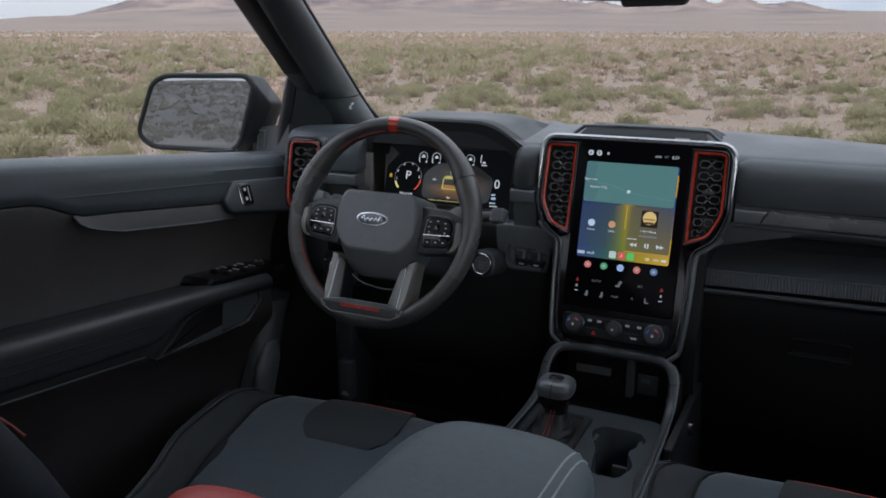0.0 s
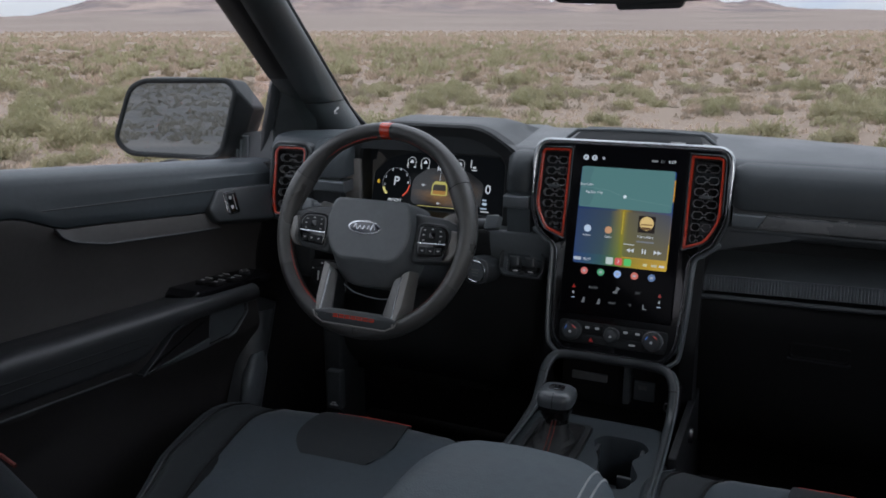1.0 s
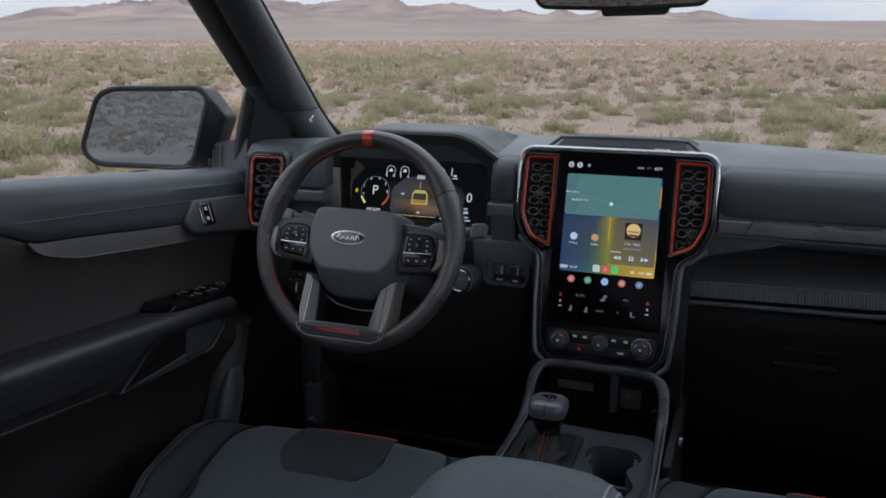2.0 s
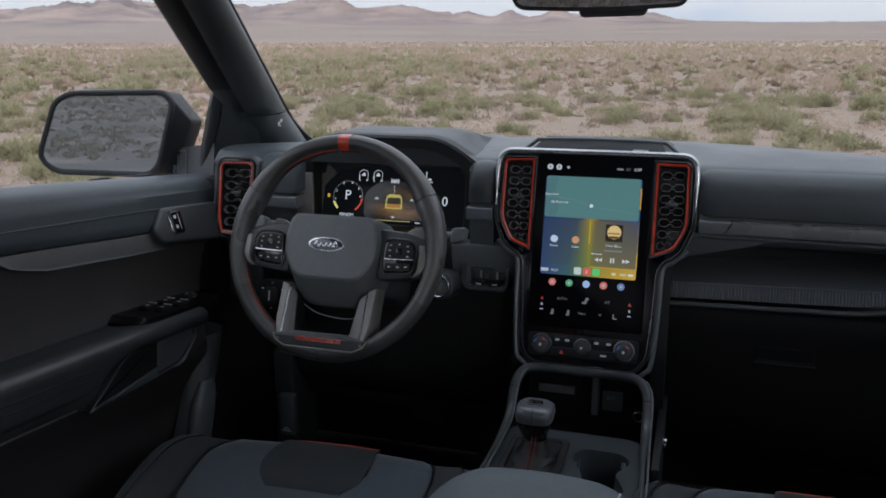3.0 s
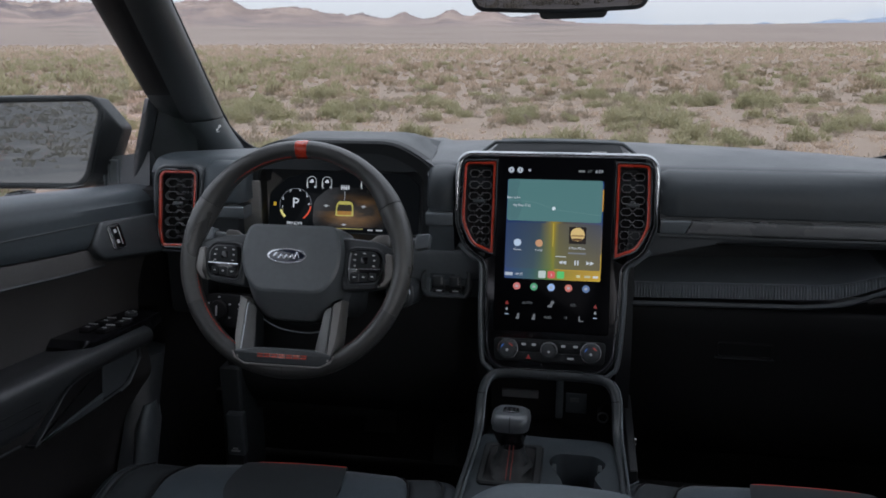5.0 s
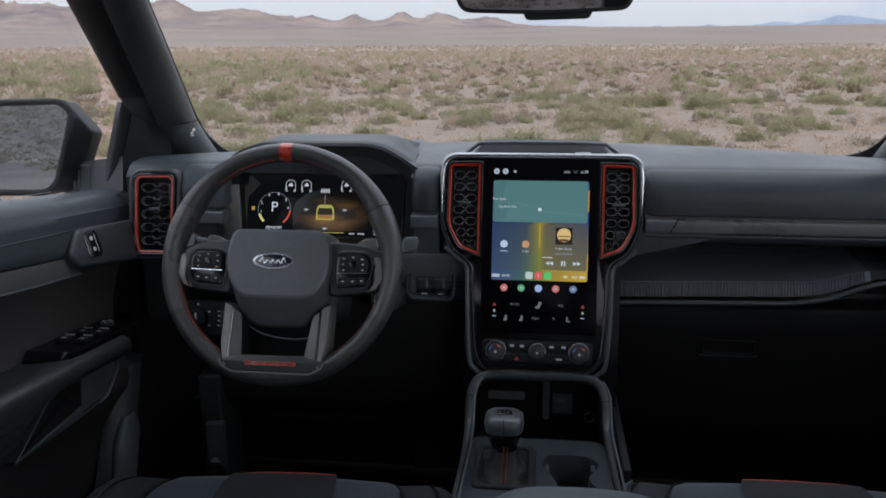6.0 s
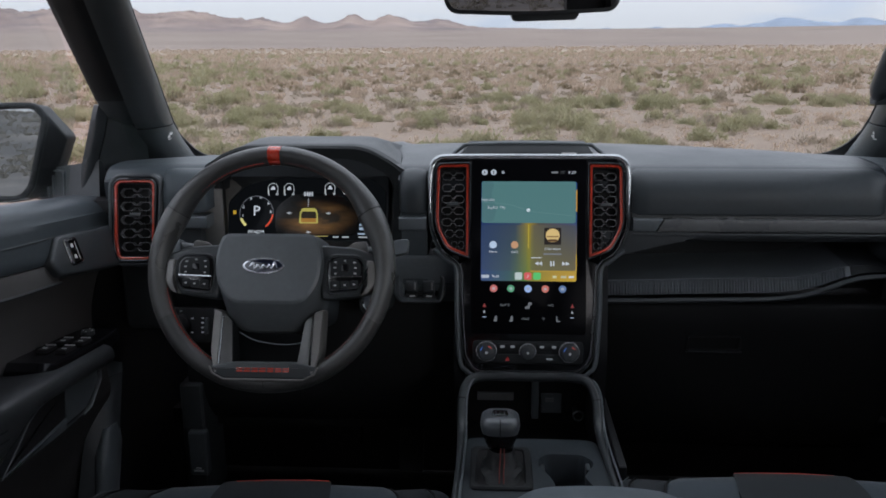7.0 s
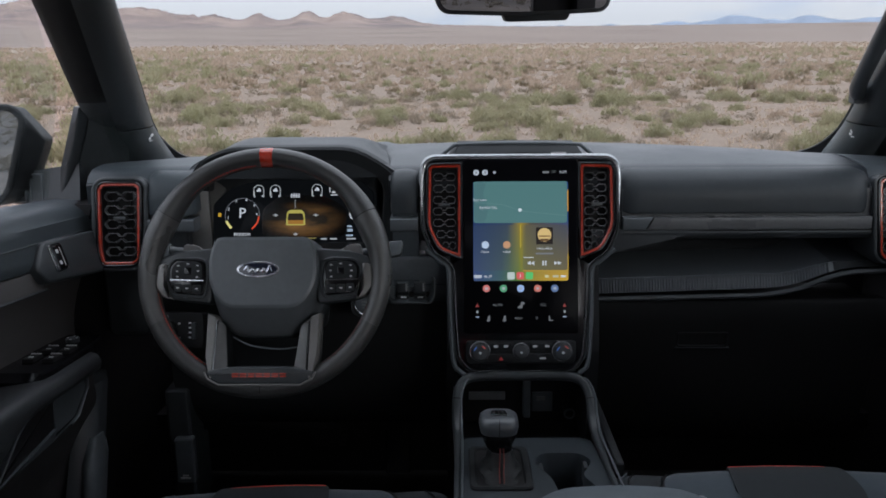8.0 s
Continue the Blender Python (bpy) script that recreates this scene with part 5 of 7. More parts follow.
part("stitching", stitches(12, 84, -0.0120, 0.0075), DULLRED, wheel, "dull red stitching")
part("stitching", stitches(192, 242, -0.0130, 0.0055), REDTHREAD, wheel, "red stitching")
part("stitching", stitches(304, 344, -0.0120, 0.0075), DULLRED, wheel, "dull red stitching")

# hub: a flat upper face over a body that folds back below
HUB = [(-0.070, 0.0485), (0.070, 0.0485), (0.0805, 0.018), (0.080, -0.034), (0.058, -0.092), (-0.058, -0.092), (-0.080, -0.034), (-0.0805, 0.018)]
FACE = [(-0.0665, 0.047), (0.0665, 0.047), (0.076, 0.016), (0.0735, -0.022), (0.052, -0.052), (-0.052, -0.052), (-0.0735, -0.022), (-0.076, 0.016)]
HRAD = [0.014, 0.014, 0.025, 0.03, 0.032, 0.032, 0.03, 0.025]
hub_o, face_o = rounded(HUB, HRAD, 5), rounded(FACE, [0.012, 0.012, 0.025, 0.016, 0.016, 0.016, 0.016, 0.025], 5)


def between(t, w, d=0.0):
    return [(mixline(a[0], q[0], t), mixline(a[1], q[1], t), w) for a, q in zip(hub_o, inset(face_o, d) if d else face_o)]


part("airbag_cover", moved(loft([between(0, -0.055), between(0, -0.032), between(0.05, -0.024), between(0.16, -0.017), between(0.92, 0.0150), between(0.97, 0.0168), between(1.0, 0.0178), between(1.0, 0.0192, 0.004)]), WM), AIRBAG, wheel, "satin charcoal airbag cover", angle=17)
BM = WM @ Matrix.Translation((-0.006, 0.001, 0.0185))
badge = part("badge", moved(disc((0, 0), 0.0300, -0.004, 0.0016, 0.0012, 44, ry=0.0118), BM), CHROME, wheel, "chrome-ringed dark oval badge")
part("badge_field", moved(disc((0, 0), 0.0268, 0, 0.0022, 0.0006, 44, ry=0.0092), BM), BLUE, badge)
part("badge_shape", moved(tube(smooth_path([(-0.019, -0.001, 0.0024), (-0.014, 0.0048, 0.0024), (-0.0125, -0.004, 0.0024), (-0.007, 0.0015, 0.0024), (-0.003, -0.0035, 0.0024), (0.001, 0.0015, 0.0024), (0.005, -0.003, 0.0024), (0.009, 0.002, 0.0024), (0.012, -0.0035, 0.0024), (0.0165, 0.0052, 0.0024), (0.0195, -0.0025, 0.0024)], 5), 0.0010, 6, flat=0.4, up=(0, 0, 1)), BM), CHROME, badge)

# side spokes with their keys
for sg in (-1, 1):
    sp = rounded([(0.070 * sg, 0.034), (0.120 * sg, 0.030), (0.156 * sg, 0.018), (0.156 * sg, -0.030), (0.125 * sg, -0.040), (0.075 * sg, -0.046)][::sg], 0.008, 3)
    part("spoke", moved(slab(sp, -0.03, 0.002, 0.004), WM), PLASTIC, wheel)
    kp = rounded([(0.084 * sg, 0.013), (0.094 * sg, 0.0165), (0.126 * sg, 0.0155), (0.1345 * sg, 0.006), (0.1345 * sg, -0.018), (0.1265 * sg, -0.0305), (0.086 * sg, -0.0345), (0.0825 * sg, -0.012)][::sg], 0.005, 3)
    part("spoke_frame", moved(ring_plate(inset(kp, -0.0045), inset(kp, -0.0004), -0.004, 0.0055, 0.0016), WM), PLASTIC, wheel)
    part("outer_wing", moved(slab(rounded([(0.1385 * sg, 0.012), (0.150 * sg, 0.010), (0.1535 * sg, -0.020), (0.142 * sg, -0.036), (0.128 * sg, -0.0395), (0.1385 * sg, -0.024)][::sg], 0.004, 3), -0.01, 0.0085, 0.003), WM), SPOKEGREY, wheel, "satin grey spoke wing")
    keys = part("key_pad", moved(slab(kp, -0.006, 0.0060, 0.0015), WM), PIANO, wheel)
    part("key_line", moved(slab(rect(0.1085 * sg, -0.0155, 0.0475, 0.0013), 0.004, 0.0074), WM @ Matrix.Rotation(0.03 * sg, 4, "Z")), CHROME, keys)
    pad_o = rounded([(0.0885 * sg, 0.0105), (0.095 * sg, 0.0145), (0.124 * sg, 0.0135), (0.131 * sg, 0.005), (0.131 * sg, -0.0105), (0.087 * sg, -0.0125)][::sg], 0.004, 3)
    part("control_pad", moved(slab(pad_o, 0.004, 0.0070, 0.0012), WM), BLACKPLASTIC, keys)
    part("centre_key", moved(slab(rect(0.108 * sg, 0.0005, 0.0105, 0.0105, 0.002), 0.004, 0.0078, 0.001), WM), PIANO, keys)
    for u, v in ((0.0935, 0.0005), (0.1230, 0.0005), (0.108, 0.0105), (0.0945, 0.0085), (0.1215, 0.0080), (0.0945, -0.0080), (0.1225, -0.0075)):
        part("key_mark", moved(slab(rect(u * sg, v, 0.0034, 0.0017), 0.006, 0.0074), WM), PRINT, keys)
    for u, v, w_ in ((0.0945, -0.0245, 0.013), (0.1085, -0.0240, 0.013), (0.1215, -0.0230, 0.011)):
        part("key", moved(slab(rect(u * sg, v, w_, 0.0115, 0.0022), 0.004, 0.0068, 0.001), WM), BLACKPLASTIC, keys)
        part("key_mark", moved(slab(rect(u * sg, v, 0.0036, 0.0018), 0.006, 0.0072), WM), PRINT, keys)
    part("paddle", moved(slab(rounded([(0.092 * sg, 0.030), (0.112 * sg, 0.044), (0.130 * sg, 0.046), (0.134 * sg, 0.030), (0.118 * sg, 0.012), (0.098 * sg, 0.006)][::sg], 0.005, 3), -0.048, -0.042, 0.0015), WM), SPOKEGREY, wheel, "satin grey shift paddle")
part("paddle_mark", moved(joined(slab(rect(0.120, 0.034, 0.010, 0.0016), -0.044, -0.0425), slab(rect(0.120, 0.034, 0.0016, 0.010), -0.044, -0.0424)), WM), PRINT, wheel)
# lower spokes and plate
for sg in (-1, 1):
    front = lambda y: 0.004 + 0.016 * min(1, max(0, (-0.06 - y) / 0.085))
    inner_ = rounded([(0.0645 * sg, -0.066), (0.0640 * sg, -0.150), (0.0455 * sg, -0.140), (0.0530 * sg, -0.076)][::sg], 0.004, 3)
    outer_ = rounded([(0.0790 * sg, -0.058), (0.0775 * sg, -0.118), (0.0700 * sg, -0.150), (0.0652 * sg, -0.150), (0.0655 * sg, -0.064)][::sg], 0.003, 3)
    part("spoke_core", moved(loft([[(x, y, -0.03) for x, y in inset(inner_, 0.0015)], [(x, y, front(y) - 0.0075) for x, y in inset(inner_, 0.0015)]]), WM), BLACKPLASTIC, wheel)
    part("lower_spoke", moved(loft([[(x, y, front(y) - 0.008) for x, y in inner_], [(x, y, front(y) - 0.004) for x, y in inner_], [(x, y, front(y) - 0.002) for x, y in inset(inner_, 0.003)]]), WM), SPOKESKIN, wheel)
    part("spoke_trim", moved(loft([[(x, y, -0.03) for x, y in outer_], [(x, y, front(y) - 0.002) for x, y in outer_], [(x, y, front(y)) for x, y in inset(outer_, 0.0015)]]), WM), SPOKEGREY, wheel, "satin grey lower spoke trim")
    part("spoke_edge", moved(tube([(0.0648 * sg, -0.070, 0.0045), (0.0645 * sg, -0.146, 0.0185)], 0.0009, 6), WM), DARKCHROME, wheel)
part("hub_wire", moved(tube(smooth_path([(-0.045, -0.092, -0.012), (-0.02, -0.104, -0.012), (0.02, -0.109, -0.012), (0.045, -0.106, -0.012)], 4), 0.0011, 6), WM), PLASTIC_G, wheel)
part("lower_plate", moved(slab(rounded([(-0.0755, -0.139), (-0.041, -0.133), (0.041, -0.133), (0.0755, -0.139), (0.071, -0.149), (0.056, -0.157), (-0.056, -0.157), (-0.071, -0.149)], 0.006, 3), -0.02, 0.0195, 0.003), WM), PLASTIC, wheel)
part("plate_edge", moved(tube([(-0.0765, -0.140, 0.0193), (-0.072, -0.1495, 0.0193), (-0.056, -0.1578, 0.0193), (0.056, -0.1578, 0.0193), (0.072, -0.1495, 0.0193), (0.0765, -0.140, 0.0193)], 0.0014, 6), WM), SPOKEGREY, wheel)


def red_bars():
    """Slanted bars with a dark slit, in place of the lettering."""
    out = []
    for k in range(7):
        x = -0.0375 + 0.0109 * k
        for v, h in ((-0.1462, 0.0021), (-0.1496, 0.0026)):
            out.append(slab([(x + 0.0004, v - h / 2), (x + 0.0095, v - h / 2), (x + 0.0101, v + h / 2), (x + 0.001, v + h / 2)], 0.003, 0.0046))
    return joined(*out)


part("red_lettering_bars", moved(red_bars(), WM @ Matrix.Translation((-0.001, 0.0035, 0.0158))), RED, wheel, "red lettering bars on the lower plate")
# column and stalks
column = thing("steering_column", (-0.3735, 1.50, 1.30), "black steering column shroud with stalks", "steering column")
part("shroud", moved(loft([[(x * s, y * s - 0.01, w) for x, y in rounded([(-0.055, -0.06), (0.055, -0.06), (0.06, 0.03), (0.04, 0.05), (-0.04, 0.05), (-0.06, 0.03)], 0.02, 4)] for w, s in ((-0.045, 0.92), (-0.055, 1.0), (-0.12, 1.05), (-0.20, 1.1))]), WM), PLASTIC, column)
for sg, tip in ((1, 0.175), (-1, 0.165)):
    part("stalk", moved(tube([(0.05 * sg, 0.018, -0.075), (0.10 * sg, 0.028, -0.072), (0.145 * sg, 0.035, -0.068), (tip * sg, 0.038, -0.066)], [0.006, 0.0065, 0.0095, 0.0085], 12, flat=0.8, up=(0, 0, 1)), WM), PLASTIC, column)
    part("stalk_tip", moved(slab(rounded([((tip - 0.008) * sg, 0.026), ((tip + 0.014) * sg, 0.03), ((tip + 0.016) * sg, 0.052), ((tip - 0.006) * sg, 0.050)][::sg], 0.004, 3), -0.076, -0.056, 0.002), WM), PLASTIC_G, column)
stm = axes((-0.2475, 1.472, 1.2835), (1, -0.1, 0), (0, 0.15, 0.99))
part("start_bezel", moved(slab(rounded([(-0.025, -0.024), (0.024, -0.021), (0.025, 0.022), (-0.025, 0.026)], 0.02, 5), -0.05, 0.0, 0.003), stm), PLASTIC, column)
part("start_ring", moved(ring_plate([(0.0195 * math.cos(i * math.pi / 18), 0.0195 * math.sin(i * math.pi / 18)) for i in range(36)], [(0.0165 * math.cos(i * math.pi / 18), 0.0165 * math.sin(i * math.pi / 18)) for i in range(36)], -0.004, 0.004, 0.001), stm), DARKCHROME, column)
sb = part("start_button", moved(disc((0, 0), 0.0162, -0.004, 0.003, 0.001), stm), PLASTIC_G, column)
part("start_mark", moved(joined(slab(rect(0, 0.003, 0.014, 0.0025), 0, 0.0036), slab(rect(0, -0.002, 0.012, 0.0025), 0, 0.0036), slab(rect(0, -0.007, 0.01, 0.002), 0, 0.0036)), stm), VANE, sb)

# light switch
lsm = axes((-0.177, 1.510, 1.297), (1, 0, 0), (0, 0.3, 0.954))
ls_ = thing("light_switch", (-0.177, 1.52, 1.27), "black light switch panel in the dashboard", "switch")
LSO = rounded([(-0.032, -0.026), (0.034, -0.026), (0.042, -0.014), (0.042, 0.016), (0.032, 0.026), (-0.032, 0.026), (-0.042, 0.014), (-0.042, -0.014)], 0.005, 3)
LSI = inset(LSO, 0.0055)
part("switch_panel", moved(slab(LSO, -0.034, -0.015), lsm), DEEP, ls_)
part("switch_frame", moved(loft([[(x, y, w) for x, y in o] for o, w in ((LSO, -0.03), (LSO, 0.002), (inset(LSO, 0.0015), 0.004), (inset(LSO, 0.0035), 0.0042), (LSI, 0.002), (inset(LSI, 0.006), -0.014))], caps=False), lsm), PLASTIC, ls_)
# left inner wall in a lighter grey, as the light strikes only that side
part("switch_wall", moved(slab(rounded([(-0.036, -0.012), (-0.026, -0.018), (-0.025, 0.018), (-0.036, 0.012)], 0.002, 2), -0.014, -0.004, 0.002), lsm), PLASTIC_G, ls_)
for u in (-0.013, 0.015):
    part("toggle", moved(loft([[(u + x, v, w) for x, v, w in r] for r in ([(-0.010, -0.010, -0.014), (0.010, -0.010, -0.014), (0.010, 0.016, -0.014), (-0.010, 0.016, -0.014)], [(-0.009, -0.006, -0.004), (0.009, -0.006, -0.004), (0.009, 0.010, 0.001), (-0.009, 0.010, 0.001)], [(-0.008, -0.003, -0.003), (0.008, -0.003, -0.003), (0.008, 0.008, 0.002), (-0.008, 0.008, 0.002)])]), lsm), PLASTIC, ls_)
    part("toggle_edge", moved(slab(rect(u + 0.006, 0.002, 0.003, 0.013, 0.001), -0.006, 0.0026), lsm), VANE, ls_)
    part("toggle_plate", moved(slab(rect(u, -0.0145, 0.020, 0.008, 0.002), -0.014, -0.006, 0.001), lsm), BLACKPLASTIC, ls_)
    part("toggle_mark", moved(slab(rect(u + 0.001, -0.0145, 0.009, 0.0022), -0.008, -0.0054), lsm), PRINT, ls_)
# headlamp switch beside the column
hlm = axes((-0.566, 1.499, 1.229), (1, -0.05, 0), (0, 0.25, 0.968))
hl_ = thing("headlamp_switch", (-0.566, 1.52, 1.20), "black headlamp switch with a chrome-ringed dial and a dimmer wheel", "switch")
part("switch_panel", moved(slab(rounded([(-0.040, -0.030), (0.046, -0.030), (0.046, 0.030), (-0.040, 0.030)], 0.008, 3), -0.05, 0.0, 0.002), hlm), DEEP, hl_)
dial = part("dial", moved(disc((-0.015, 0.0), 0.0165, -0.002, 0.010, 0.002, 32), hlm), DEEP, hl_)
part("dial_ring", moved(ring_plate([(-0.015 + 0.0185 * math.cos(i * math.pi / 18), 0.0185 * math.sin(i * math.pi / 18)) for i in range(36)], [(-0.015 + 0.0168 * math.cos(i * math.pi / 18), 0.0168 * math.sin(i * math.pi / 18)) for i in range(36)], -0.001, 0.003), hlm), DARKCHROME, dial)
part("dial_mark", moved(slab(rect(-0.015, 0.0, 0.003, 0.018, 0.001), 0.008, 0.0108), hlm), PRINT, dial)
for k in range(5):
    a = radians(150 - 60 * k)
    part("switch_mark", moved(slab(rect(-0.015 + 0.0235 * math.cos(a), 0.0235 * math.sin(a), 0.0040, 0.0026, 0.0006), -0.001, 0.0008), hlm), PRINT, hl_)
part("dimmer_wheel", moved(slab(rect(0.031, 0.0, 0.0065, 0.028, 0.002), -0.002, 0.004, 0.0015), hlm), PLASTIC, hl_)
for v in (-0.011, -0.003, 0.005, 0.013):
    part("switch_mark", moved(slab(rect(0.0235, v, 0.0040, 0.0024, 0.0005), -0.001, 0.0008), hlm), PRINT, hl_)

# ---- centre console ----
console = thing("centre_console", (0.005, 1.25, 0.72), "charcoal centre console with cup holders and rail frame", "console")
DZ = 1.098


def cup_deck():
    bm = bmesh.new()
    outer = rounded([(-0.104, 0.80), (0.117, 0.80), (0.112, 1.25), (0.102, 1.372), (-0.096, 1.372), (-0.102, 1.25)], [0.01, 0.01, 0.05, 0.02, 0.02, 0.05], 4)
    vs = [bm.verts.new((x, y, DZ)) for x, y in outer]
    edges = [bm.edges.new((vs[i], vs[(i + 1) % len(vs)])) for i in range(len(vs))]
    hole = rounded([(0.008, 1.30), (0.022, 1.325), (0.078, 1.325), (0.094, 1.302), (0.074, 1.262), (0.080, 1.246), (0.092, 1.22), (0.078, 1.18), (0.042, 1.18), (0.034, 1.22), (0.030, 1.25)], 0.012, 4)
    hv = [bm.verts.new((x, y, DZ)) for x, y in hole]
    edges += [bm.edges.new((hv[i], hv[(i + 1) % len(hv)])) for i in range(len(hv))]
    bmesh.ops.triangle_fill(bm, edges=edges, use_beauty=True)
    lo = [bm.verts.new((0.052 + (x - 0.052) * 0.86, 1.252 + (y - 1.252) * 0.86, DZ - 0.075)) for x, y in hole]
    md = [bm.verts.new((0.052 + (x - 0.052) * 0.97, 1.252 + (y - 1.252) * 0.97, DZ - 0.006)) for x, y in hole]
    k = len(hole)
    for i in range(k):
        j = (i + 1) % k
        bm.faces.new((hv[i], hv[j], md[j], md[i]))
        bm.faces.new((md[i], md[j], lo[j], lo[i]))
    bm.faces.new(lo)
    sk = [bm.verts.new((x, y, DZ - 0.30)) for x, y in outer]
    for i in range(len(outer)):
        j = (i + 1) % len(outer)
        bm.faces.new((vs[i], vs[j], sk[j], sk[i]))
    bmesh.ops.recalc_face_normals(bm, faces=bm.faces)
    return bm


deck = part("deck", cup_deck(), CONSOLESKIN, console, angle=30)
part("cup_clip", box((0.018, 1.292, 1.080), (0.006, 0.022, 0.028), 0.002), PLASTIC, deck)
part("cup_clip", box((0.083, 1.298, 1.080), (0.006, 0.02, 0.028), 0.002), PLASTIC, deck)
part("cup_clip", box((0.072, 1.222, 1.080), (0.02, 0.006, 0.028), 0.002), PLASTIC, deck)
# rail frame that runs down from the display
rail_r = smooth_path([(0.0, 1.436, 1.1735), (0.066, 1.436, 1.1735), (0.094, 1.430, 1.168), (0.106, 1.414, 1.150), (0.108, 1.392, 1.122), (0.1085, 1.360, 1.108), (0.1105, 1.30, 1.104), (0.1135, 1.20, 1.104), (0.116, 1.05, 1.108)], 6)
rail_l = smooth_path([(0.0, 1.436, 1.1735), (-0.062, 1.436, 1.1735), (-0.090, 1.430, 1.168), (-0.101, 1.414, 1.150), (-0.1025, 1.392, 1.122), (-0.1015, 1.360, 1.108), (-0.1020, 1.30, 1.104), (-0.1040, 1.20, 1.104), (-0.1055, 1.05, 1.108)], 6)
for path in (rail_r, rail_l):
    part("rail", tube(path, [0.0042 + 0.0036 * max(0.0, min(1.0, (p[1] - 1.27) / 0.12)) for p in path], 10), PLASTIC, console)
    k = min(range(len(path)), key=lambda i: abs(path[i][2] - 1.146) + (0 if path[i][1] < 1.43 else 1))
    way = (Vector(path[k + 1]) - Vector(path[k])).normalized() * 0.0007
    part("rail_joint", tube([Vector(path[k]) - way, Vector(path[k]) + way], 0.0081, 12), DEEP, console)
part("rail_bead", tube([(p[0] + 0.007, p[1] - 0.003, p[2] + 0.005) for p in rail_r[12:]], 0.0018, 6), PLASTIC_G, console)
part("rail_bead", tube([(p[0] + 0.007, p[1] - 0.003, p[2] + 0.005) for p in rail_l[12:]], 0.0018, 6), PLASTIC_G, console)
part("bin_back", box((0.0, 1.53, 1.11), (0.21, 0.01, 0.14)), DEEP, console)
part("bin_floor", box((0.0, 1.46, 1.045), (0.21, 0.15, 0.01)), DEEP, console)
part("bin_side", box((-0.104, 1.478, 1.085), (0.008, 0.11, 0.115)), DEEP, console)
part("bin_side", box((0.108, 1.478, 1.085), (0.008, 0.11, 0.115)), DEEP, console)
# greys raised on the bin fittings to look lit inside the dark bin
part("bin_divider", box((0.017, 1.515, 1.105), (0.012, 0.02, 0.075), 0.003), PLASTIC_G, console)
part("charge_plate", box((-0.050, 1.518, 1.103), (0.062, 0.006, 0.014), 0.002), VANE, console)
part("usb_panel", box((0.045, 1.522, 1.09), (0.035, 0.006, 0.035), 0.003), PLASTIC_G, console)
part("usb_port", box((0.042, 1.5185, 1.097), (0.014, 0.002, 0.007), 0.0005), VANE, console)
part("socket", tube([(0.090, 1.53, 1.078), (0.090, 1.505, 1.075)], 0.009, 16), DEEP, console)
part("socket_ring", tube([(0.090 + 0.0085 * math.cos(a), 1.5045, 1.075 + 0.0085 * math.sin(a)) for a in (2 * math.pi * i / 20 for i in range(20))], 0.0016, 6, closed=True), SMOKED, console)
# console flank beside the passenger
part("flank", box((0.128, 1.42, 0.98), (0.012, 0.30, 0.26), 0.004), LOWERDASH, console)
part("flank_socket", tube([(0.130, 1.42, 1.075), (0.139, 1.42, 1.075)], 0.012, 16), DARKCHROME, console)
part("lower_body", box((0.004, 1.30, 0.83), (0.22, 0.55, 0.20), 0.02), PLASTIC, console)

# gear selector
SZ = 0.010
shifter = thing("gear_selector", (-0.042, 1.275, 1.09), "leather gear selector with red stitching in the console", "gear selector")
part("gate_frame", moved(ring_plate(rounded([(-0.086, 1.218), (0.002, 1.218), (0.002, 1.338), (-0.086, 1.338)], 0.012, 4), rounded([(-0.076, 1.226), (-0.010, 1.226), (-0.010, 1.330), (-0.076, 1.330)], 0.010, 4), DZ - 0.002, DZ + 0.005, 0.002), Matrix()), LOWERDASH, shifter)
part("gate_floor", slab(rect(-0.042, 1.278, 0.072, 0.108), DZ + 0.0005, DZ + 0.002), DEEP, shifter)


def shift_boot():
    rings = []
    for k, (z, w, d) in enumerate(((DZ + 0.001, 0.030, 0.046), (DZ + 0.004, 0.028, 0.040), (DZ + 0.008, 0.029, 0.036), (DZ + 0.012, 0.023, 0.028), (DZ + 0.016, 0.0235, 0.025), (DZ + 0.021, 0.019, 0.020), (DZ + 0.026, 0.0190, 0.0185), (DZ + 0.031, 0.0165, 0.0165))):
        c = 1.268 + 0.014 * (z - DZ) / 0.04
        rings.append([(-0.042 + w * math.cos(a) * (abs(math.cos(a)) ** -0.25 if abs(math.cos(a)) > 0.05 else 1) * (1 + 0.06 * math.sin(5 * a + k)), c + d * math.sin(a) * (1 + 0.05 * math.cos(4 * a + 2 * k)), z) for a in (2 * math.pi * i / 28 + 0.01 for i in range(28))])
    return loft(rings)


part("boot", shift_boot(), BOOTLEATHER, shifter, "gathered black leather boot")
part("boot_stitch", joined(*[tube([(-0.045 + d, 1.2255, DZ + 0.007), (-0.045 + d, 1.24, DZ + 0.016), (-0.044 + d, 1.252, DZ + 0.027), (-0.043 + d * 0.8, 1.262, DZ + 0.04)], 0.0009, 5) for d in (0.0, 0.006)]), DULLRED, shifter, "dull red stitching")
part("collar", tube([(-0.042, 1.282, DZ + 0.028), (-0.042, 1.283, DZ + 0.038)], 0.0175, 24), PIANO, shifter)
knob_rings = []
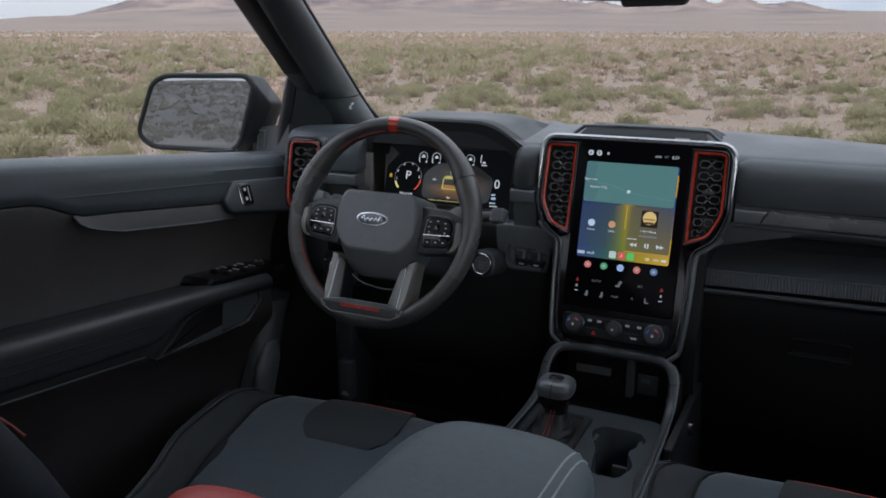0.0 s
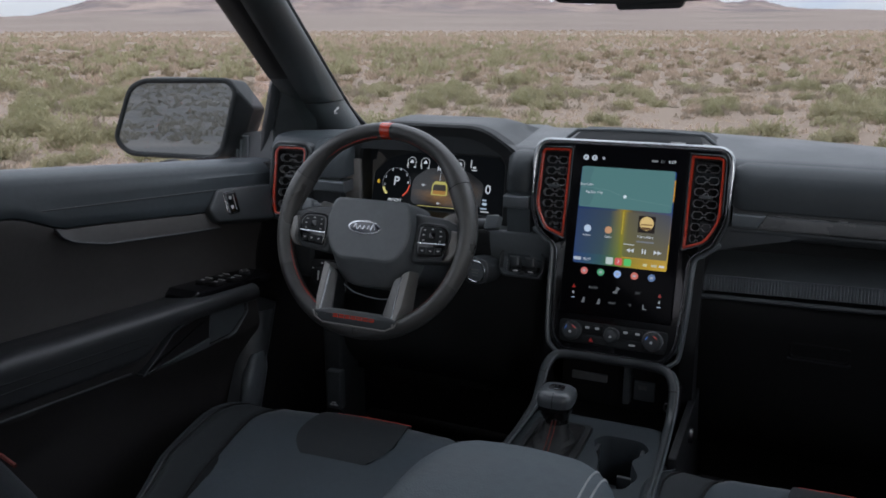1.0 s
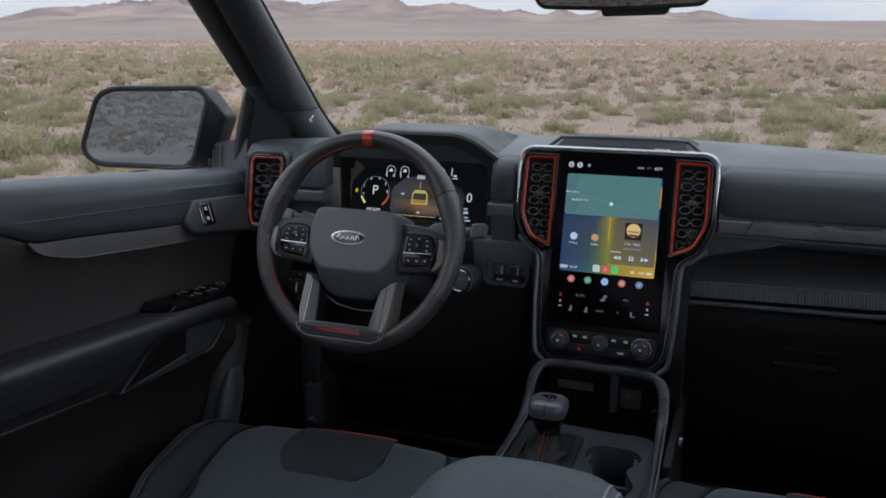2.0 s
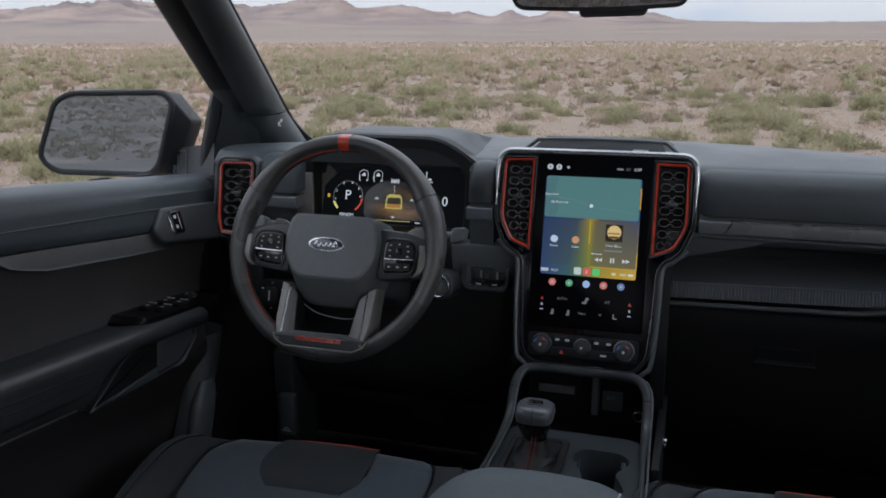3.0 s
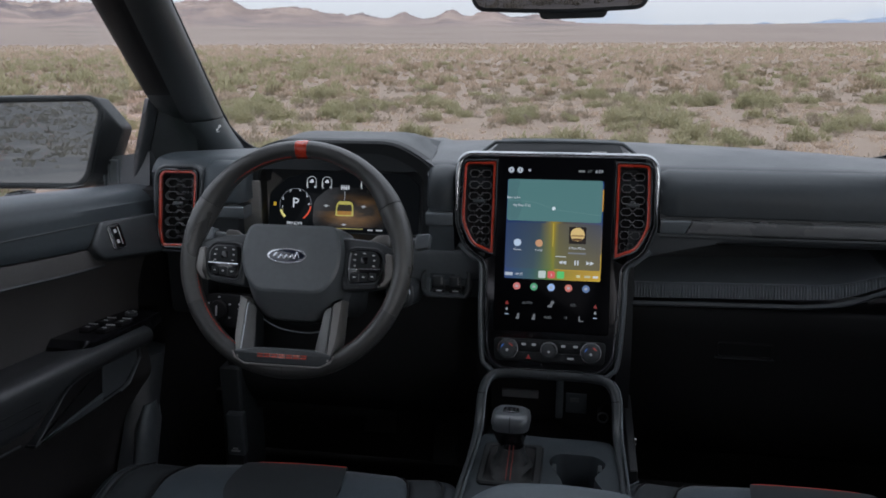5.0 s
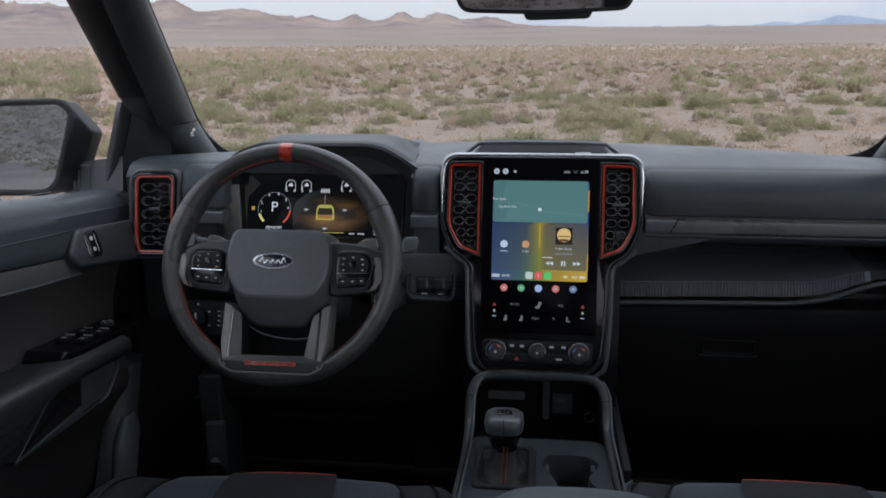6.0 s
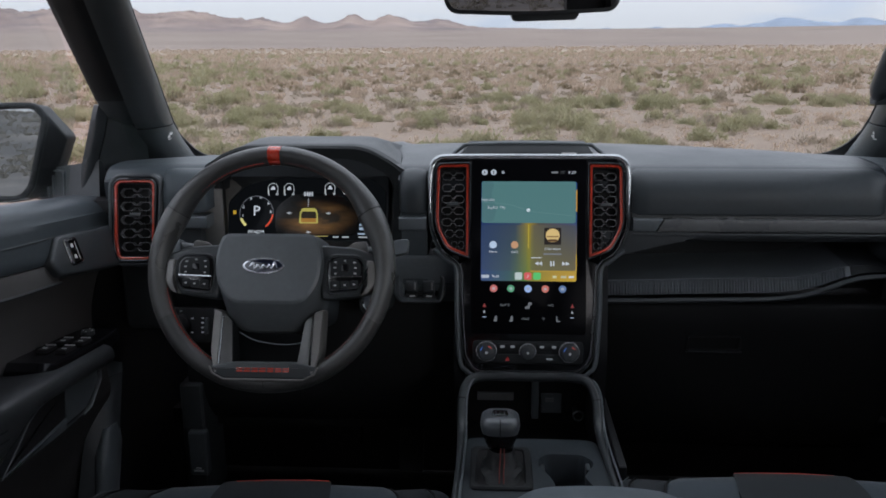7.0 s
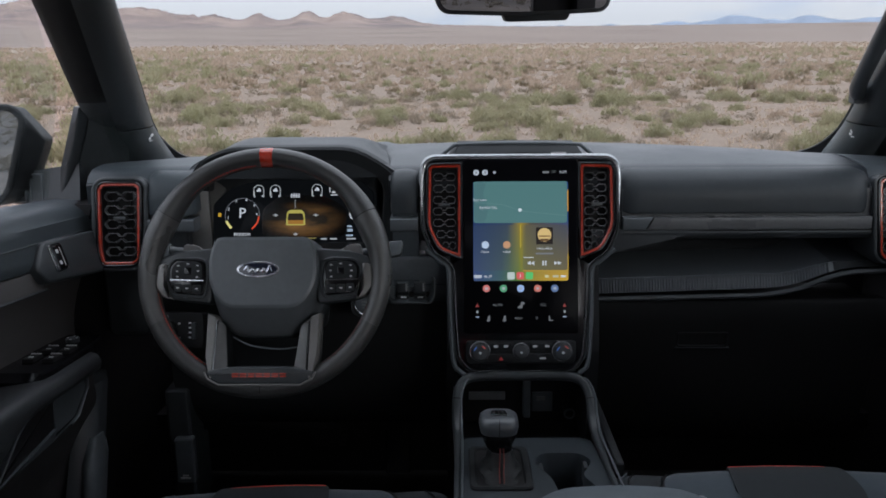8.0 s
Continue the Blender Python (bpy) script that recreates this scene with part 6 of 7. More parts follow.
for z, w, d in ((0.040, 0.013, 0.014), (0.047, 0.0185, 0.0185), (0.056, 0.0225, 0.0225), (0.064, 0.0250, 0.0250), (0.0695, 0.0262, 0.0262), (0.078, 0.0280, 0.0275), (0.086, 0.0268, 0.0262), (0.0905, 0.022, 0.021), (0.0915, 0.012, 0.012)):
    knob_rings.append([(-0.044 + w * math.copysign(abs(math.cos(a)) ** 0.6, math.cos(a)), 1.285 + d * math.copysign(abs(math.sin(a)) ** 0.6, math.sin(a)), DZ + z - SZ) for a in (2 * math.pi * i / 28 for i in range(28))])
kn = part("knob", loft(knob_rings[4:]), KNOBSKIN, shifter, "dark leather gear knob", angle=60)
part("knob_base", loft(knob_rings[:5]), PIANO, shifter, angle=60)
part("knob_stitch", tube([(-0.044, 1.2595, DZ + 0.057), (-0.044, 1.2572, DZ + 0.068), (-0.044, 1.259, DZ + 0.0765), (-0.044, 1.266, DZ + 0.0815)], 0.0007, 5), DEEP, kn)
part("knob_plate", slab(rounded([(-0.056, 1.279), (-0.032, 1.279), (-0.034, 1.294), (-0.054, 1.294)], 0.003, 3), DZ + 0.079, DZ + 0.0832, 0.0006), SMOKED, kn)
part("knob_mark", joined(*[slab(rect(-0.050 + 0.006 * k, 1.286, 0.002, 0.008), DZ + 0.082, DZ + 0.0836) for k in range(3)]), DEEP, kn)

# armrest lid
def lid_ring(k):
    a = math.pi / 2 * k / 13 if k < 14 else math.pi / 2
    y = 0.795 + 0.124 * math.cos(a) if k < 14 else 0.795 - 0.037 * (k - 13)
    top = 1.3155 - 0.042 * max(0.0, math.cos(a)) ** 3.2
    w = 0.099 * max(0.12, math.sin(a) ** 0.62)
    out = rounded([(0.040 - w, 1.24), (0.040 + w, 1.24), (0.040 + w, top - 0.022), (0.040 + w * 0.72, top - 0.003), (0.040, top + 0.001), (0.040 - w * 0.72, top - 0.003), (0.040 - w, top - 0.022)], [0.006, 0.006, 0.02, 0.03, 0.04, 0.03, 0.02], 4)
    return [(x, y, z) for x, z in out]


def lid_seam(x):
    """A line of thread along the lid's skin at x."""
    path = []
    for k in range(5, 22):
        ring = [p for p in lid_ring(k) if p[2] > 1.255]
        for a, b in zip(ring, ring[1:]):
            if min(a[0], b[0]) <= x <= max(a[0], b[0]) and abs(a[0] - b[0]) > 1e-6:
                path.append((x, a[1], a[2] + (b[2] - a[2]) * (x - a[0]) / (b[0] - a[0]) + 0.0004))
                break
    return tube(path, 0.0011, 6)


arm = thing("armrest", (0.040, 0.70, 1.10), "slate leather centre armrest lid with twin stitching", "armrest")
part("lid", loft([lid_ring(k) for k in range(22)]), ARMLEATHER, arm, angle=60)
part("box", box((0.012, 0.70, 1.165), (0.19, 0.40, 0.142), 0.015), PLASTIC, arm)
for x in (0.109, 0.1175):
    part("stitching", lid_seam(x), PALETHREAD, arm)

# ---- seats ----
def seat(cx, zoff, lie, rise, lean=0.0):
    s = thing("front_seat", (cx, 1.0, 0.80), "black leather and slate suede front seat with red piping, backrest reclined", "seat", "front seats")

    def top(u, v):
        """Height of the cushion at u across (-1 to 1) and v along (0 back, 1 front)."""
        e = abs(u)
        z = 1.022 + 0.030 * v * v + 0.012 * math.exp(-((v - 0.86) / 0.12) ** 2)
        z += 0.052 * math.exp(-((e - 0.84) / 0.17) ** 2) * (1 - 0.9 * max(0, v - 0.5) / 0.5)
        z -= 0.06 * max(0, v - 0.93) ** 2 / 0.0049 * 0.25
        if e > 0.9:
            z -= 0.10 * ((e - 0.9) / 0.1) ** 2
        return z + zoff + lean * u * min(1.0, v / 0.6)

    def place(u, v):
        half = 0.150 + 0.137 * math.sin(math.pi / 2 * min(1.0, v / 0.82)) ** 2 - 0.045 * (max(0.0, v - 0.82) / 0.18) ** 2
        y = mixline(0.80, 1.312, v) - 0.035 * u * u * v
        return cx + half * u, y, top(u, v)

    def strip(u0, u1, v0, v1, lift, nu, nv, edge=0.0):
        def f(a, b):
            u, v = mixline(u0, u1, a), mixline(v0, v1, b)
            x, y, z = place(u, v)
            k = min(min(a, 1 - a) * nu / 2.0, min(b, 1 - b) * nv / 2.0, 1)
            return x, y, z + lift * math.sqrt(max(0, 1 - (1 - k) ** 2)) - 0.001
        return sheet(f, nu, nv, 0.02)

    def shell():
        rings = []
        for i in range(25):
            u = -1 + 2 * i / 24
            r = [(place(u, j / 20)[0], place(u, j / 20)[1], place(u, j / 20)[2] - 0.004) for j in range(21)]
            r += [(r[-1][0], 1.312 - 0.035 * u * u + 0.004, 1.00 + zoff), (r[-1][0], 1.29 - 0.035 * u * u, 0.93 + zoff), (r[-1][0], 0.80, 0.93 + zoff)]
            rings.append(r)
        return loft(rings)

    part("cushion", shell(), SEATLEATHER, s, angle=70)
    for sg in (-1, 1):
        a, b, c = sorted((sg * 0.985, sg * 0.835)), sorted((sg * 0.828, sg * 0.66)), sg * 0.8315
        part("bolster", strip(*a, 0.05, 0.97, 0.003, 8, 24), SEATLEATHER, s, angle=70)
        part("bolster_side", strip(*b, 0.05, 0.97, 0.003, 8, 24), SUEDE_D, s, "dark fabric inner side of the bolster", angle=70)
        part("bolster_thread", tube([(place(c, 0.05 + 0.90 * i / 16)[0], place(c, 0.05 + 0.90 * i / 16)[1], place(c, 0.05 + 0.90 * i / 16)[2] + 0.0022) for i in range(17)], 0.0011, 5), DEEP, s)
    part("insert", strip(-0.648, 0.648, 0.05, 0.985, 0.007, 24, 30), SUEDE, s, "slate suede cushion centre", angle=70)

    def patch(a, b):
        v = mixline(0.70, 0.992, b)
        w = 0.30 * (math.sqrt(max(0.0, 1 - (1 - min(1, b / 0.45)) ** 2)) * 0.92 + 0.08)
        x, y, z = place(mixline(-w, w, a), v)
        return x, y, z + 0.0095 * min(1, 6 * b)
    part("centre_patch", sheet(patch, 14, 16, 0.012), SUEDE_D, s, "dark suede patch at the cushion front", angle=70)
    part("red_piping", tube([(place(u, 0.997)[0], place(u, 0.997)[1] + 0.002, place(u, 0.997)[2] + 0.0085) for u in [-0.29 + 0.58 * i / 12 for i in range(13)]], 0.0022, 6), REDTHREAD, s, "red piping")
    for sg in (-1, 1):
        part("bolster_seam", tube([(place(sg * 0.652, 0.05 + 0.92 * i / 16)[0], place(sg * 0.652, 0.05 + 0.92 * i / 16)[1], place(sg * 0.652, 0.05 + 0.92 * i / 16)[2] + 0.002) for i in range(17)], 0.0016, 6), DEEP, s)
        if sg < 0:
            part("edge_stitch", tube([(place(sg * 0.87, 0.05 + 0.90 * i / 16)[0], place(sg * 0.87, 0.05 + 0.90 * i / 16)[1], place(sg * 0.87, 0.05 + 0.90 * i / 16)[2] + 0.0042) for i in range(17)], 0.0009, 5), PLASTIC_G, s)
    # backrest, laid well back
    dirv = Vector((0, -lie, rise)).normalized()
    nrm = Vector((0, rise, lie)).normalized()
    base = Vector((cx, 0.725 if lie >= rise else 0.665, 1.02 + zoff))

    def back_ring(t):
        c = base + dirv * 0.62 * t
        w = mixline(0.25, 0.215, t)
        prof = rounded([(-w, -0.10), (w, -0.10), (w, 0.03), (w * 0.86, 0.062), (w * 0.62, 0.02), (-w * 0.62, 0.02), (-w * 0.86, 0.062), (-w, 0.03)], [0.03, 0.03, 0.03, 0.03, 0.05, 0.05, 0.03, 0.03], 4)
        return [c + Vector((x, 0, 0)) + nrm * h for x, h in prof]
    part("backrest", loft([back_ring(k / 12) for k in range(13)]), SEATLEATHER, s, angle=70)
    part("backrest_insert", loft([[base + dirv * 0.62 * t + Vector((x, 0, 0)) + nrm * h for x, h in ((-0.13, 0.0), (0.13, 0.0), (0.125, 0.030), (0, 0.035), (-0.125, 0.030))] for t in (0.06, 0.1, 0.5, 0.9)]), SUEDE, s, angle=60)
    if rise > lie:
        pad_ = []
        for k in range(13):
            a = math.pi * k / 12
            r = max(0.12, math.sin(a) ** 0.6)
            pad_.append([(-0.10 * math.cos(a), 0.05 * r * math.cos(q_), 0.045 * r * math.sin(q_)) for q_ in [2 * math.pi * i / 16 for i in range(16)]])
        part("red_bolster", moved(loft(pad_), pose(-0.178, 0.722, 1.203, 20, 0, -6)), REDLEATHER, s, "red leather bolster accent", angle=70)
        wing = [Vector((cx - 0.11, 0.735 - 0.574 * (z - 1.161), z)) for z in (1.08, 1.12, 1.2, 1.3, 1.4, 1.5)]
        rg = []
        for p, w in zip(wing, (0.03, 0.05, 0.058, 0.058, 0.055, 0.04)):
            rg.append([p + Vector((w * math.cos(a), w * 0.75 * math.sin(a) * 0.867 - 0.02, w * 0.75 * math.sin(a) * 0.498)) for a in [2 * math.pi * i / 16 for i in range(16)]])
        part("backrest_wing", loft(rg), SEATLEATHER, s, angle=70)
        part("wing_piping", tube([(cx - 0.165, 0.700, 1.2925), (cx - 0.135, 0.700, 1.287), (cx - 0.108, 0.700, 1.2812), (cx - 0.086, 0.6995, 1.2755), (cx - 0.068, 0.6985, 1.2695)], 0.0024, 6), DULLRED, s)
    else:
        part("back_piping", tube([base + dirv * d + Vector((0.19, 0, 0)) + nrm * 0.064 for d in (0.05, 0.2, 0.4, 0.56)], 0.0024, 6), REDTHREAD, s)
    part("seat_base", box((cx, 1.03, 0.86 + zoff), (0.42, 0.44, 0.14), 0.02), PLASTIC, s)
    part("seat_rail", box((cx - 0.17, 1.05, 0.762 + zoff / 2), (0.04, 0.50, 0.07 + zoff), 0.006), DEEP, s)
    part("seat_rail", box((cx + 0.17, 1.05, 0.762 + zoff / 2), (0.04, 0.50, 0.07 + zoff), 0.006), DEEP, s)
    return s


seat(-0.368, 0.0, 0.62, 0.78, 0.008)
seat(0.364, 0.031, 0.86, 0.42)

# ---- left door ----
def belt(y):
    return 1.503 - 0.095 * (y - 0.96)


def door_strip(prof, y0, y1, n=24):
    """A closed profile in x and height under the belt, along the door."""
    rings = []
    for i in range(n + 1):
        y = mixline(y0, y1, i / n)
        rings.append([(x, y, belt(y) + dz) for x, dz in prof])
    return loft(rings)


def front_door(sign, name, label):
    d = thing(name, (0.74 * sign, 1.0, 0.75), label, "door", kind="structure")
    q = -sign

    def P(pts, r=0.006, n=3):
        out = rounded(pts, r, n)
        return [(x * q, z) for x, z in out]
    low = [(0.10, -0.058), (0.94, -0.058), (1.03, -0.082), (1.35, -0.090), (1.60, -0.092)]

    def pad_rings():
        rings = []
        for i in range(61):
            y = mixline(0.10, 1.60, i / 60)
            b = table(y, low)
            sink = 0.014 * max(0.0, y - 0.96)
            rings.append([(x, y, belt(y) + z - (sink if z > -0.03 else 0)) for x, z in P([(-0.80, -0.02), (-0.795, 0.0), (-0.75, 0.0), (-0.722, -0.006), (-0.706, -0.026), (-0.698, b + 0.012), (-0.702, b), (-0.80, b)], [0.004, 0.006, 0.01, 0.012, 0.016, 0.006, 0.003, 0.001])])
        return loft(rings)
    part("upper_pad", pad_rings(), LITPAD, d, "slate soft-touch upper door pad")
    part("pad_line", tube([((-0.7005) * q, y, belt(y) - 0.052) for y in (0.98, 1.1, 1.2, 1.3, 1.50)], 0.0012, 6), PLASTIC, d)
    # grey insert, narrowing to the rear
    def insert_strip():
        rings = []
        for i in range(25):
            y = mixline(1.006, 1.345, i / 24)
            h = 0.026 * math.sqrt(max(0.0, min(1, (y - 1.0) / 0.09)))
            t, b = table(y, low) - 0.0015, belt(y)
            rings.append([(x * q, y, b + z) for x, z in ((-0.72, t), (-0.7010, t), (-0.6995, t - 0.003), (-0.6945, t - 0.002 - h), (-0.72, t - 0.005 - h))])
        return loft(rings)
    part("insert", insert_strip(), DOORSKIN, d, "satin grey door insert")
    part("insert_edge", tube([(-0.6945 * q, y, belt(y) + table(y, low) - 0.004 - 0.026 * math.sqrt(max(0.0, min(1, (y - 1.0) / 0.09)))) for y in (1.0, 1.01, 1.025, 1.05, 1.09, 1.15, 1.25, 1.35)], 0.0022, 6), PLASTIC, d)

    def middle_rings():
        rings = []
        for i in range(61):
            y = mixline(0.10, 1.50, i / 60)
            b = table(y, low) - 0.001
            rings.append([(x, y, belt(y) + z) for x, z in P([(-0.80, b), (-0.704, b), (-0.706, b - 0.02), (-0.722, -0.15), (-0.735, -0.20), (-0.735, -0.25), (-0.80, -0.25)], [0.001, 0.004, 0.01, 0.02, 0.02, 0.01, 0.001])])
        return loft(rings)
    part("middle_panel", middle_rings(), DOORSKIN, d)
    # armrest with its stitched top
    def arm_rings():
        rings = []
        for i in range(41):
            y = mixline(0.10, 1.39, i / 40)
            f = table(y, [(1.08, -0.30), (1.19, -0.262)])
            rings.append([(x, y, belt(y) + z) for x, z in P([(-0.79, -0.234), (-0.72, -0.234), (-0.668, -0.226), (-0.650, -0.231), (-0.645, -0.243), (-0.648, f + 0.008), (-0.660, f), (-0.79, f)], [0.001, 0.01, 0.012, 0.010, 0.008, 0.010, 0.008, 0.001])])
        return loft(rings)
    part("door_armrest", arm_rings(), ARMSKIN, d, "black leather door armrest")
    for k in (0, 1):
        part("stitching", tube([(-0.6445 * q, y, belt(y) - 0.258 - 0.012 * k) for y in (0.10, 0.5, 0.9, 1.1)], 0.0009, 6), BLACKPLASTIC, d)
    part("lower_panel", door_strip(P([(-0.80, -0.25), (-0.680, -0.25), (-0.672, -0.318), (-0.690, -0.345), (-0.715, -0.40), (-0.72, -0.55), (-0.71, -0.70), (-0.80, -0.72)], [0.001, 0.01, 0.015, 0.02, 0.03, 0.03, 0.02, 0.001]), 0.10, 1.42), LOWERDOOR, d)
    part("lower_crease", tube([(-0.676 * q, y, belt(y) - 0.318 - 0.012 * max(0, y - 0.8)) for y in (0.10, 0.6, 1.0, 1.09)], 0.0025, 6), PLASTIC, d)
    # pull cup
    pmx = axes((-0.6735 * q, 1.25, belt(1.25) - 0.29), (0, 1, -0.095), (0, 0.095, 1)) if q > 0 else axes((-0.6735 * q, 1.25, belt(1.25) - 0.29), (0, -1, 0.095), (0, 0.095, 1))
    fl = 1 if q > 0 else -1
    cup = rounded([(a * fl, b) for a, b in ((-0.148, -0.0385), (0.011, -0.031), (0.082, -0.024), (0.123, 0.012), (0.118, 0.040), (0.025, 0.038), (-0.070, 0.022), (-0.105, -0.008))][::fl], [0.004, 0.02, 0.015, 0.012, 0.006, 0.02, 0.02, 0.02][::fl], 4)
    part("pull_cup", moved(slab(inset(cup, 0.003), -0.006, 0.008), pmx), DEEP, d)
    part("pull_frame", moved(ring_plate(cup, inset(cup, 0.0035), -0.004, 0.011, 0.0012), pmx), PLASTIC, d)
    part("pull_plate", moved(slab(rounded([(a * fl, b) for a, b in ((0.015, -0.024), (0.075, -0.019), (0.116, 0.012), (0.111, 0.034), (0.018, 0.032))][::fl], 0.006, 3), -0.002, 0.0095, 0.001), pmx), PLASTIC_G, d)
    part("pull_lip", moved(slab(rounded([(a * fl, b) for a, b in ((-0.138, -0.0365), (0.010, -0.029), (0.016, -0.014), (-0.085, -0.028))][::fl], 0.003, 3), -0.002, 0.012, 0.0015), pmx), PLASTIC_G, d)
    part("pull_edge", moved(tube([(a * fl, b, 0.0115) for a, b in ((0.06, -0.0265), (0.085, -0.021), (0.121, 0.012), (0.117, 0.038))], 0.0014, 6), pmx), PLASTIC_G, d)
    # window switches
    rings = []
    for y, w0, w1, h in ((1.238, -0.735, -0.668, -0.228), (1.252, -0.737, -0.662, -0.218), (1.28, -0.738, -0.660, -0.2185), (1.40, -0.736, -0.660, -0.2185), (1.47, -0.735, -0.675, -0.2215)):
        b = belt(y)
        rings.append([(x * q, y, b + z) for x, z in ((w0, -0.24), (w1, -0.24), (w1 - 0.003, h - 0.003), (w1 - 0.008, h), (w0 + 0.004, h))])
    part("switch_panel", loft(rings), PIANO, d)
    for y, xs in ((1.318, (-0.712, -0.683)), (1.362, (-0.708, -0.681))):
        for x in xs:
            sw = part("window_switch", moved(box((0, 0, 0), (0.017, 0.030, 0.006), 0.002), Matrix.Translation((x * q, y, belt(y) - 0.2165)) @ Matrix.Rotation(radians(-5.5), 4, "X")), DEEP, d)
            # pale grey bar painted in place of the gleam on a chrome edge
            part("switch_edge", moved(box((0, 0, 0), (0.015, 0.0018, 0.0016)), Matrix.Translation((x * q, y + 0.012, belt(y + 0.012) - 0.2128)) @ Matrix.Rotation(radians(-5.5), 4, "X")), PRINT, sw)
            part("switch_mark", box((x * q, y - 0.004, belt(y) - 0.2133), (0.007, 0.004, 0.001)), PRINT, sw)
    part("mirror_knob", tube([(-0.700 * q, 1.418, belt(1.418) - 0.222), (-0.700 * q, 1.418, belt(1.418) - 0.213)], 0.010, 18), PLASTIC, d)
    for a, b in ((0, 0.007), (0, -0.007), (0.007, 0), (-0.007, 0)):
        part("knob_mark", box(((-0.700 + a) * q, 1.418 + b, belt(1.418) - 0.2125), (0.002, 0.002, 0.001)), PRINT, d)
    # lock switch pod
    fr = axes((-0.688 * q, 1.40, 1.385), (0.10 * q, 1, -0.05), (-0.28 * q, 0.03, 1)) if q > 0 else axes((-0.690 * q, 1.40, 1.385), (-0.10, -1, 0.05), (0.28, 0.03, 1))
    pod_ = rounded([(-0.069 * fl, -0.030), (0.091 * fl, -0.046), (0.097 * fl, 0.022), (-0.048 * fl, 0.028), (-0.082 * fl, -0.006)][::fl], 0.010, 4)
    part("switch_pod", moved(slab(pod_, -0.05, 0.006, 0.005), fr), PLASTIC, d)
    part("lock_frame", moved(ring_plate(rect(-0.026 * fl, 0.0, 0.031, 0.041, 0.006), rect(-0.026 * fl, 0.0, 0.028, 0.038, 0.005), 0.0, 0.0082, 0.0006), fr), DARKCHROME, d)
    lock = part("lock_switch", moved(slab(rect(-0.026 * fl, 0.0, 0.027, 0.037, 0.004), 0.0, 0.0105, 0.002), fr), PIANO, d)
    part("lock_edge", moved(slab(rect(-0.0385 * fl, 0.0, 0.0018, 0.036, 0.0008), 0.004, 0.0115), fr), CHROME, lock)
    part("lock_mark", moved(joined(slab(rect(-0.030 * fl, 0.009, 0.006, 0.006, 0.001), 0.004, 0.0109), slab(rect(-0.030 * fl, -0.008, 0.006, 0.006, 0.001), 0.004, 0.0109), slab(rect(-0.0215 * fl, 0.0, 0.0014, 0.028, 0.0005), 0.004, 0.0108)), fr), PRINT, lock)
    for top, y0, y1 in ((-0.036, 0.08, 1.28), (-0.016, 1.28, 1.60)):
        part("outer_skin", door_strip([(-0.83 * q, top), (-0.806 * q, top), (-0.806 * q, -0.72), (-0.85 * q, -0.72)], y0, y1), BODYPAINT, d)
    # window with its frame; front sail panel
    part("window_pane", loft([[(-0.775 * q, 0.10, belt(0.10)), (-0.771 * q, 0.10, belt(0.10)), (-0.66 * q, 0.10, 1.86), (-0.664 * q, 0.10, 1.86)],
                              [(-0.775 * q, 1.30, belt(1.30)), (-0.771 * q, 1.30, belt(1.30)), (-0.66 * q, 1.30, 1.86), (-0.664 * q, 1.30, 1.86)],
                              [(-0.775 * q, 1.54, belt(1.54)), (-0.771 * q, 1.54, belt(1.54)), (-0.735 * q, 1.54, 1.62), (-0.739 * q, 1.54, 1.62)]]), GLASS, d).visible_shadow = False
    # sail panel at the front corner and the slim frame strip beside it
    curve = [(1.44, -0.684, 1.674), (1.488, -0.682, 1.666), (1.51, -0.676, 1.654), (1.54, -0.672, 1.629), (1.565, -0.684, 1.606), (1.592, -0.697, 1.581)]

    def sail_point(u, z, w):
        a = Vector((-0.716 - 0.42 * (1.58 - z), 1.558 + 0.21 * (1.58 - z), z))
        b = Vector((table(z, [(c[0], c[1]) for c in curve]), table(z, [(c[0], c[2]) for c in curve]), z))
        span = (b - a).length
        p = a + (b - a) * (min(u, 0.62 * span) / span if u < 0.5 else (u - 1) * 0.1 + 1) + Vector((0.72, -0.69, 0)) * w
        return p.x * q, p.y, p.z
    levels = [1.430 + 0.0095 * i for i in range(18)]
    part("window_frame", loft([[sail_point(u, z, w) for u, w in ((0.0, -0.02), (0.0, 0.0), (0.004, 0.003), (0.011, 0.0045), (0.018, 0.003), (0.0205, 0.0), (0.0205, -0.02))] for z in levels]), PLASTIC, d, angle=60)
    part("sail_panel", loft([[sail_point(u, z, w) for u, w in ((0.022, -0.02), (0.022, 0.0005), (0.024, 0.0015), (0.98, 0.0015), (1.04, -0.002), (1.04, -0.02))] for z in levels[:-1] + [1.590]]), PILLARSKIN, d, angle=60)
    return d


front_door(-1, "door_left", "closed driver's door with slate pad and black armrest")
front_door(1, "door_right", "closed passenger's door with slate pad and black armrest")


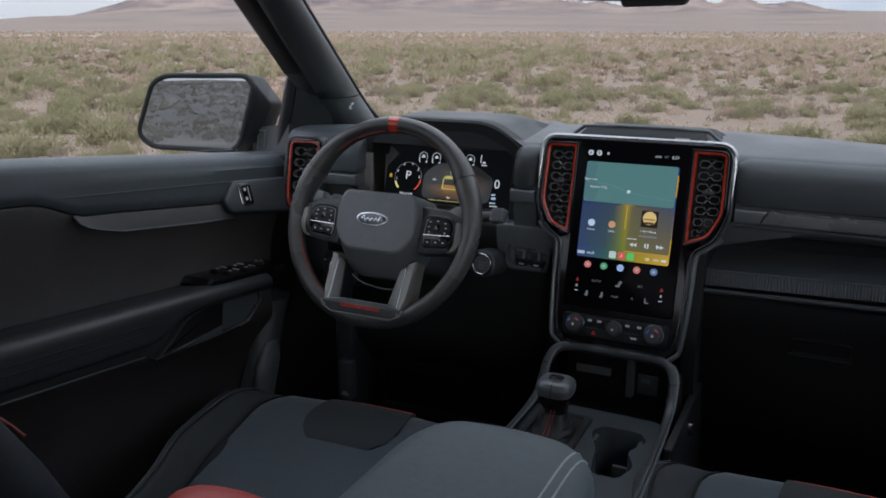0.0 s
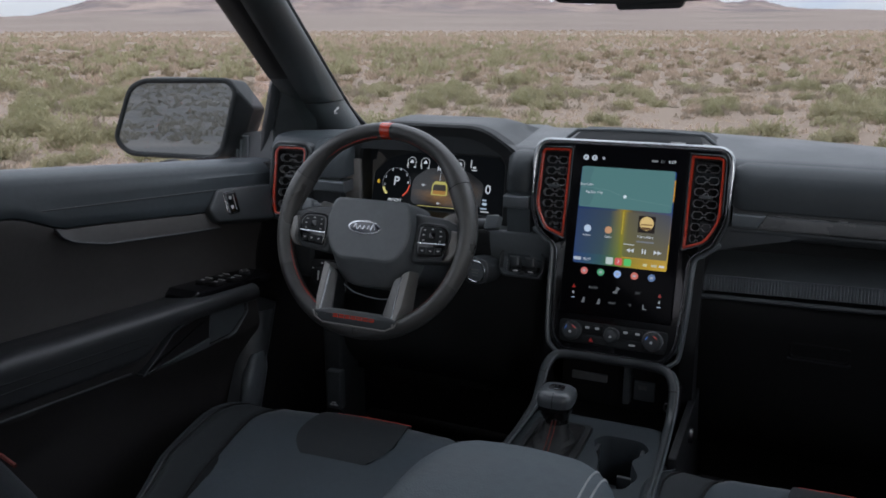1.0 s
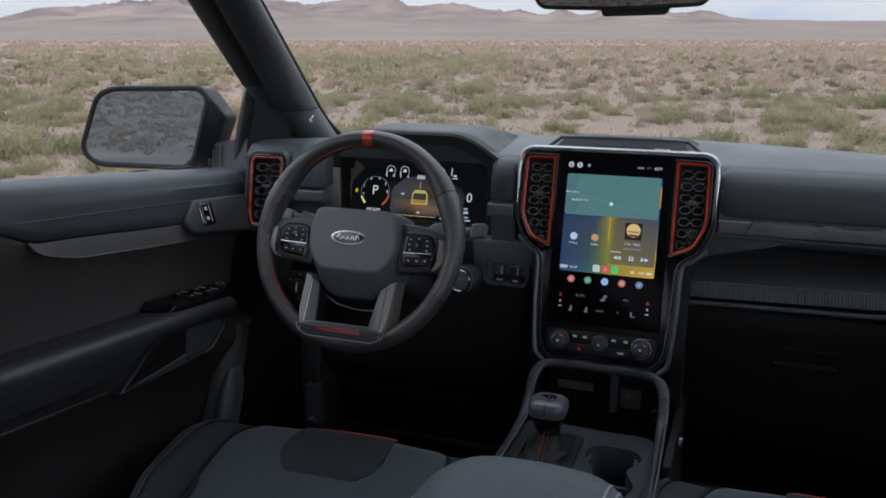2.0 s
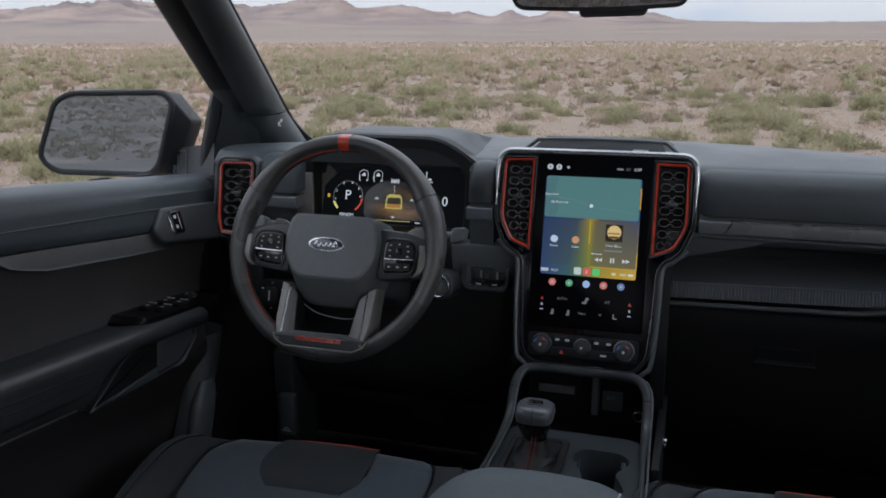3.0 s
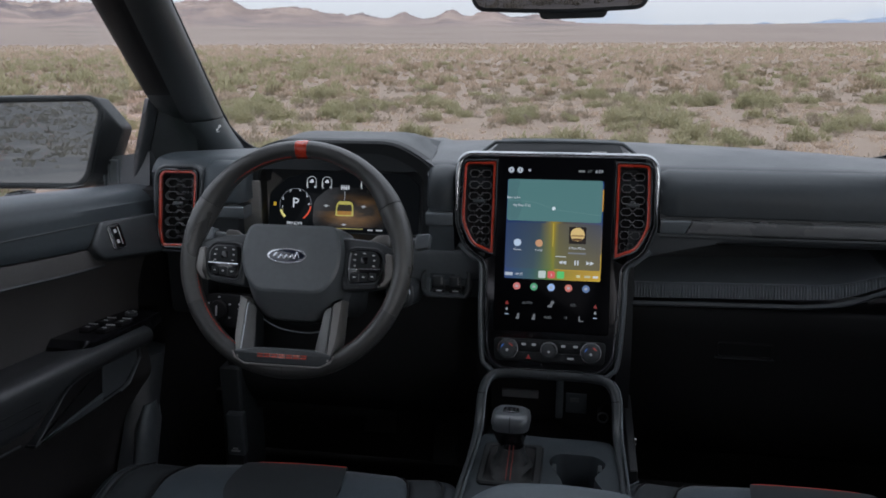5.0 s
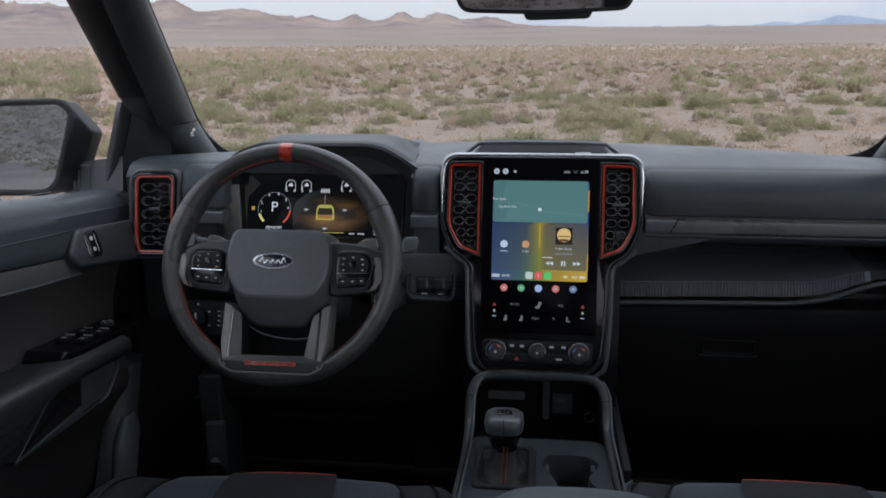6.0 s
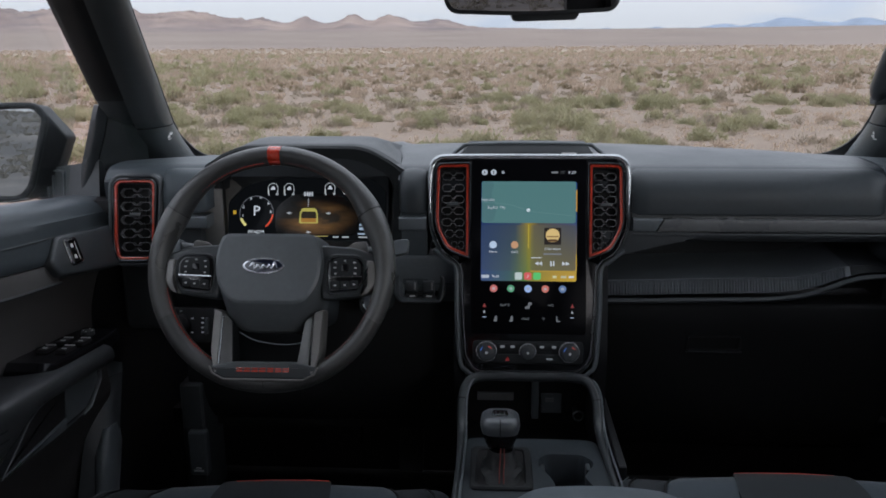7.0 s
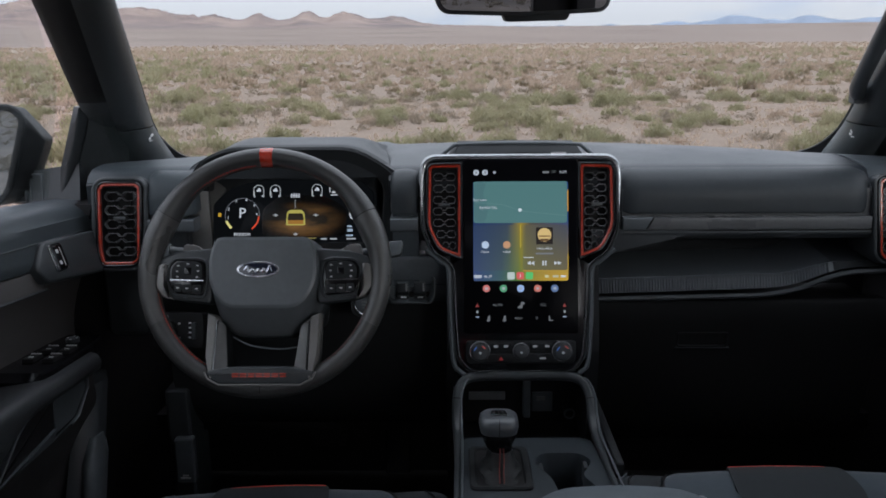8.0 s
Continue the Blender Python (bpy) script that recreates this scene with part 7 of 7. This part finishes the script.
# ---- pillars, windscreen, roof ----
def pillar_section(z):
    """Points round the pillar at height z, from its windscreen edge backwards."""
    h = z - 1.5
    A = Vector((-0.688 + 0.399 * h, 1.832 - 1.632 * h, z))
    k = max(0.68, min(1.04, 1 - 0.83 * h))
    f = max(0.0, (1.55 - z) / 0.06) ** 1.4
    face = [(0, 0, 1), (0.010, -0.018, 1), (0.019, -0.045, 0.9), (0.0245, -0.078, 0.75), (0.024, -0.110, 0.55), (0.016, -0.138, 0.4), (0.004, -0.153, 0.3), (-0.005, -0.154, 0.3)]
    rear = [(-0.009, -0.141), (-0.021, -0.140), (-0.026, -0.151), (-0.034, -0.157), (-0.055, -0.157), (-0.0635 - 0.02 * h, -0.146), (-0.066, -0.10), (-0.035, -0.03)]
    pts = [A + Vector((x + 0.034 * f * g, y * k - 0.045 * f * g, 0)) for x, y, g in face]
    tuck = max(0.0, min(1.0, (1.60 - z) / 0.06))
    pts += [A + Vector((x + 0.010, y * k + 0.012 * tuck, 0)) for x, y in rear]
    return pts


def pillar(sign, name):
    q = -sign
    d = thing(name, (0.66 * sign, 1.62, 1.48), "dark grey trimmed windscreen pillar", "pillar", kind="structure")
    off = -0.046 if sign > 0 else 0.0
    put = lambda p: (p.x * q + off, p.y, p.z)

    def cover(zs):
        return loft([[put(p) for p in pillar_section(z)] for z in zs])
    part("pillar_trim", cover([1.5475 + 0.0235 * k for k in range(17)]), PILLARSKIN, d, angle=60)
    part("pillar_foot", cover([1.452, 1.466, 1.478, 1.488, 1.498, 1.510, 1.522, 1.534, 1.5455]), PILLARSKIN, d, angle=60)
    strip = []
    for z in [1.60 + 0.02 * k for k in range(18)]:
        s_ = pillar_section(z)[8:14]
        strip.append([put(p + Vector((0.0010, -0.0024, 0))) for p in s_] + [put(p) for p in reversed(s_)])
    part("door_seal", loft(strip), RUBBER, d, "black rubber door seal", angle=60)
    c = (pillar_section(1.527)[3] + pillar_section(1.527)[4]) / 2 + Vector((0.0005, -0.0035, 0))
    bx = axes((c.x * q + off, c.y, c.z), (0.45, 0.89 * q, 0), (0, 0.5, 0.86)) if q > 0 else axes((c.x * q + off, c.y, c.z), (0.45, -0.89, 0), (0, 0.5, 0.86))
    part("airbag_mark", moved(joined(disc((0.002, 0.005), 0.0032, 0, 0.0016, n=14), disc((-0.002, -0.001), 0.0028, 0, 0.0015, n=14), slab(rect(0.001, -0.006, 0.007, 0.0018), 0, 0.0014)), bx), PRINT, d)
    edge = [pillar_section(z)[0] + Vector((-0.001, 0.004, 0)) for z in (1.53, 1.55, 1.60, 1.70, 1.80, 1.91)]
    part("glass_edge", tube([put(p) for p in edge], 0.0045, 8), RUBBER, d)
    # rounded black gasket in the lower corner of the glass
    if sign < 0:
        bend = [(-0.690, 1.770, 1.552), (-0.6750, 1.787, 1.530), (-0.668, 1.800, 1.513), (-0.648, 1.802, 1.492), (-0.630, 1.802, 1.480), (-0.612, 1.802, 1.4755), (-0.585, 1.803, 1.4740), (-0.54, 1.806, 1.472)]
    else:
        bend = [(0.640, 1.740, 1.566), (0.6275, 1.772, 1.540), (0.6255, 1.786, 1.529), (0.607, 1.801, 1.502), (0.581, 1.802, 1.487), (0.546, 1.802, 1.4785), (0.505, 1.803, 1.4755), (0.46, 1.806, 1.472)]
    bend = smooth_path(bend, 5)
    rings = []
    for i, p in enumerate(bend):
        u = i / (len(bend) - 1)
        p, out = Vector(p), Vector((sign * 0.030 * (1 - u), 0.004, -0.030 * min(1, 1.4 * u)))
        rings.append([tuple(c) for c in (p, p + out, p + out + Vector((0, 0.006, 0)), p + Vector((0, 0.006, 0)))])
    part("glass_seal", loft(rings), RUBBER, d, "rounded black rubber corner gasket", angle=60)
    if sign > 0:
        gh = []
        for z, o in ((1.598, 0.0), (1.604, 0.022), (1.625, 0.034), (1.70, 0.038), (1.80, 0.038), (1.83, 0.026), (1.838, 0.0)):
            p = pillar_section(z)[2]
            gh.append(((p.x + o * 0.75) * q + off, p.y - o * 0.65, z))
        part("grab_handle", tube(smooth_path(gh, 5), 0.0125, 12), PLASTIC_G, d)
        p = pillar_section(1.600)[2]
        part("handle_cap", box(((p.x + 0.012) * q + off, p.y - 0.012, 1.602), (0.022, 0.024, 0.034), 0.006), PLASTIC_G, d)
    return d


pillar(-1, "pillar_left")
pillar(1, "pillar_right")


def windscreen():
    rings = []
    for i in range(25):
        u = i / 24
        x0, x1 = mixline(-0.70, 0.70, u), mixline(-0.62, 0.62, u)
        lo = Vector((x0, 1.90 - 0.48 * x0 * x0, 1.468))
        hi = Vector((x1, 1.30 - 0.25 * x1 * x1, 1.885))
        up = Vector((0, 0.004, 0.005))
        rings.append([lo, (lo + hi) / 2 + Vector((0, 0.02, 0.02)), hi, hi + up, (lo + hi) / 2 + Vector((0, 0.024, 0.025)), lo + up])
    return loft(rings)


ws = solo("windscreen", windscreen(), GLASS, "clear curved windscreen over the dashboard", "windscreen", kind="structure")
ws.visible_shadow = False
solo("roof", loft([[(x, y, 1.885 + 0.03 * (1 - (x / 0.75) ** 2) + t) for x in (-0.75, -0.4, 0.0, 0.4, 0.75)] + [(x, y, 1.93 + 0.03 * (1 - (x / 0.75) ** 2)) for x in (0.75, 0.4, 0.0, -0.4, -0.75)] for y, t in ((1.33, 0.0), (1.0, 0.02), (0.0, 0.03), (-1.0, 0.0))]), HEADLINER, "light grey roof lining", "ceiling", kind="structure")
solo("cabin_floor", box((0, 0.6, 0.70), (1.62, 2.7, 0.05)), CARPET, "black carpeted cabin floor", "floor", kind="structure")
solo("firewall", box((0, 1.96, 1.07), (1.62, 0.04, 0.76)), CARPET, "black carpeted footwell wall", "wall", kind="structure")
for sg, nm in ((-1, "wall_left"), (1, "wall_right")):
    solo(nm, joined(box((sg * 0.80, -0.45, 1.10), (0.06, 1.08, 0.80)), box((sg * 0.76, 0.04, 1.66), (0.08, 0.16, 0.46)), box((sg * 0.74, -0.95, 1.66), (0.08, 0.12, 0.5))), PLASTIC, "black trimmed rear side of the cabin", "wall", kind="structure")
solo("wall_back", joined(box((0, -1.02, 1.10), (1.62, 0.06, 0.80)), box((-0.64, -1.02, 1.69), (0.22, 0.06, 0.44)), box((0.64, -1.02, 1.69), (0.22, 0.06, 0.44))), PLASTIC, "black rear cabin wall under the back window", "wall", kind="structure")
solo("rear_bench", joined(box((0, -0.62, 0.96), (1.3, 0.5, 0.22), 0.05), box((0, -0.90, 1.22), (1.3, 0.16, 0.56), 0.05)), SEATLEATHER, "black leather rear bench seat", "seat")

for sg, nm in ((-1, "kick_panel_left"), (1, "kick_panel_right")):
    solo(nm, loft([[(sg * x, y, z) for x, y, z in r] for r in ([(0.745, 1.425, 0.70), (0.83, 1.425, 0.70), (0.83, 2.0, 0.70), (0.72, 2.0, 0.70)], [(0.745, 1.43, 1.10), (0.83, 1.43, 1.10), (0.83, 2.0, 1.10), (0.72, 2.0, 1.10)], [(0.735, 1.50, 1.24), (0.83, 1.50, 1.24), (0.83, 2.0, 1.24), (0.70, 2.0, 1.24)], [(0.70, 1.535, 1.435), (0.79, 1.535, 1.435), (0.79, 2.0, 1.42), (0.68, 2.0, 1.42)])]), DEEP, "black footwell side panel", "panel", kind="structure")
# kick panel trims by the driver's feet
solo("sill_trim_left", loft([[(-0.765, 1.52, 1.16), (-0.690, 1.50, 1.16), (-0.672, 1.462, 1.16), (-0.684, 1.435, 1.16), (-0.71, 1.425, 1.16)], [(-0.765, 1.50, 1.08), (-0.690, 1.47, 1.08), (-0.670, 1.43, 1.08), (-0.680, 1.40, 1.08), (-0.71, 1.39, 1.08)], [(-0.765, 1.46, 0.95), (-0.690, 1.40, 0.95), (-0.668, 1.365, 0.95), (-0.676, 1.335, 0.95), (-0.71, 1.325, 0.95)], [(-0.765, 1.40, 0.72), (-0.690, 1.33, 0.72), (-0.668, 1.30, 0.72), (-0.676, 1.27, 0.72), (-0.71, 1.26, 0.72)]]), PLASTIC, "charcoal door opening trim", "trim", kind="structure", angle=60)
rings = []
for k in range(11):
    z = mixline(0.72, 1.085, k / 10)
    y, g = mixline(1.283, 1.418, (z - 0.72) / 0.365), 1.0 if k < 10 else 0.6
    rings.append([(-0.682 + 0.017 * math.cos(a) * g, y + 0.003 + 0.034 * math.sin(a) * g, z) for a in [2 * math.pi * i / 14 for i in range(14)]])
solo("scuff_trim_left", loft(rings), PLASTIC_G, "satin charcoal scuff strip along the door opening", "trim", kind="structure", angle=60)
hr_ = thing("bonnet_release", (-0.575, 1.56, 0.95), "black bonnet release lever beside the footwell", "lever")
part("release_panel", box((-0.595, 1.60, 0.98), (0.042, 0.10, 0.24), 0.01), PLASTIC, hr_)
part("release_lever", box((-0.585, 1.545, 0.97), (0.034, 0.02, 0.085), 0.006), PLASTIC_G, hr_)
part("release_mark", joined(box((-0.585, 1.534, 0.938), (0.018, 0.001, 0.003)), box((-0.585, 1.534, 0.943), (0.010, 0.001, 0.003))), PRINT, hr_)
for nm, x, w, z in (("brake_pedal", -0.36, 0.075, 0.92), ("accelerator_pedal", -0.22, 0.05, 0.90)):
    pd = thing(nm, (x, 1.80, z), "black rubber-faced pedal in the footwell", "pedal")
    part("pedal_pad", moved(box((0, 0, 0), (w, 0.012, 0.07 if w > 0.06 else 0.14), 0.005), pose(x, 1.76, z, -25)), RUBBER, pd)
    part("pedal_arm", tube([(x, 1.77, z), (x, 1.83, z + 0.10), (x, 1.95, z + 0.2)], 0.009, 8), DEEP, pd)

# ---- rear-view mirror ----
rv = thing("rearview_mirror", (-0.005, 1.55, 1.86), "black rear-view mirror hung from the windscreen", "mirror")
RVM = axes((-0.002, 1.475, 1.7650), (1, 0.055, 0), (0, -0.035, 1))
rvo = rounded([(-0.124, -0.036), (0.0, -0.040), (0.126, -0.034), (0.133, 0.0), (0.126, 0.034), (-0.126, 0.036), (-0.133, 0.0)], [0.02, 0.05, 0.02, 0.02, 0.02, 0.02, 0.02], 5)
part("mirror_housing", moved(slab(rvo, -0.032, 0.0, 0.003), RVM), PLASTIC, rv)
part("mirror_glass", moved(slab(inset(rvo, 0.006), -0.002, 0.0012), RVM), DIMMED, rv)
part("sensor_pod", moved(slab(rounded([(-0.025, -0.048), (0.068, -0.046), (0.075, -0.03), (-0.032, -0.03)], 0.006, 4), -0.040, -0.012, 0.003), RVM), PLASTIC, rv)
part("stem", tube([(0.0, 1.51, 1.775), (0.0, 1.53, 1.80), (0.0, 1.57, 1.825)], 0.012, 12), PLASTIC, rv)
part("camera_cover", box((0.0, 1.53, 1.845), (0.12, 0.10, 0.03), 0.01), PLASTIC, rv)

# ---- outside mirror ----
sm = thing("side_mirror", (-0.86, 1.58, 1.45), "dark outside mirror on the driver's door", "mirror")
SMM = axes((-0.945, 1.545, 1.498), (0.972, 0.235, 0), (-0.012, 0.0505, 1))
smo = rounded([(-0.147, -0.034), (-0.113, -0.066), (0.082, -0.071), (0.104, -0.050), (0.140, 0.074), (0.120, 0.098), (-0.070, 0.096), (-0.104, 0.078)], [0.03, 0.03, 0.02, 0.03, 0.02, 0.02, 0.04, 0.03], 5)
smb = rounded([(-0.147, -0.034), (-0.113, -0.066), (0.082, -0.071), (0.112, -0.052), (0.147, 0.036), (0.104, 0.092), (-0.070, 0.096), (-0.104, 0.078)], [0.03, 0.03, 0.02, 0.01, 0.008, 0.008, 0.04, 0.03], 5)
rings = []
for w, s, dx in ((0.004, 0.97, 0), (0.0, 1.0, 0), (-0.03, 1.03, 0.006), (-0.08, 0.99, 0.014), (-0.12, 0.82, 0.024), (-0.14, 0.5, 0.03)):
    rings.append([(x * s + dx, y * s, w) for x, y in (smo if w > -0.01 else smb)])
part("mirror_shell", moved(loft(rings), SMM), LOWERDASH, sm, angle=30)
for x in (-0.846, -0.817):
    part("arm_panel", moved(ring_plate(rect(0, 0, 0.024, 0.050, 0.002), rect(0, 0, 0.019, 0.045, 0.002), -0.004, 0.002, 0.0006), axes((x, 1.5955, 1.452), (0.985, -0.17, 0), (0.02, 0.05, 1))), PLASTIC_G, sm)
part("mirror_bezel", moved(ring_plate(smo, inset(smo, 0.010), -0.004, 0.009, 0.003), SMM), BLACKPLASTIC, sm)
part("mirror_glass", moved(slab(inset(smo, 0.011), -0.002, 0.0052), SMM), MIRROR, sm)
part("mirror_arm", loft([[(x, y, z) for x, y, z in r] for r in ([(-0.735, 1.575, 1.435), (-0.735, 1.655, 1.43), (-0.735, 1.655, 1.49), (-0.735, 1.585, 1.495)], [(-0.80, 1.59, 1.425), (-0.80, 1.665, 1.425), (-0.80, 1.665, 1.48), (-0.80, 1.60, 1.485)], [(-0.865, 1.60, 1.425), (-0.865, 1.665, 1.425), (-0.865, 1.665, 1.47), (-0.865, 1.605, 1.475)])]), PILLARSKIN, sm)
part("camera_bump", moved(disc((-0.045, -0.087), 0.022, -0.06, -0.02, 0.004, ry=0.010), SMM), PLASTIC, sm)
